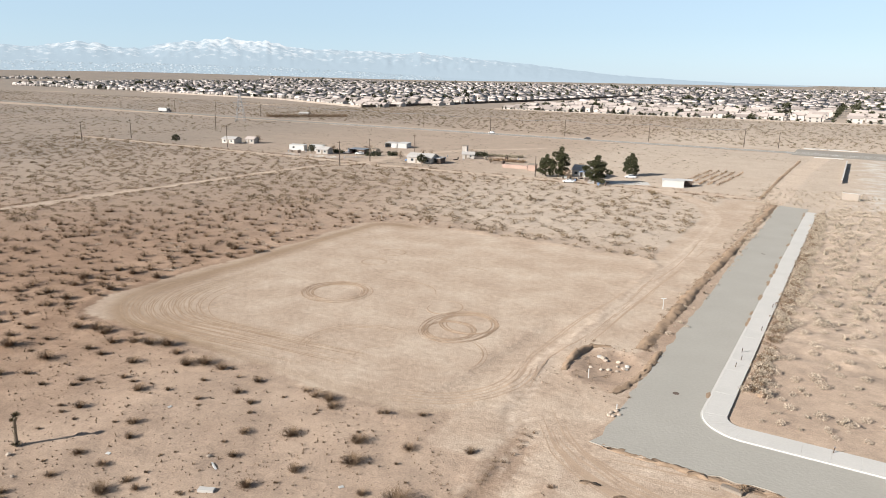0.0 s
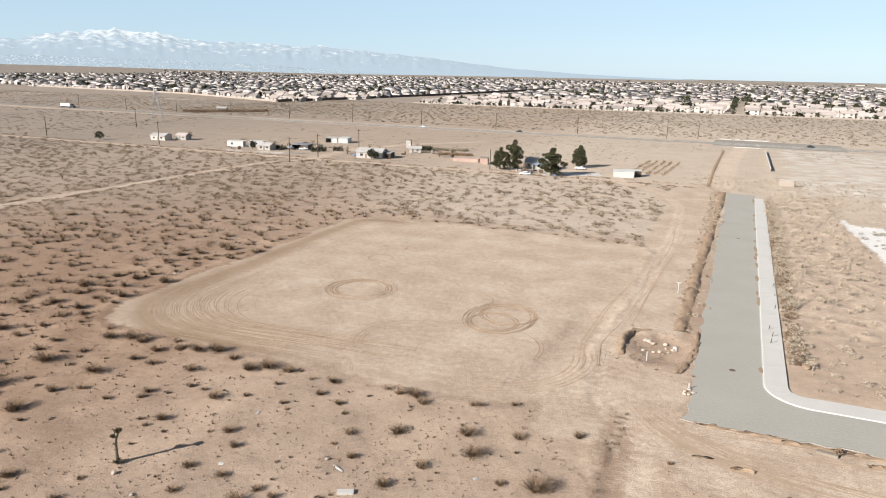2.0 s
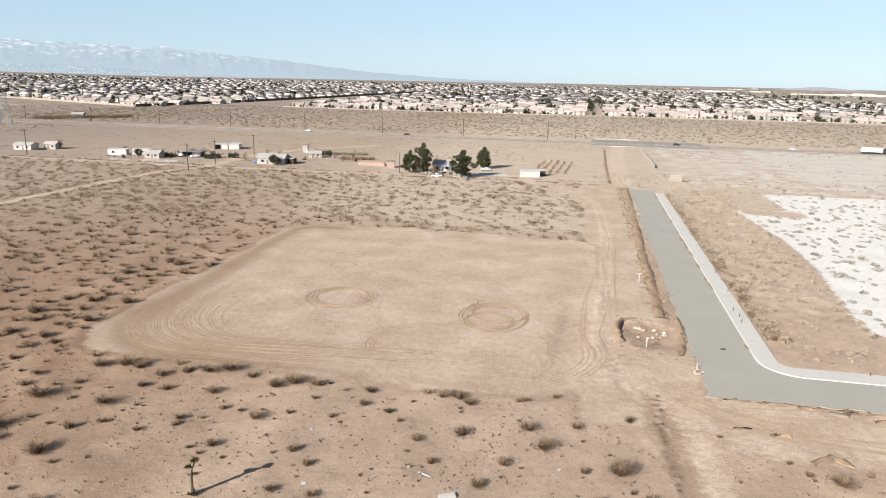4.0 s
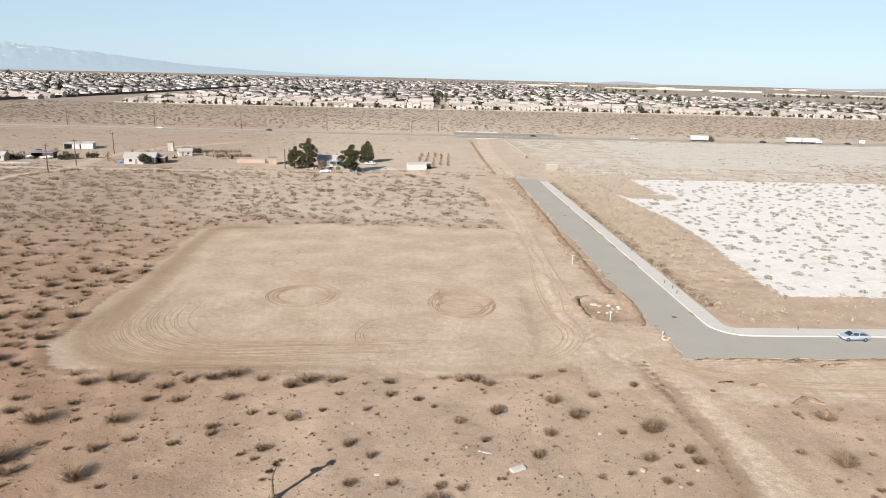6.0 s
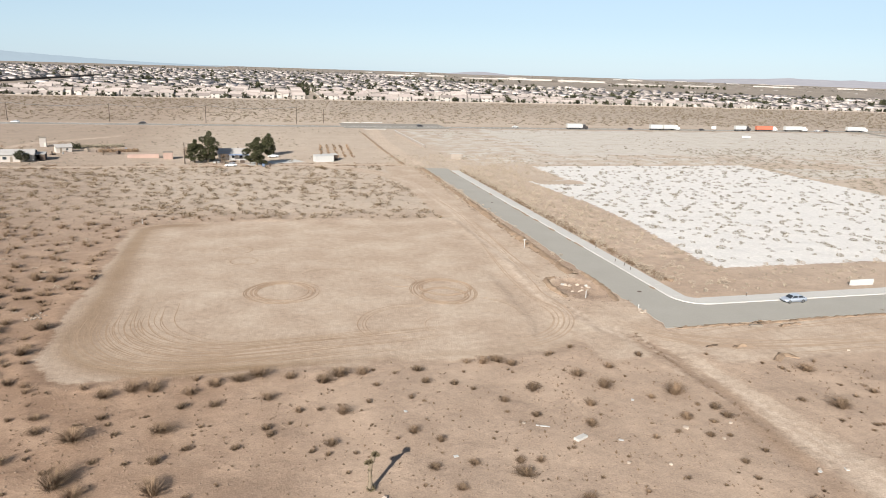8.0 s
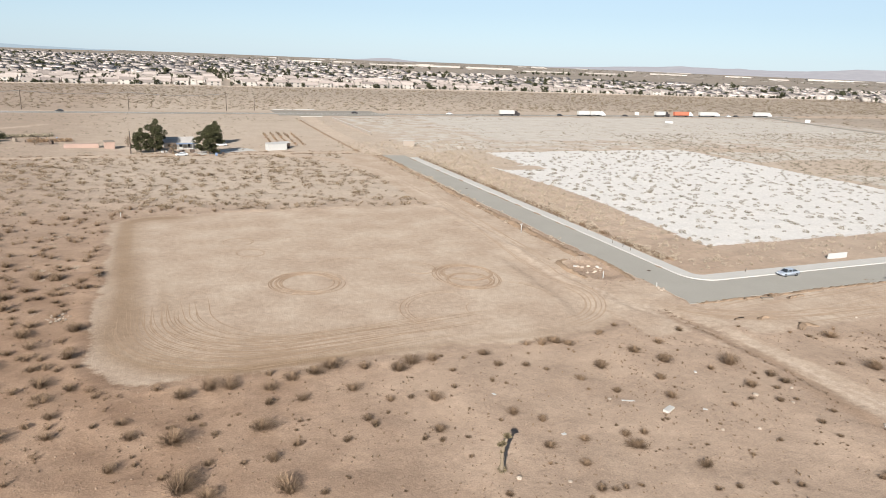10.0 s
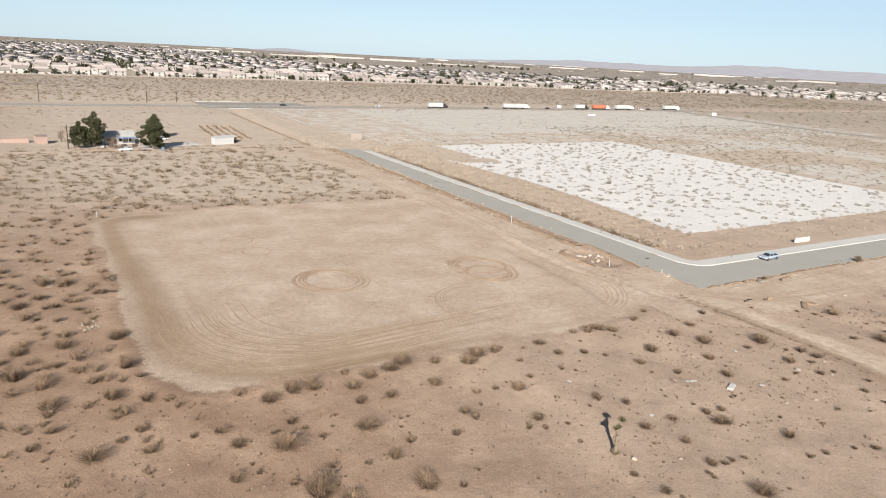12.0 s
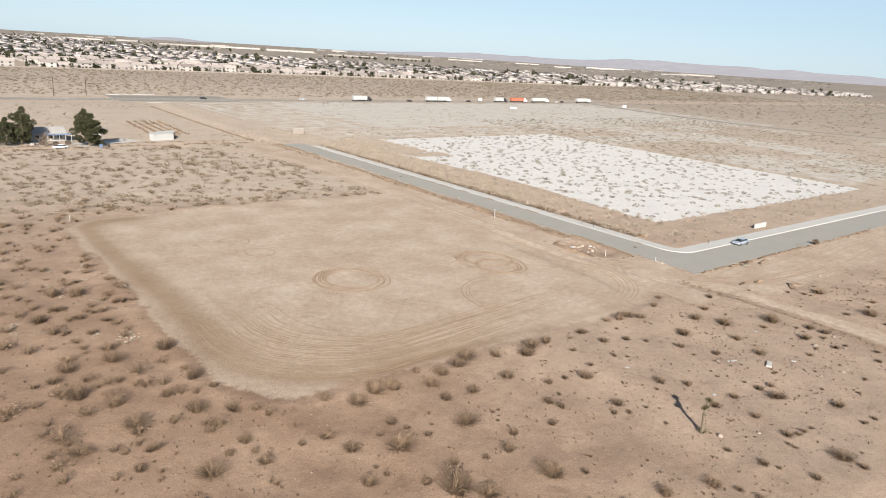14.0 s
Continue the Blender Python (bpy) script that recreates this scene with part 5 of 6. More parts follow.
stake(-27.3, 126.2, 2.2, 0.45, "white survey post with a crosspiece")
stake(-28.7, 90.0, 1.5)
stake(-116, 161.5, 1.3)
stake(-22.2, 82.2, 0.8)
for _x, _y in ((-10.3, 123.6), (-11.6, 111.4), (-11.2, 108), (-11.5, 104.8), (-10.2, 138), (2, 85.0)):
    g_ = thing("pipe_stub", pose(_x, _y, 0.19), "short dark pipe stub standing in the sidewalk", "pipe", "pipe stubs")
    part("pipe", Geo().tube((0, 0, -0.05), (0.08, 0.02, 0.7), 0.06, 0.06, 8), WOOD_DARK, g_)
    part("cap", Geo().tube((0.08, 0.02, 0.7), (0.09, 0.02, 0.76), 0.09, 0.09, 8), STEEL, g_)
solid("manhole_cover", Geo().tube((0, 0, -0.02), (0, 0, 0.012), 0.45, 0.45, 24), WOOD_DARK, pose(-16.9, 91.3, 0.036), "dark iron manhole cover in the asphalt", "manhole cover")
solid("manhole_cover", Geo().tube((0, 0, -0.02), (0, 0, 0.012), 0.4, 0.4, 24), WOOD_DARK, pose(-17.1, 182, 0.036), "dark iron manhole cover in the asphalt", "manhole cover")
solid("low_white_sign", rounded(Geo().box(-2.9, 2.9, -0.12, 0.12, 0.0, 1.25), 0.03), WHITE, pose(32.0, 88.5, z_at(32.0, 88.5)), "low white board sign beside the sidewalk", "sign")
rock(-7.0, 96.6, 0.75, "pale heap of earth at the sidewalk's edge", EARTH, "earth_heap", 5)

for _x, _y, _a in ((-29.2, 31.2, 20), (-26.1, 30.9, 70), (-47.5, 41.0, 130), (-66.8, 41.6, 10), (-41.0, 50.2, 60), (-70.2, 52.4, 100)):
    solid("paper_scrap", rounded(Geo().box(-0.28, 0.28, -0.18, 0.18, 0, 0.09), 0.02), WHITE, pose(_x, _y, z_at(_x, _y) - 0.01, 6, 4, _a), "small white scrap lying on the soil", "scrap", "scraps on the soil")


# ---- farm buildings ----
def gable(g, x0, x1, y0, y1, z, rise, over=0.4, thick=0.18):
    """A pitched roof with its ridge along x and a slab's thickness."""
    ym = (y0 + y1) / 2
    a, b, c, d = x0 - over, x1 + over, y0 - over, y1 + over
    drop = rise * over / ((y1 - y0) / 2)
    for s, (e, zz) in ((0, (c, z - drop)), (1, (d, z - drop))):
        g.add([(a, e, zz), (b, e, zz), (b, ym, z + rise), (a, ym, z + rise), (a, e, zz + thick), (b, e, zz + thick), (b, ym, z + rise + thick), (a, ym, z + rise + thick)],
              [(0, 1, 2, 3), (4, 5, 6, 7), (0, 1, 5, 4), (1, 2, 6, 5), (2, 3, 7, 6), (3, 0, 4, 7)])
    return g


def gable_wall(w, d, h, rise):
    g = Geo()
    g.add([(-w / 2, -d / 2, -0.2), (w / 2, -d / 2, -0.2), (w / 2, d / 2, -0.2), (-w / 2, d / 2, -0.2), (-w / 2, -d / 2, h), (w / 2, -d / 2, h), (w / 2, d / 2, h), (-w / 2, d / 2, h), (-w / 2, 0, h + rise), (w / 2, 0, h + rise)],
          [(0, 1, 5, 4), (1, 2, 6, 9, 5), (2, 3, 7, 6), (3, 0, 4, 8, 7), (0, 3, 2, 1), (4, 5, 9, 8), (6, 7, 8, 9)])
    return g


def window(parent, x, z, w, h, y, frame_material=None):
    """A window in a wall that faces -y: frame, pane and sill."""
    fr = Geo()
    for x0, x1, z0, z1 in ((x - w / 2, x + w / 2, z + h / 2, z + h / 2 + 0.1), (x - w / 2, x + w / 2, z - h / 2 - 0.1, z - h / 2), (x - w / 2 - 0.1, x - w / 2, z - h / 2 - 0.1, z + h / 2 + 0.1), (x + w / 2, x + w / 2 + 0.1, z - h / 2 - 0.1, z + h / 2 + 0.1)):
        fr.box(x0, x1, y - 0.06, y + 0.02, z0, z1)
    win = part("window", fr, frame_material or WHITE, parent)
    part("pane", Geo().box(x - w / 2, x + w / 2, y - 0.03, y + 0.02, z - h / 2, z + h / 2), DARK_GLASS, win, "dark glass pane")
    return win


def cottage(name, m, w, d, h, rise, wall, roof, label, windows=(), door=None, category="house"):
    root = thing(name, m, label, category)
    part("wall", gable_wall(w, d, h, rise), wall, root)
    part("roof", gable(Geo(), -w / 2, w / 2, -d / 2, d / 2, h + 0.02, rise), roof, root)
    for x, z, ww, hh in windows:
        window(root, x, z, ww, hh, -d / 2)
    if door is not None:
        dr = part("door", Geo().box(door - 0.45, door + 0.45, -d / 2 - 0.05, -d / 2 + 0.02, 0, 2.05), WOOD_GREY, root, "grey wooden door")
        part("handle", Geo().box(door + 0.3, door + 0.36, -d / 2 - 0.1, -d / 2 - 0.05, 0.95, 1.05), STEEL, dr)
    return root


# farmhouse between the pines: pale rounded roof over white posts
def farmhouse():
    root = thing("farmhouse", at(-99.0, 287, 4), "white farmhouse with a pale gabled roof and porch posts", "house")
    part("wall", gable_wall(11, 8, 2.7, 1.7), WHITE, root)
    part("roof", gable(Geo(), -5.5, 5.5, -4, 4, 2.72, 1.7), ROOF_GREY, root, "pale grey shingle roof")
    part("chimney", Geo().box(2.2, 2.9, 0.6, 1.3, 3.4, 5.1), WOOD_GREY, root)
    porch = part("porch_roof", Geo().box(-1.5, 6.6, -7.4, -4.6, 2.45, 2.6), PLASTIC_BLUE, root, "blue-grey porch roof")
    for i in range(5):
        part("post", Geo().box(-1.4 + i * 1.95, -1.24 + i * 1.95, -7.3, -7.14, -0.2, 2.45), WHITE, porch)
    for x in (-3.8, 0.5, 3.4):
        window(root, x, 1.5, 1.3, 1.1, -4.0)
    door = part("door", Geo().box(-1.9, -1.0, -4.06, -3.98, 0, 2.05), WOOD_GREY, root, "grey wooden door")
    part("handle", Geo().box(-1.15, -1.08, -4.12, -4.06, 0.95, 1.05), STEEL, door)


farmhouse()


def fence(name, pts, h, label, material, gap=2.4, rails=(0.4, 0.95), category="fence", width=0.14):
    root = thing(name, Matrix(), label, category)
    for (ax, ay), (bx, by) in zip(pts, pts[1:]):
        length = math.hypot(bx - ax, by - ay)
        n = max(1, int(length / gap))
        for i in range(n + 1):
            x, y = ax + (bx - ax) * i / n, ay + (by - ay) * i / n
            part("post", Geo().box(x - width / 2, x + width / 2, y - width / 2, y + width / 2, z_at(x, y) - 0.1, z_at(x, y) + h), material, root)
        for r in rails:
            part("rail", Geo().tube((ax, ay, z_at(ax, ay) + r), (bx, by, z_at(bx, by) + r), width * 0.55, width * 0.55, 6), material, root)
    return root


def shed(name, m, w, d, h, label, wall, roof, open_front=False, category="shed"):
    """A flat-roofed shed or container: walls, roof and door leaf."""
    root = thing(name, m, label, category)
    g = Geo().box(-w / 2, w / 2, d / 2 - 0.12, d / 2, -0.2, h).box(-w / 2, -w / 2 + 0.12, -d / 2, d / 2 - 0.12, -0.2, h).box(w / 2 - 0.12, w / 2, -d / 2, d / 2 - 0.12, -0.2, h)
    if not open_front:
        g.box(-w / 2 + 0.12, w / 2 - 0.12, -d / 2, -d / 2 + 0.12, -0.2, h)
    else:
        g.box(0.02 * w, w / 2 - 0.12, -d / 2, -d / 2 + 0.12, -0.2, h)
    part("wall", g, wall, root)
    part("roof", Geo().add([(-w / 2 - .15, -d / 2 - .15, h), (w / 2 + .15, -d / 2 - .15, h), (w / 2 + .15, d / 2 + .15, h + .25), (-w / 2 - .15, d / 2 + .15, h + .25),
                            (-w / 2 - .15, -d / 2 - .15, h + .15), (w / 2 + .15, -d / 2 - .15, h + .15), (w / 2 + .15, d / 2 + .15, h + .4), (-w / 2 - .15, d / 2 + .15, h + .4)],
                           [(3, 2, 1, 0), (4, 5, 6, 7), (0, 1, 5, 4), (1, 2, 6, 5), (2, 3, 7, 6), (3, 0, 4, 7)]), roof, root)
    if not open_front:
        part("door", Geo().box(w * 0.18, w * 0.18 + 0.9, -d / 2 - 0.04, -d / 2 + 0.02, 0, 2.0), wall, root)
    return root


shed("storage_container", at(-61.3, 278.5, 14), 8.0, 3.4, 2.5, "long white storage container standing on bare ground", WHITE, WHITE, category="container")
shed("dark_container", at(-58.0, 283.0, 14), 6.0, 2.4, 2.3, "dark storage container with a pale roof behind the white one", WOOD_DARK, WHITE, category="container")
shed("red_shed", at(-124.6, 287.6, 10), 3.6, 3.2, 2.7, "small red-brown wooden shed", BRICK_RED, WOOD_GREY)
solid("brick_base", rounded(Geo().box(-6.2, 6.2, -1.4, 1.4, -0.1, 1.5, None, 0.12), 0.08), BRICK_RED, at(-134.8, 291.5, 6), "long low red-brown brick base beside the shed", "brick base")
cottage("white_house", at(-179.5, 283, 8), 12.5, 8.5, 2.8, 1.5, STUCCO, ROOF_GREY, "low white house with a pale grey roof", [(-3.6, 1.5, 1.4, 1.1), (1.0, 1.5, 1.6, 1.1), (4.4, 1.5, 1.2, 1.1)], -1.4)
shed("house_annex", at(-172.0, 285.5, 8), 4.0, 6.0, 2.4, "dark open lean-to beside the white house", WOOD_DARK, ROOF_GREY, True)
cottage("small_shed", at(-170, 311, 25), 6.0, 4.4, 2.3, 1.0, STUCCO, ROOF_GREY, "small cream shed with a grey roof", [(1.2, 1.4, 0.9, 0.8)], -1.2, "shed")
shed("tank_house", at(-183, 331, 10), 2.6, 2.6, 4.0, "narrow cream tank house", STUCCO, WOOD_GREY)
shed("open_garage", at(-230.8, 331.5, 14), 7.0, 6.0, 2.5, "white garage with one dark open bay", WHITE, ROOF_GREY, True, "garage")
shed("white_garage", at(-224.4, 334, 14), 5.4, 8.0, 2.5, "white metal garage with closed front", WHITE, WHITE, category="garage")
cottage("small_house", at(-317, 291, 8), 9, 6.5, 2.6, 1.1, STUCCO, ROOF_GREY, "small cream house far across the field", [(-2.4, 1.5, 1.1, 1.0), (2.4, 1.5, 1.1, 1.0)], 0.2)
cottage("small_house", at(-307.5, 298, 8), 6, 5, 2.6, 1.1, STUCCO, ROOF, "small cream cottage far across the field", [(1.4, 1.5, 1.1, 1.0)], -0.8)
for _x, _y, _w in ((-262, 287, 9.0), (-252, 291, 8.0)):
    _t = shed("white_trailer_home", at(_x, _y, 12), _w, 3.2, 2.8, "white trailer home in the fenced yard", WHITE, WHITE, category="trailer")
    window(_t, -1.8, 1.6, 1.2, 0.9, -1.6)
cottage("yard_house", at(-239.5, 282, 8), 7.0, 5.0, 2.5, 1.1, STUCCO, ROOF_GREY, "cream yard house behind a white fence", [(-1.6, 1.5, 1.2, 1.0), (1.8, 1.5, 1.2, 1.0)], 0.2)
shed("long_carport", at(-226, 294, 8), 9, 5, 2.4, "dark open carport full of clutter", WOOD_DARK, STEEL, True, "carport")
fence("white_fence", [(-251, 266), (-242, 266)], 1.3, "white rail fence in front of the yard", WHITE)
fence("white_fence", [(-236, 267.5), (-219, 269), (-211, 280)], 1.3, "white rail fence in front of the yard", WHITE)
fence("pole_fence", [(-190, 268.5), (-172, 271), (-160, 273)], 0.8, "low wooden pole fence before the white house", WOOD_GREY, 3.0, (0.6,))
solid("junk_heap", rock_geo(np.random.RandomState(2), 2.4, 0.35), WOOD_GREY, at(-233, 318), "heap of grey timber and junk", "junk")
solid("junk_heap", rock_geo(np.random.RandomState(4), 1.9, 0.4), WOOD_DARK, at(-243, 322), "dark heap of timber and junk", "junk")


def hedge(x, y, w, d, h, label, seed, turn=0, material=None):
    rng = np.random.RandomState(seed)
    v, f = [], []
    for _ in range(int(90 * w)):
        p = np.array([rng.uniform(-w / 2, w / 2), rng.uniform(-d / 2, d / 2), abs(rng.normal(0.55, 0.3)) * h * (0.7 + 0.5 * float(vnoise(_ * 0.37, seed, 3)))])
        e = rng.normal(size=(2, 3)) * 0.35
        k = len(v)
        v += [p, p + e[0], p + e[1]]
        f += [(k, k + 1, k + 2)]
    ob = new("hedge", array_mesh("hedge", np.array(v), np.array(f), material or LEAVES))
    ob.matrix_basis = at(x, y, turn)
    return tagged(ob, label, "hedge")


hedge(-213.5, 289.5, 7.5, 3, 2.0, "dark clipped hedge beside the yard", 1, 30)
hedge(-206, 296, 5, 2.5, 2.0, "dark hedge beside the farm lane", 2, 30)
hedge(-235, 288, 6, 3, 1.8, "dark green hedge in the yard", 3)
hedge(-170, 322, 9, 3.5, 2.2, "dark scrubby bushes behind the shed", 4, 10)
hedge(-148, 312, 16, 5, 0.9, "low brown brush pile on the farm ground", 5, 10, TWIG)
hedge(-160, 330, 22, 5, 0.8, "low grey brush pile on the farm ground", 6, 5, SAGE)
hedge(-450, 507, 75, 12, 2.2, "dark bushes beside the highway", 7, 48, TWIG)
for _i in range(15):
    hedge(-60.5 + (_i % 5) * 3.4 + (_i // 5) * 1.0, 298 + (_i // 5) * 17, 0.9, 15.5, 0.5, "row of low dead vines on bare ground", 20 + _i, -2, TWIG)



strip("driveway", [(-93, 270.5), (-86, 273), (-78, 277.5), (-71, 280.5)], 4.2, 0.1, CONCRETE, "pale concrete driveway beside the pines", "driveway", 0.3, 8)
for _x, _y, _m, _l in ((-86.2, 263.6, PLASTIC_BLUE, "blue wheeled bin beside the drive"), (-83.6, 264.4, WOOD_DARK, "dark wheeled bin beside the drive")):
    _b = thing("wheeled_bin", at(_x, _y, 12), _l, "bin", "bins by the drive")
    part("body", Geo().add([(-0.3, -0.3, 0), (0.3, -0.3, 0), (0.3, 0.3, 0), (-0.3, 0.3, 0), (-0.4, -0.4, 1.1), (0.4, -0.4, 1.1), (0.4, 0.45, 1.1), (-0.4, 0.45, 1.1)],
                           [(3, 2, 1, 0), (4, 5, 6, 7), (0, 1, 5, 4), (1, 2, 6, 5), (2, 3, 7, 6), (3, 0, 4, 7)]), _m, _b)
    part("lid", rounded(Geo().box(-0.42, 0.42, -0.44, 0.48, 1.103, 1.2), 0.03), _m, _b)


def lattice_tower(x, y, h):
    """A steel tower on four legs with braces and three arms."""
    root = thing("transmission_tower", at(x, y, 35), "pale steel lattice tower on the far plain", "tower")
    foot, top = 3.6, 0.7
    def corner(e, f, k):
        r = foot + (top - foot) * k
        return (e * r, f * r, h * k)
    for e, f in ((-1, -1), (1, -1), (1, 1), (-1, 1)):
        part("leg", Geo().tube(corner(e, f, -0.01), corner(e, f, 1), 0.16, 0.1, 6), STEEL, root)
    sides = [((-1, -1), (1, -1)), ((1, -1), (1, 1)), ((1, 1), (-1, 1)), ((-1, 1), (-1, -1))]
    levels = [0.0, 0.28, 0.5, 0.67, 0.8, 0.9, 1.0]
    for k0, k1 in zip(levels, levels[1:]):
        g = Geo()
        for p, q in sides:
            g.tube(corner(*p, k0), corner(*q, k1), 0.07, 0.07, 4).tube(corner(*q, k0), corner(*p, k1), 0.07, 0.07, 4)
        part("brace", g, STEEL, root)
    for k in (0.72, 0.85, 0.98):
        part("arm", Geo().tube((-5.5, 0, h * k), (5.5, 0, h * k), 0.12, 0.12, 6).tube((-5.5, 0, h * k), (0, 0, h * (k + 0.05)), 0.06, 0.06, 4).tube((5.5, 0, h * k), (0, 0, h * (k + 0.05)), 0.06, 0.06, 4), STEEL, root)


lattice_tower(-446, 420, 21.5)

# ---- field walls and roadside signs ----
solid("wall_field", rounded(Geo().box(-0.25, 0.25, -41, 41, -0.2, 1.5), 0.05), BLOCK, at(-5.6, 372, 0.3), "long low tan block wall across the field", "wall", kind="structure")
part("coping", Geo().box(-0.3, 0.3, -41.1, 41.1, 1.503, 1.62), CONCRETE, bpy.data.objects["wall_field"])
_sw = thing("screen_wall", at(-1.2, 284, -6), "short tan concrete screen wall beyond the street's end", "wall")
part("panel", rounded(Geo().box(-2.6, 2.6, -0.4, 0.4, -0.2, 2.5), 0.06), BLOCK, _sw)
part("coping", Geo().box(-2.7, 2.7, -0.5, 0.5, 2.503, 2.62), CONCRETE, _sw)


def sign_board(x, y, w, h, up, label):
    root = thing("roadside_sign", at(x, y, -25), label, "sign", "roadside signs")
    part("board", rounded(Geo().box(-w / 2, w / 2, -0.08, 0.08, up, up + h), 0.02), WHITE, root)
    for e in (-1, 1):
        part("post", Geo().box(e * w * 0.38 - 0.08, e * w * 0.38 + 0.08, 0.085, 0.24, -0.2, up + h * 0.8), WOOD_GREY, root)


SIGNS = ((240, 439, 3.4, 2.2, 2.2), (233, 392, 5.5, 1.5, 0.3), (372, 396, 4, 2.6, 0.5), (327, 282, 0.7, 1.4, 0.8), (232, 236, 0.7, 1.2, 0.7), (303, 316, 0.6, 1.4, 0.8), (315, 363, 0.6, 1.4, 0.9))
for _x, _y, _w, _h, _u in SIGNS:
    sign_board(_x, _y, _w, _h, _u, "blank white sign board on two posts" if _u > 0.6 else "low white board standing on the ground")

# ---- poles and wires ----
def pole(x, y, h, arm=True, turn=0.0, group="roadside power poles"):
    root = thing("power_pole", at(x, y, turn), "tall dark wooden power pole with a crossarm" if arm else "tall dark wooden power pole", "power pole", group)
    part("mast", Geo().tube((0, 0, -0.3), (0, 0, h), 0.24, 0.15, 8), WOOD_DARK, root)
    if arm:
        a = part("crossarm", Geo().box(-0.08, 0.08, -1.2, 1.2, h - 0.7, h - 0.52), WOOD_DARK, root)
        for s in (-1.05, 0.5, 1.05):
            part("insulator", Geo().tube((0, s, h - 0.52), (0, s, h - 0.3), 0.06, 0.04, 6), STONE, a)
    return root


LINE = [(-63.5 - 59 * i, 472 + 0.2 * i) for i in range(10)]
for _x, _y in LINE:
    pole(_x, _y, 11.5)
pole(-44.6, 479, 9.6, False)
for _x, _y, _h in ((-202.0, 248.5, 11.0), (-201.5, 270.5, 10.8), (-203, 312, 10), (-301, 273, 12), (-392, 246, 11), (-387, 275, 11), (-391, 345, 12), (-116.5, 272, 8.5)):
    pole(_x, _y, _h, _x < -120, 90, "farm power poles")


def wire(name, pts, sag, label):
    root = thing(name, Matrix(), label, "power line")
    for (ax, ay, az), (bx, by, bz) in zip(pts, pts[1:]):
        g, n = Geo(), 10
        for i in range(n + 1):
            k = i / n
            x, y, z = ax + (bx - ax) * k, ay + (by - ay) * k, az + (bz - az) * k - sag * 4 * k * (1 - k)
            g.v += [(x, y - 0.05, z), (x, y, z + 0.05), (x, y + 0.05, z), (x, y, z - 0.05)]
        g.f = [(4 * i + j, 4 * i + (j + 1) % 4, 4 * i + 4 + (j + 1) % 4, 4 * i + 4 + j) for i in range(n) for j in range(4)]
        part("wire", g, STEEL, root)


for _s in (-1.05, 1.05):
    wire("power_line", [(x, y + _s, z_at(x, y) + 11.2) for x, y in LINE], 1.6, "pale sagging power wire between roadside poles")


# ---- vehicles ----
def wheel(parent, x, y, r, w):
    s = 1 if y > 0 else -1
    t = part("wheel", Geo().tube((x, y - s * w, r), (x, y, r), r, r, 16), RUBBER, parent, "black tyre")
    part("rim", Geo().tube((x, y - s * 0.02, r), (x, y + s * 0.015, r), r * 0.62, r * 0.55, 12), STEEL, t, "steel rim")


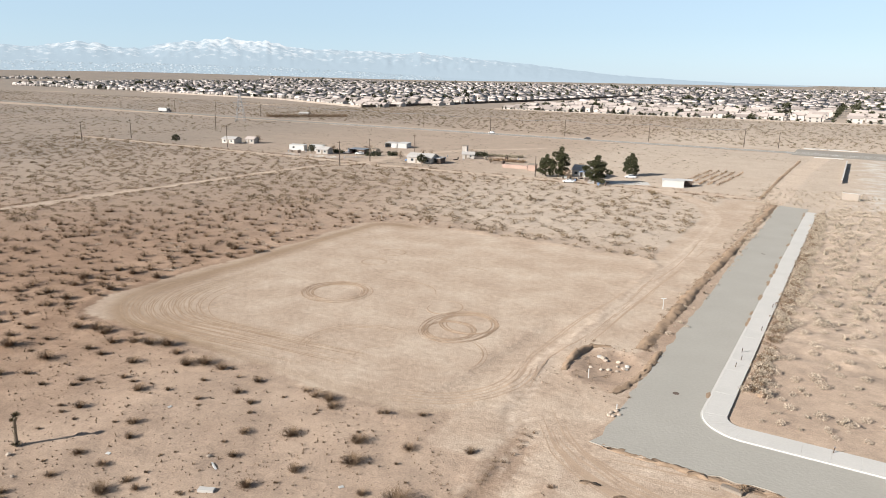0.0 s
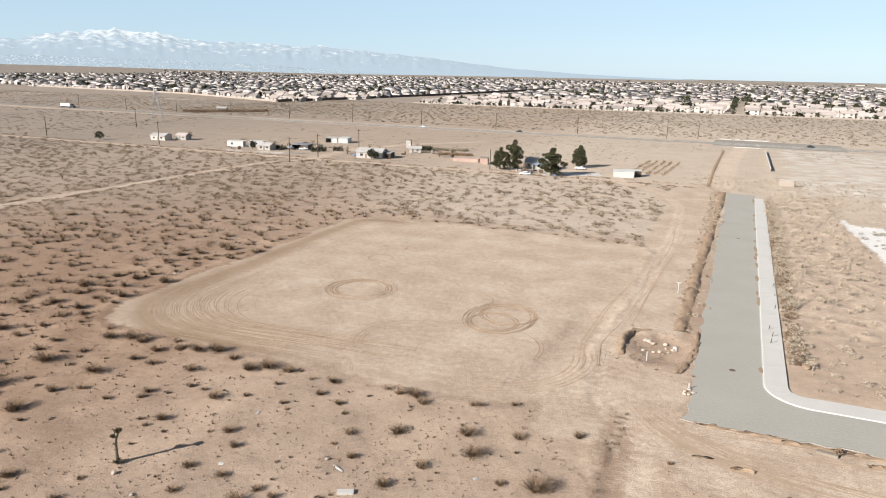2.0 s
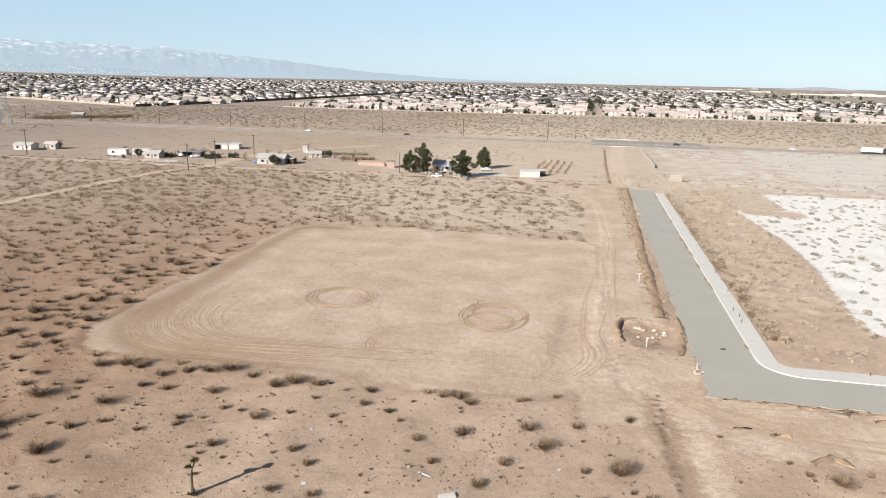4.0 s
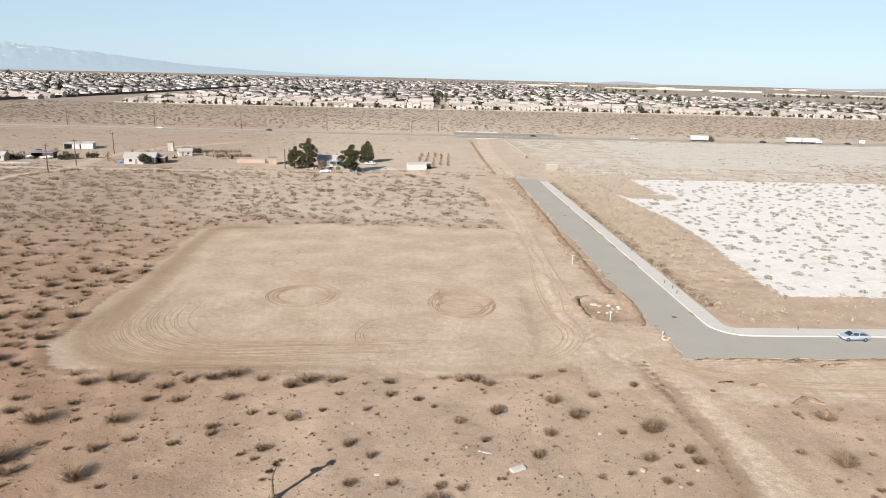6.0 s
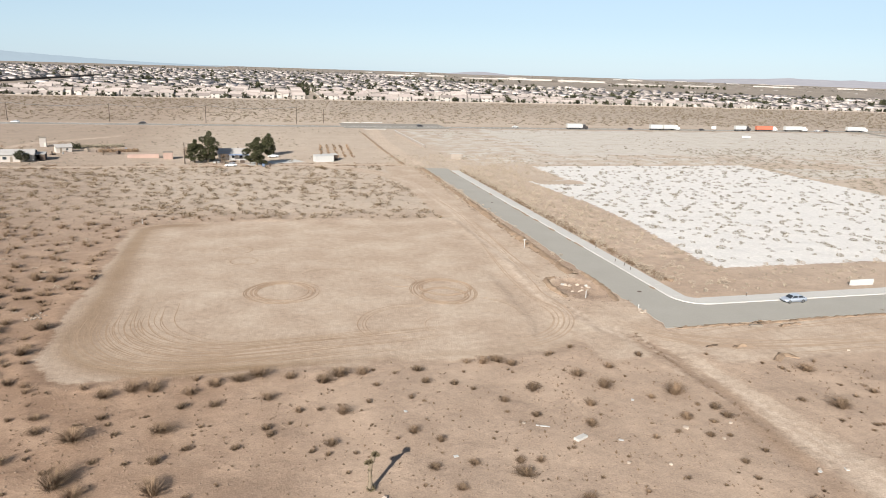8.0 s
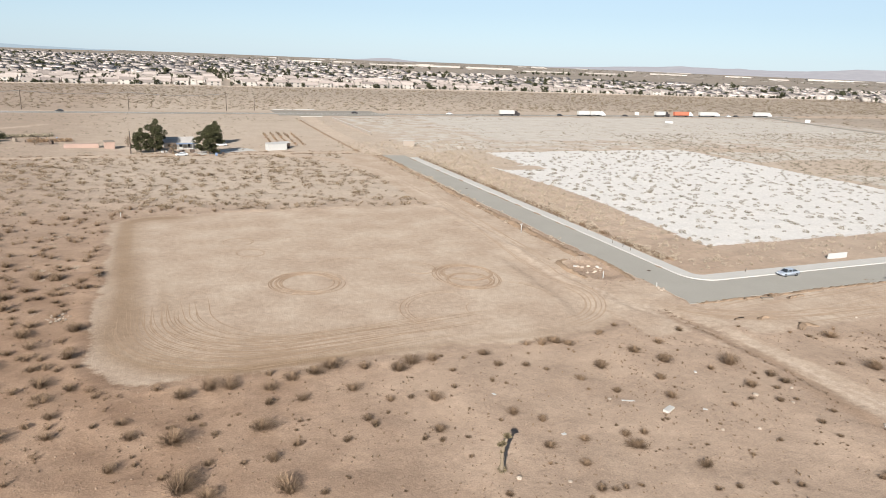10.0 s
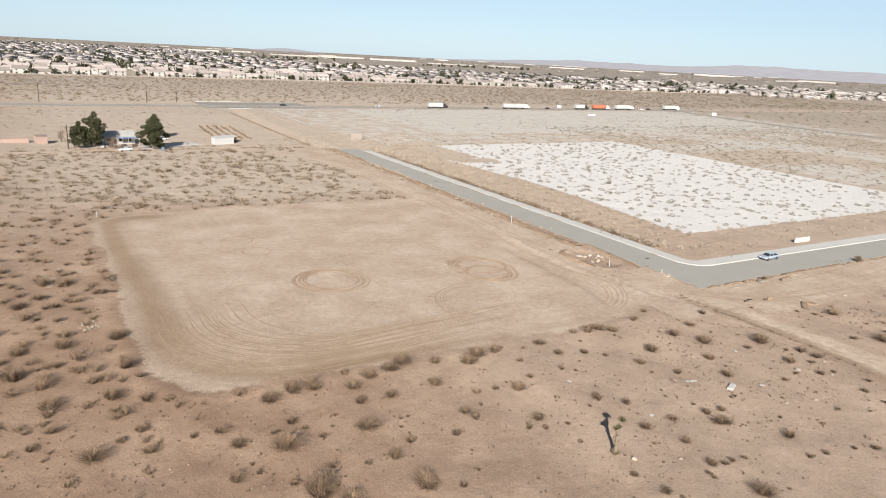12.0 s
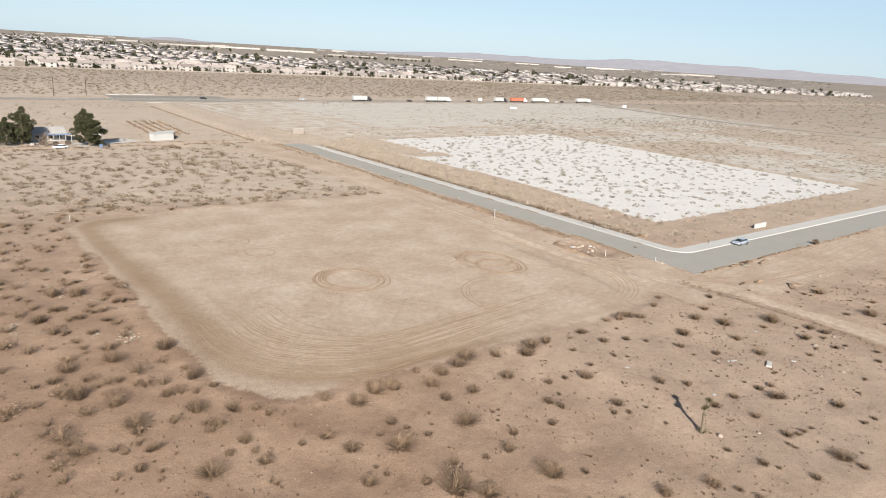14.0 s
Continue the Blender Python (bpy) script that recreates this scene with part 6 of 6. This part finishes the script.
def car(m, paint, label, length=4.6, tall=1.45, name="car", group=""):
    """A saloon, nose towards -x."""
    root = thing(name, m, label, "car", group)
    k, w = length / 4.6, 0.9
    side = [(-2.3, 0.42), (-2.26, 0.66), (-1.95, 0.78), (-1.1, 0.92), (-0.2, 0.98), (1.5, 1.0), (2.2, 0.98), (2.3, 0.78), (2.28, 0.4), (1.85, 0.24), (-1.9, 0.24)]
    g = Geo()
    n = len(side)
    for y, sc, dz in ((-w, 0.97, 0.02), (-w * 0.86, 1.0, 0), (w * 0.86, 1.0, 0), (w, 0.97, 0.02)):
        g.v += [(x * k * sc, y, z - dz * (z > 0.6)) for x, z in side]
    for j in range(3):
        for i in range(n):
            g.f.append((j * n + i, j * n + (i + 1) % n, (j + 1) * n + (i + 1) % n, (j + 1) * n + i))
    g.f += [tuple(range(n)), tuple(range(3 * n, 4 * n))]
    body = part("body", rounded(g, 0.035, 2), paint, root, shade=True)
    roof = [(-0.62, tall - 0.07), (-0.2, tall), (0.75, tall - 0.01), (1.2, tall - 0.12)]
    cab = Geo()
    base = [(-1.25, 0.93), (1.95, 0.98)]
    cab.add([(base[0][0] * k, -0.8, 0.9), (base[1][0] * k, -0.8, 0.94), (base[1][0] * k, 0.8, 0.94), (base[0][0] * k, 0.8, 0.9),
             (-0.55 * k, -0.62, tall - 0.06), (1.1 * k, -0.62, tall - 0.09), (1.1 * k, 0.62, tall - 0.09), (-0.55 * k, 0.62, tall - 0.06)],
            [(0, 1, 5, 4), (1, 2, 6, 5), (2, 3, 7, 6), (3, 0, 4, 7), (4, 5, 6, 7), (3, 2, 1, 0)])
    part("cabin_glass", cab, DARK_GLASS, root, "dark window glass")
    part("roof", rounded(Geo().add([(-0.62 * k, -0.63, tall - 0.08), (1.16 * k, -0.63, tall - 0.11), (1.16 * k, 0.63, tall - 0.11), (-0.62 * k, 0.63, tall - 0.08),
                                    (-0.4 * k, -0.56, tall), (0.95 * k, -0.56, tall - 0.01), (0.95 * k, 0.56, tall - 0.01), (-0.4 * k, 0.56, tall)],
                                   [(3, 2, 1, 0), (4, 5, 6, 7), (0, 1, 5, 4), (1, 2, 6, 5), (2, 3, 7, 6), (3, 0, 4, 7)]), 0.02), paint, root)
    for s in (-1, 1):
        for x0, x1 in ((-1.22, -0.58), (0.28, 0.36), (1.12, 1.9)):
            part("pillar", Geo().add([(x0 * k, s * 0.81, 0.92), ((x0 + 0.12) * k, s * 0.81, 0.92), ((x1 + 0.1) * k, s * 0.635, tall - 0.08), (x1 * k, s * 0.635, tall - 0.08),
                                      (x0 * k, s * 0.76, 0.92), ((x0 + 0.12) * k, s * 0.76, 0.92), ((x1 + 0.1) * k, s * 0.58, tall - 0.08), (x1 * k, s * 0.58, tall - 0.08)],
                                     [(0, 1, 2, 3), (7, 6, 5, 4), (0, 3, 7, 4), (1, 5, 6, 2)]), paint, root) if x0 < 1 else None
        for x in (-1.42, 1.42):
            wheel(root, x * k, s * 0.915, 0.33, 0.2)
        part("headlight", Geo().box(-2.285 * k, -2.1 * k, s * 0.62 - 0.16, s * 0.62 + 0.16, 0.6, 0.7), LAMP_CLEAR, root, "clear headlight")
        part("tail_light", Geo().box(2.2 * k, 2.305 * k, s * 0.62 - 0.16, s * 0.62 + 0.16, 0.74, 0.88), LAMP_RED, root, "red tail light")
        part("mirror", Geo().box(-0.75 * k, -0.6 * k, s * 0.98 - 0.09, s * 0.98 + 0.09, 0.96, 1.08), paint, root)
    return root


car(pose(9.3, 81.15, 0.036, 0, 0, -1.0), SILVER, "silver saloon parked on the asphalt beside the kerb")
car(pose(-98.7, 264.3, z_at(-98.7, 264.3), 0, 0, 8), CAR_WHITE, "white saloon parked beside the farm track", group="farm cars")
car(pose(-82.0, 292.5, z_at(-82, 292.5), 0, 0, 4), CAR_WHITE, "white saloon parked behind the pine", group="farm cars")
car(pose(-186.6, 282.5, z_at(-186.6, 282.5), 0, 0, 12), CAR_BLUE, "bright blue car beside the white house", group="farm cars")
for _i, (_x, _y) in enumerate(((-229.5, 289), (-223, 290.5), (-218, 297))):
    car(pose(_x, _y, z_at(_x, _y), 0, 0, 30 * _i), CAR_DARK if _i != 1 else CAR_WHITE, "old car parked in the yard", group="yard cars")
for _x, _y, _p, _t in ((-232, 458.5, CAR_WHITE, 0), (-160, 458.5, CAR_DARK, 0), (20, 459, CAR_DARK, 180), (178, 451, CAR_DARK, 180), (238, 451, CAR_DARK, 180), (90, 458, CAR_WHITE, 0), (343, 451, CAR_WHITE, 180), (352, 451.5, CAR_DARK, 180)):
    car(pose(_x, _y, 0.062, 0, 0, _t), _p, "car driving on the highway", group="highway cars")


def lorry(x, y, label, box, length, nose=True, doubles=False):
    """A tractor with a box trailer, heading +x."""
    root = thing("lorry", pose(x, y, 0.062), label, "lorry", "highway lorries")
    spans = [(-length, -0.6)] if not doubles else [(-length, -length / 2 - 0.5), (-length / 2 + 0.3, -0.6)]
    for a, b in spans:
        t = part("trailer", rounded(Geo().box(a, b, -1.28, 1.28, 1.15, 4.0), 0.05), box, root)
        part("chassis", Geo().box(a + 0.4, b - 0.2, -0.6, 0.6, 0.8, 1.15), WOOD_DARK, t)
        for s in (-1.2, 1.2):
            for u in (0.9, 2.1):
                wheel(root, a + u, s, 0.5, 0.5)
            wheel(root, b - 1.4, s, 0.5, 0.5)
    cab = part("cab", rounded(Geo().prism([(0, 0.7), (0, 3.5), (1.5, 3.6), (2.0, 2.4), (3.6, 2.1), (3.8, 0.7)], -1.2, 1.2), 0.06), CAR_DARK if nose else CAR_WHITE, root)
    part("windscreen", Geo().add([(1.58, -1.0, 3.4), (1.58, 1.0, 3.4), (2.06, 1.0, 2.45), (2.06, -1.0, 2.45), (1.54, -1.0, 3.38), (1.54, 1.0, 3.38), (2.02, 1.0, 2.43), (2.02, -1.0, 2.43)],
                                 [(0, 1, 2, 3), (7, 6, 5, 4), (0, 3, 7, 4), (1, 5, 6, 2)]), DARK_GLASS, cab)
    for s in (-1.2, 1.2):
        wheel(root, 3.0, s, 0.5, 0.4)
    return root


cottage("roadside_house", at(-463, 517, 20), 9, 6, 2.6, 1.1, STUCCO, ROOF_GREY, "small white house among bushes beside the highway", [(-2, 1.5, 1.1, 1.0), (2, 1.5, 1.1, 1.0)], 0.0)
lorry(-594, 465, "lorry with a white trailer on the highway", WHITE, 13)
lorry(139.5, 451, "lorry with a white trailer and dark cab on the highway", WHITE, 12.5)
lorry(215, 451, "lorry with two white trailers on the highway", WHITE, 21, False, True)
lorry(277, 451, "lorry with a short white trailer on the highway", WHITE, 10)
lorry(301, 451, "lorry with an orange-red trailer on the highway", TRAILER_RED, 15, False)
lorry(329, 451, "lorry with a long white trailer on the highway", WHITE, 17, False)
lorry(388, 452, "lorry with a white trailer on the highway", WHITE, 16, False)


# ---- tract houses ----
def house_parts(w, d, h, rise):
    """Walls, gabled roofs with eaves, garage door and windows of one house; it faces -y."""
    wall = gable_wall(w, d, h, rise)
    wall.box(-w / 2 + 0.4, -w / 2 + 6.2, -d / 2 - 1.6, -d / 2 - 0.002, -0.3, h - 0.2)
    roof = gable(Geo(), -w / 2, w / 2, -d / 2, d / 2, h + 0.03, rise, 0.6, 0.25)
    gx = -w / 2 + 3.3
    top = h + rise * 0.72
    for e in (-1, 1):                                       # the garage wing's own gable, facing the street
        roof.add([(gx + e * 3.5, -d / 2 - 2.1, h - 0.2), (gx, -d / 2 - 2.1, top), (gx, 0.28 * d - d / 2, top), (gx + e * 3.5, -d / 2 + 0.2, h - 0.2),
                  (gx + e * 3.5, -d / 2 - 2.1, h), (gx, -d / 2 - 2.1, top + 0.2), (gx, 0.28 * d - d / 2, top + 0.2), (gx + e * 3.5, -d / 2 + 0.2, h)],
                 [(0, 1, 2, 3), (4, 5, 6, 7), (0, 1, 5, 4), (0, 3, 7, 4), (2, 3, 7, 6)])
    wall.add([(gx - 2.9, -d / 2 - 1.6, h - 0.2), (gx + 2.9, -d / 2 - 1.6, h - 0.2), (gx, -d / 2 - 1.6, top - 0.1), (gx - 2.9, -d / 2, h - 0.2), (gx + 2.9, -d / 2, h - 0.2), (gx, -d / 2, top - 0.1)],
             [(0, 1, 2), (3, 4, 5), (0, 2, 5, 3), (1, 4, 5, 2)])
    return wall, roof


def build_tract():
    rng = np.random.RandomState(12)
    kinds = []
    for w, d, h, rise in ((14, 12, 3.0, 2.4), (16, 11, 3.0, 2.2), (13, 11, 5.6, 2.3), (15, 13, 3.1, 2.7)):
        wall, roof = house_parts(w, d, h, rise)
        kinds.append((w, d, h, wall, roof))
    spots = []
    for y0 in np.arange(806, 2900, 62):                     # back-to-back rows along straight streets
        for k, face in ((0, 180), (30, 0)):
            y = y0 + k
            for x in np.arange(-430, 860, 17.5):
                if abs(x + 22) < 10 or rng.uniform() < 0.05:
                    continue
                x_min = -395 + 0.02 * (y - 800)
                slant = 16 * math.sin(x * 0.006) - 0.05 * max(0, x - 250)
                if x < x_min:
                    continue
                spots.append((x + rng.uniform(-1, 1), y + slant + rng.uniform(-1.5, 1.5), face))
    for y0 in np.arange(690, 2900, 64):                     # the western tract behind its walls
        for k, face in ((0, 180), (30, 0)):
            y = y0 + k
            for x in np.arange(-2700, -505 + 0.06 * (y - 700), 18.5):
                if y < (705 + max(0, (-528 - x)) * 0.42 if x > -760 else 802 + (-760 - x) * 0.12) or rng.uniform() < 0.06:
                    continue
                spots.append((x + rng.uniform(-1, 1), y + rng.uniform(-1.5, 1.5), face))
    for x in np.arange(850, 1500, 19):                      # thinner rows further east
        for y in np.arange(700 - 0.1 * (x - 850), 1250, 34):
            if rng.uniform() < 0.75:
                spots.append((x + rng.uniform(-3, 3), y + rng.uniform(-3, 3), 180 if rng.uniform() < 0.5 else 0))
    bent = []
    for x, y, face in spots:
        k = float(smooth(830, 1100, y))
        bent.append((x + k * (13 * math.sin(y / 150) + 8 * math.sin(y / 63 + x / 300)), y + k * (15 * math.sin(x / 105 + y / 400) + 7 * math.sin(x / 41)), face + k * 30 * math.sin(x / 210) * math.sin(y / 170)))
    spots = [s for s in bent if rng.uniform() > 0.22 * (s[1] > 900) * vnoise(s[0], s[1], 140, 88)]
    reach_az, reach = [-66, -59.6, -52, -47.9, -43.6, -30, 0, 7, 12, 16, 30, 45, 60], [1500, 2200, 2550, 2600, 3200, 3000, 2900, 2750, 2000, 1600, 1500, 1650, 1800]
    spots = [s for s in spots if math.hypot(s[0], s[1]) < np.interp(math.degrees(math.atan2(s[0], s[1])), reach_az, reach) * rng.uniform(0.93, 1.05)]
    for _ in range(60):                                     # a thin outlying row far to the west
        az, r = math.radians(rng.uniform(-64, -58.5)), rng.uniform(2750, 2900)
        spots.append((math.sin(az) * r, math.cos(az) * r, 0))
    spots.sort(key=lambda s: math.hypot(s[0] + 75, s[1]))
    firsts = []
    for w, d, h, wall, roof in kinds:
        root = thing("house", Matrix(), "cream stucco tract house with a tan tiled roof" if h < 4 else "two-storey cream stucco house with a tan tiled roof", "house", "tract houses")
        part("wall", wall, STUCCO, root)
        part("roof", roof, ROOF, root)
        part("garage_door", Geo().box(-w / 2 + 0.9, -w / 2 + 5.7, -d / 2 - 1.66, -d / 2 - 1.6, 0, 2.2), WHITE, root, "white garage door")
        for s in (-1, 1):
            for zz in ((1.5,) if h < 4 else (1.5, 4.2)):
                part("window", Geo().box(s * w / 4 - 0.9, s * w / 4 + 0.9, d / 2, d / 2 + 0.05, zz - 0.6, zz + 0.6), DARK_GLASS, root, "dark glass window")
        part("window", Geo().box(w / 4 - 1.0, w / 4 + 1.0, -d / 2 - 0.05, -d / 2, 0.9, 2.1), DARK_GLASS, root, "dark glass window")
        firsts.append(root)
    used = set()
    for n, (x, y, face) in enumerate(spots[:290]):
        k = rng.choice(4, p=(0.26, 0.22, 0.34, 0.18))
        m = pose(x, y, z_at(x, y), 0, 0, face + rng.uniform(-3, 3))
        if k not in used:
            firsts[k].matrix_basis = m
            used.add(k)
        else:
            copy_thing(firsts[k], m)
    far = np.array([(x, y, f) for x, y, f in spots[290:]])
    zs = ground_z(far[:, 0], far[:, 1])
    holes = []
    for w, d, h, *_ in kinds:
        g = Geo()
        for e in (-1, 1):
            for q in ((-0.3, 0.02, 0.28) if h < 4 else (-0.3, 0.3)):
                for z in ((1.5,) if h < 4 else (1.5, 4.2)):
                    g.box(q * w - 0.8, q * w + 0.8, e * d / 2 - 0.06, e * d / 2 + 0.06, z - 0.6, z + 0.6)
        holes.append(g)
    kinds = [(*kd, g) for kd, g in zip(kinds, holes)]
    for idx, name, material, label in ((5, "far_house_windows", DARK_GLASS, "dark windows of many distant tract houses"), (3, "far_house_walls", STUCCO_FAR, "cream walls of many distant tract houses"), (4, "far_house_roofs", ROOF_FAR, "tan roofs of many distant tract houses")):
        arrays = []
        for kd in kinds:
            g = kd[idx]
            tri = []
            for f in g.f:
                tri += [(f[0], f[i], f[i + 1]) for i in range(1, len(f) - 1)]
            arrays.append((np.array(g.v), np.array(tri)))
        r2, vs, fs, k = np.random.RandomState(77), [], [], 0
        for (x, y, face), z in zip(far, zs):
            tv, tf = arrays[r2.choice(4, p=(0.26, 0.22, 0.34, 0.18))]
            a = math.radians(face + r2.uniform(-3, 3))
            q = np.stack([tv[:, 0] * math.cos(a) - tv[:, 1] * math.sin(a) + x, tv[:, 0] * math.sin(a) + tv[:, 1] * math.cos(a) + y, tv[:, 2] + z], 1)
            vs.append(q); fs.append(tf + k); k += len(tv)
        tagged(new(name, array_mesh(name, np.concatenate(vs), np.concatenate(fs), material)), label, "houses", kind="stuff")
    # street and garden trees
    temps = []
    for i in range(8):
        v, f = [], []
        slim = i % 3 == 0
        for _ in range(64):
            d = rng.normal(size=3); d /= np.linalg.norm(d)
            p = d * np.array([0.30, 0.30, 0.42] if slim else [0.42, 0.42, 0.34]) * rng.uniform(0.4, 1.0) + np.array([0, 0, 0.58])
            e = rng.normal(size=(2, 3)) * 0.17
            k = len(v)
            v += [p, p + e[0], p + e[1]]
            f += [(k, k + 1, k + 2)]
        k = len(v)
        v += [(-0.03, 0, 0), (0.03, 0, 0), (0, 0, 0.6), (0, 0.03, 0)]
        f += [(k, k + 1, k + 2), (k, k + 3, k + 2)]
        temps.append((np.array(v), np.array(f)))
    pick = rng.choice(len(spots), 6500)
    s = np.array([(spots[i][0] + rng.uniform(-9, 9), spots[i][1] + (7.5 if spots[i][2] == 180 else -7.5) * rng.choice((-1, 1)) + rng.uniform(-3, 3), rng.uniform(4.0, 8.0) * (1.5 if rng.uniform() < 0.15 else 1)) for i in pick])
    av = np.array([(-22 + e + rng.uniform(-2, 2), y, rng.uniform(6, 10)) for y in np.arange(900, 1300, 34) for e in (-9, 9)])
    wl = np.array([(x, 800 + 16 * math.sin(x * 0.006) - 0.05 * max(0, x - 250) + rng.uniform(-3, 2), rng.uniform(2.5, 5.5)) for x in rng.uniform(-390, 800, 170)])
    cl = np.concatenate([np.array([(cx + rng.uniform(-sx, sx), cy + rng.uniform(-12, 12), rng.uniform(6, 10)) for _ in range(n)]) for cx, cy, sx, n in
                         ((300, 900, 70, 26), (480, 960, 50, 16), (640, 900, 60, 18), (-350, 870, 12, 5), (150, 1250, 60, 20), (900, 900, 80, 24), (500, 2100, 200, 40), (1100, 1900, 200, 40), (-1000, 900, 200, 40))])
    scatter("street_trees", np.concatenate([s, av, wl, cl]), temps, LEAVES, "dark green trees among the tract houses", "trees", rng)
    # block walls round the tracts
    def wall(name, pts, h, material, label):
        g = Geo()
        for (ax, ay), (bx, by) in zip(pts, pts[1:]):
            n = max(1, int(math.hypot(bx - ax, by - ay) / 40))
            for i in range(n):
                p, q = (ax + (bx - ax) * i / n, ay + (by - ay) * i / n), (ax + (bx - ax) * (i + 1) / n, ay + (by - ay) * (i + 1) / n)
                a = math.atan2(q[1] - p[1], q[0] - p[0])
                g.box(0, math.hypot(q[0] - p[0], q[1] - p[1]) - 0.05, -0.15, 0.15, -0.5, h, Matrix.Translation((*p, z_at(*p))) @ Matrix.Rotation(a, 4, "Z"))
        solid(name, g, material, Matrix(), label, "wall", kind="structure")
    wall("wall_tract_south", [(x, 795 + 16 * math.sin(x * 0.006) - 0.05 * max(0, x - 250)) for x in range(-395, 830, 35)], 1.2, BLOCK, "low cream block wall behind the tract houses")
    wall("wall_west_south", [(-1150, 845), (-760, 790), (-528, 690)], 2.2, BLOCK, "long pale block wall round the western tract")
    # the shade on this wall's east side is put into its dark colour
    wall("wall_west_east", [(-526, 690), (-505, 800), (-470, 1060), (-440, 1500), (-420, 1950)], 3.0, BLOCK_SHADE_DARK, "dark block wall along the western tract")
    whs = [(1240, 822, 110, 20, 5.5), (1560, 700, 60, 16, 5)]
    for az_d, r, w in ((8.5, 2950, 120), (10.5, 3050, 190), (13.5, 3150, 110), (17, 2900, 210), (20.5, 2950, 320), (25, 2900, 260), (29.5, 2650, 240), (34, 2800, 180), (39, 3300, 220), (44, 3500, 160), (50, 3600, 260), (57, 3400, 200)):
        az = math.radians(az_d)
        whs.append((-75 + math.sin(az) * r, math.cos(az) * r, w * 0.7, 60, 3.2 + 1.0 * (w % 3)))
    for i in range(20):
        az, r = math.radians(rng.uniform(5, 58)), rng.uniform(3100, 4500)
        whs.append((-75 + math.sin(az) * r, math.cos(az) * r, rng.uniform(30, 95), rng.uniform(30, 70), rng.uniform(1.8, 3.4)))
    for x, y, w, d, h in whs:
        turn = -math.degrees(math.atan2(x + 75, y)) + rng.uniform(-8, 8)
        wh = thing("warehouse", at(x, y, turn), "long low pale warehouse far across the plain", "warehouse", "far warehouses")
        part("wall", Geo().box(-w / 2, w / 2, -d / 2, d / 2, -3, h), STUCCO if w > 70 else ROOF_GREY, wh)
        part("roof", Geo().box(-w / 2 - 0.5, w / 2 + 0.5, -d / 2 - 0.5, d / 2 + 0.5, h, h + 0.8), STUCCO if w > 70 else ROOF_GREY, wh)


build_tract()


def far_town(az0, az1, r0, r1, seed, count, walls, trees):
    """Specks of a distant town on the plain or on the mountains' lower slope."""
    rng = np.random.RandomState(seed)
    n = 2 * count
    az, r = np.radians(rng.uniform(az0, az1, n)), rng.uniform(r0, r1, n)
    x, y = -75 + np.sin(az) * r, np.cos(az) * r
    z = ground_z(x, y) + apron_height(np.degrees(az), r) - 2
    g = Geo()
    for i in range(count):
        w, d, h = rng.uniform(3, 16), rng.uniform(5, 10), rng.uniform(1.4, 3.4)
        g.box(x[i] - w / 2, x[i] + w / 2, y[i] - d / 2, y[i] + d / 2, z[i] - 2, z[i] + h, None, 0.6)
    solid("far_town", g, walls, Matrix(), "pale buildings of a distant town", "town", kind="stuff")
    v = []
    for i in range(count, n):
        s = rng.uniform(4, 11)
        p = rng.normal(size=(12, 3)) * np.array([0.9, 0.9, 0.16]) * s + np.array([x[i], y[i], z[i] + 0.35 * s])
        e = rng.normal(size=(12, 2, 3)) * 0.22 * s
        v.append(np.stack([p, p + e[:, 0], p + e[:, 1]], 1).reshape(-1, 3))
    v = np.concatenate(v)
    tagged(new("far_town_trees", array_mesh("far_town_trees", v, np.arange(len(v)).reshape(-1, 3), trees)), "dark trees of a distant town", "trees", kind="stuff")


far_town(-66, -30, 4170, 4420, 31, 620, TOWN_PALE, TOWN_DARK)
far_town(-5, 66, 2500, 4000, 33, 550, ROOF_GREY, LEAVES)


def clutter():
    """Barrels, boxes and scrap lying about the farm yards."""
    rng = np.random.RandomState(8)
    for i in range(46):
        cx, cy, sx, sy = ((-228, 296, 14, 12), (-178, 300, 16, 12), (-160, 312, 14, 10), (-97, 274, 12, 5), (-255, 283, 10, 6))[i % 5]
        x, y = cx + rng.uniform(-sx, sx), cy + rng.uniform(-sy, sy)
        if rng.uniform() < 0.35:
            solid("barrel", Geo().tube((0, 0, 0), (0, 0, 0.9), 0.32, 0.32, 12), (STEEL, PLASTIC_BLUE, WOOD_DARK)[i % 3], at(x, y), "old barrel standing in the farm yard", "barrel", "yard clutter")
        else:
            w, d, h = rng.uniform(0.6, 2.6), rng.uniform(0.5, 1.4), rng.uniform(0.3, 1.5)
            solid("scrap_box", rounded(Geo().box(-w / 2, w / 2, -d / 2, d / 2, 0, h), 0.05), (WOOD_DARK, WOOD_GREY, WHITE, BLOCK_SHADE_DARK)[i % 4], at(x, y, rng.uniform(0, 180)), "scrap box lying in the farm yard", "box", "yard clutter")
    for i in range(9):
        x, y = ((-190, 300), (-172, 318), (-196, 288), (-225, 302), (-240, 290), (-152, 300), (-118, 292), (-105, 296), (-262, 292))[i]
        tree("bare_tree", at(x, y), rng.uniform(3, 4.5), rng.uniform(3, 5), "grey leafless tree in the farm yard", 40 + i, "yard trees", clumps=110, leaf=0.2, material=TWIG)


clutter()
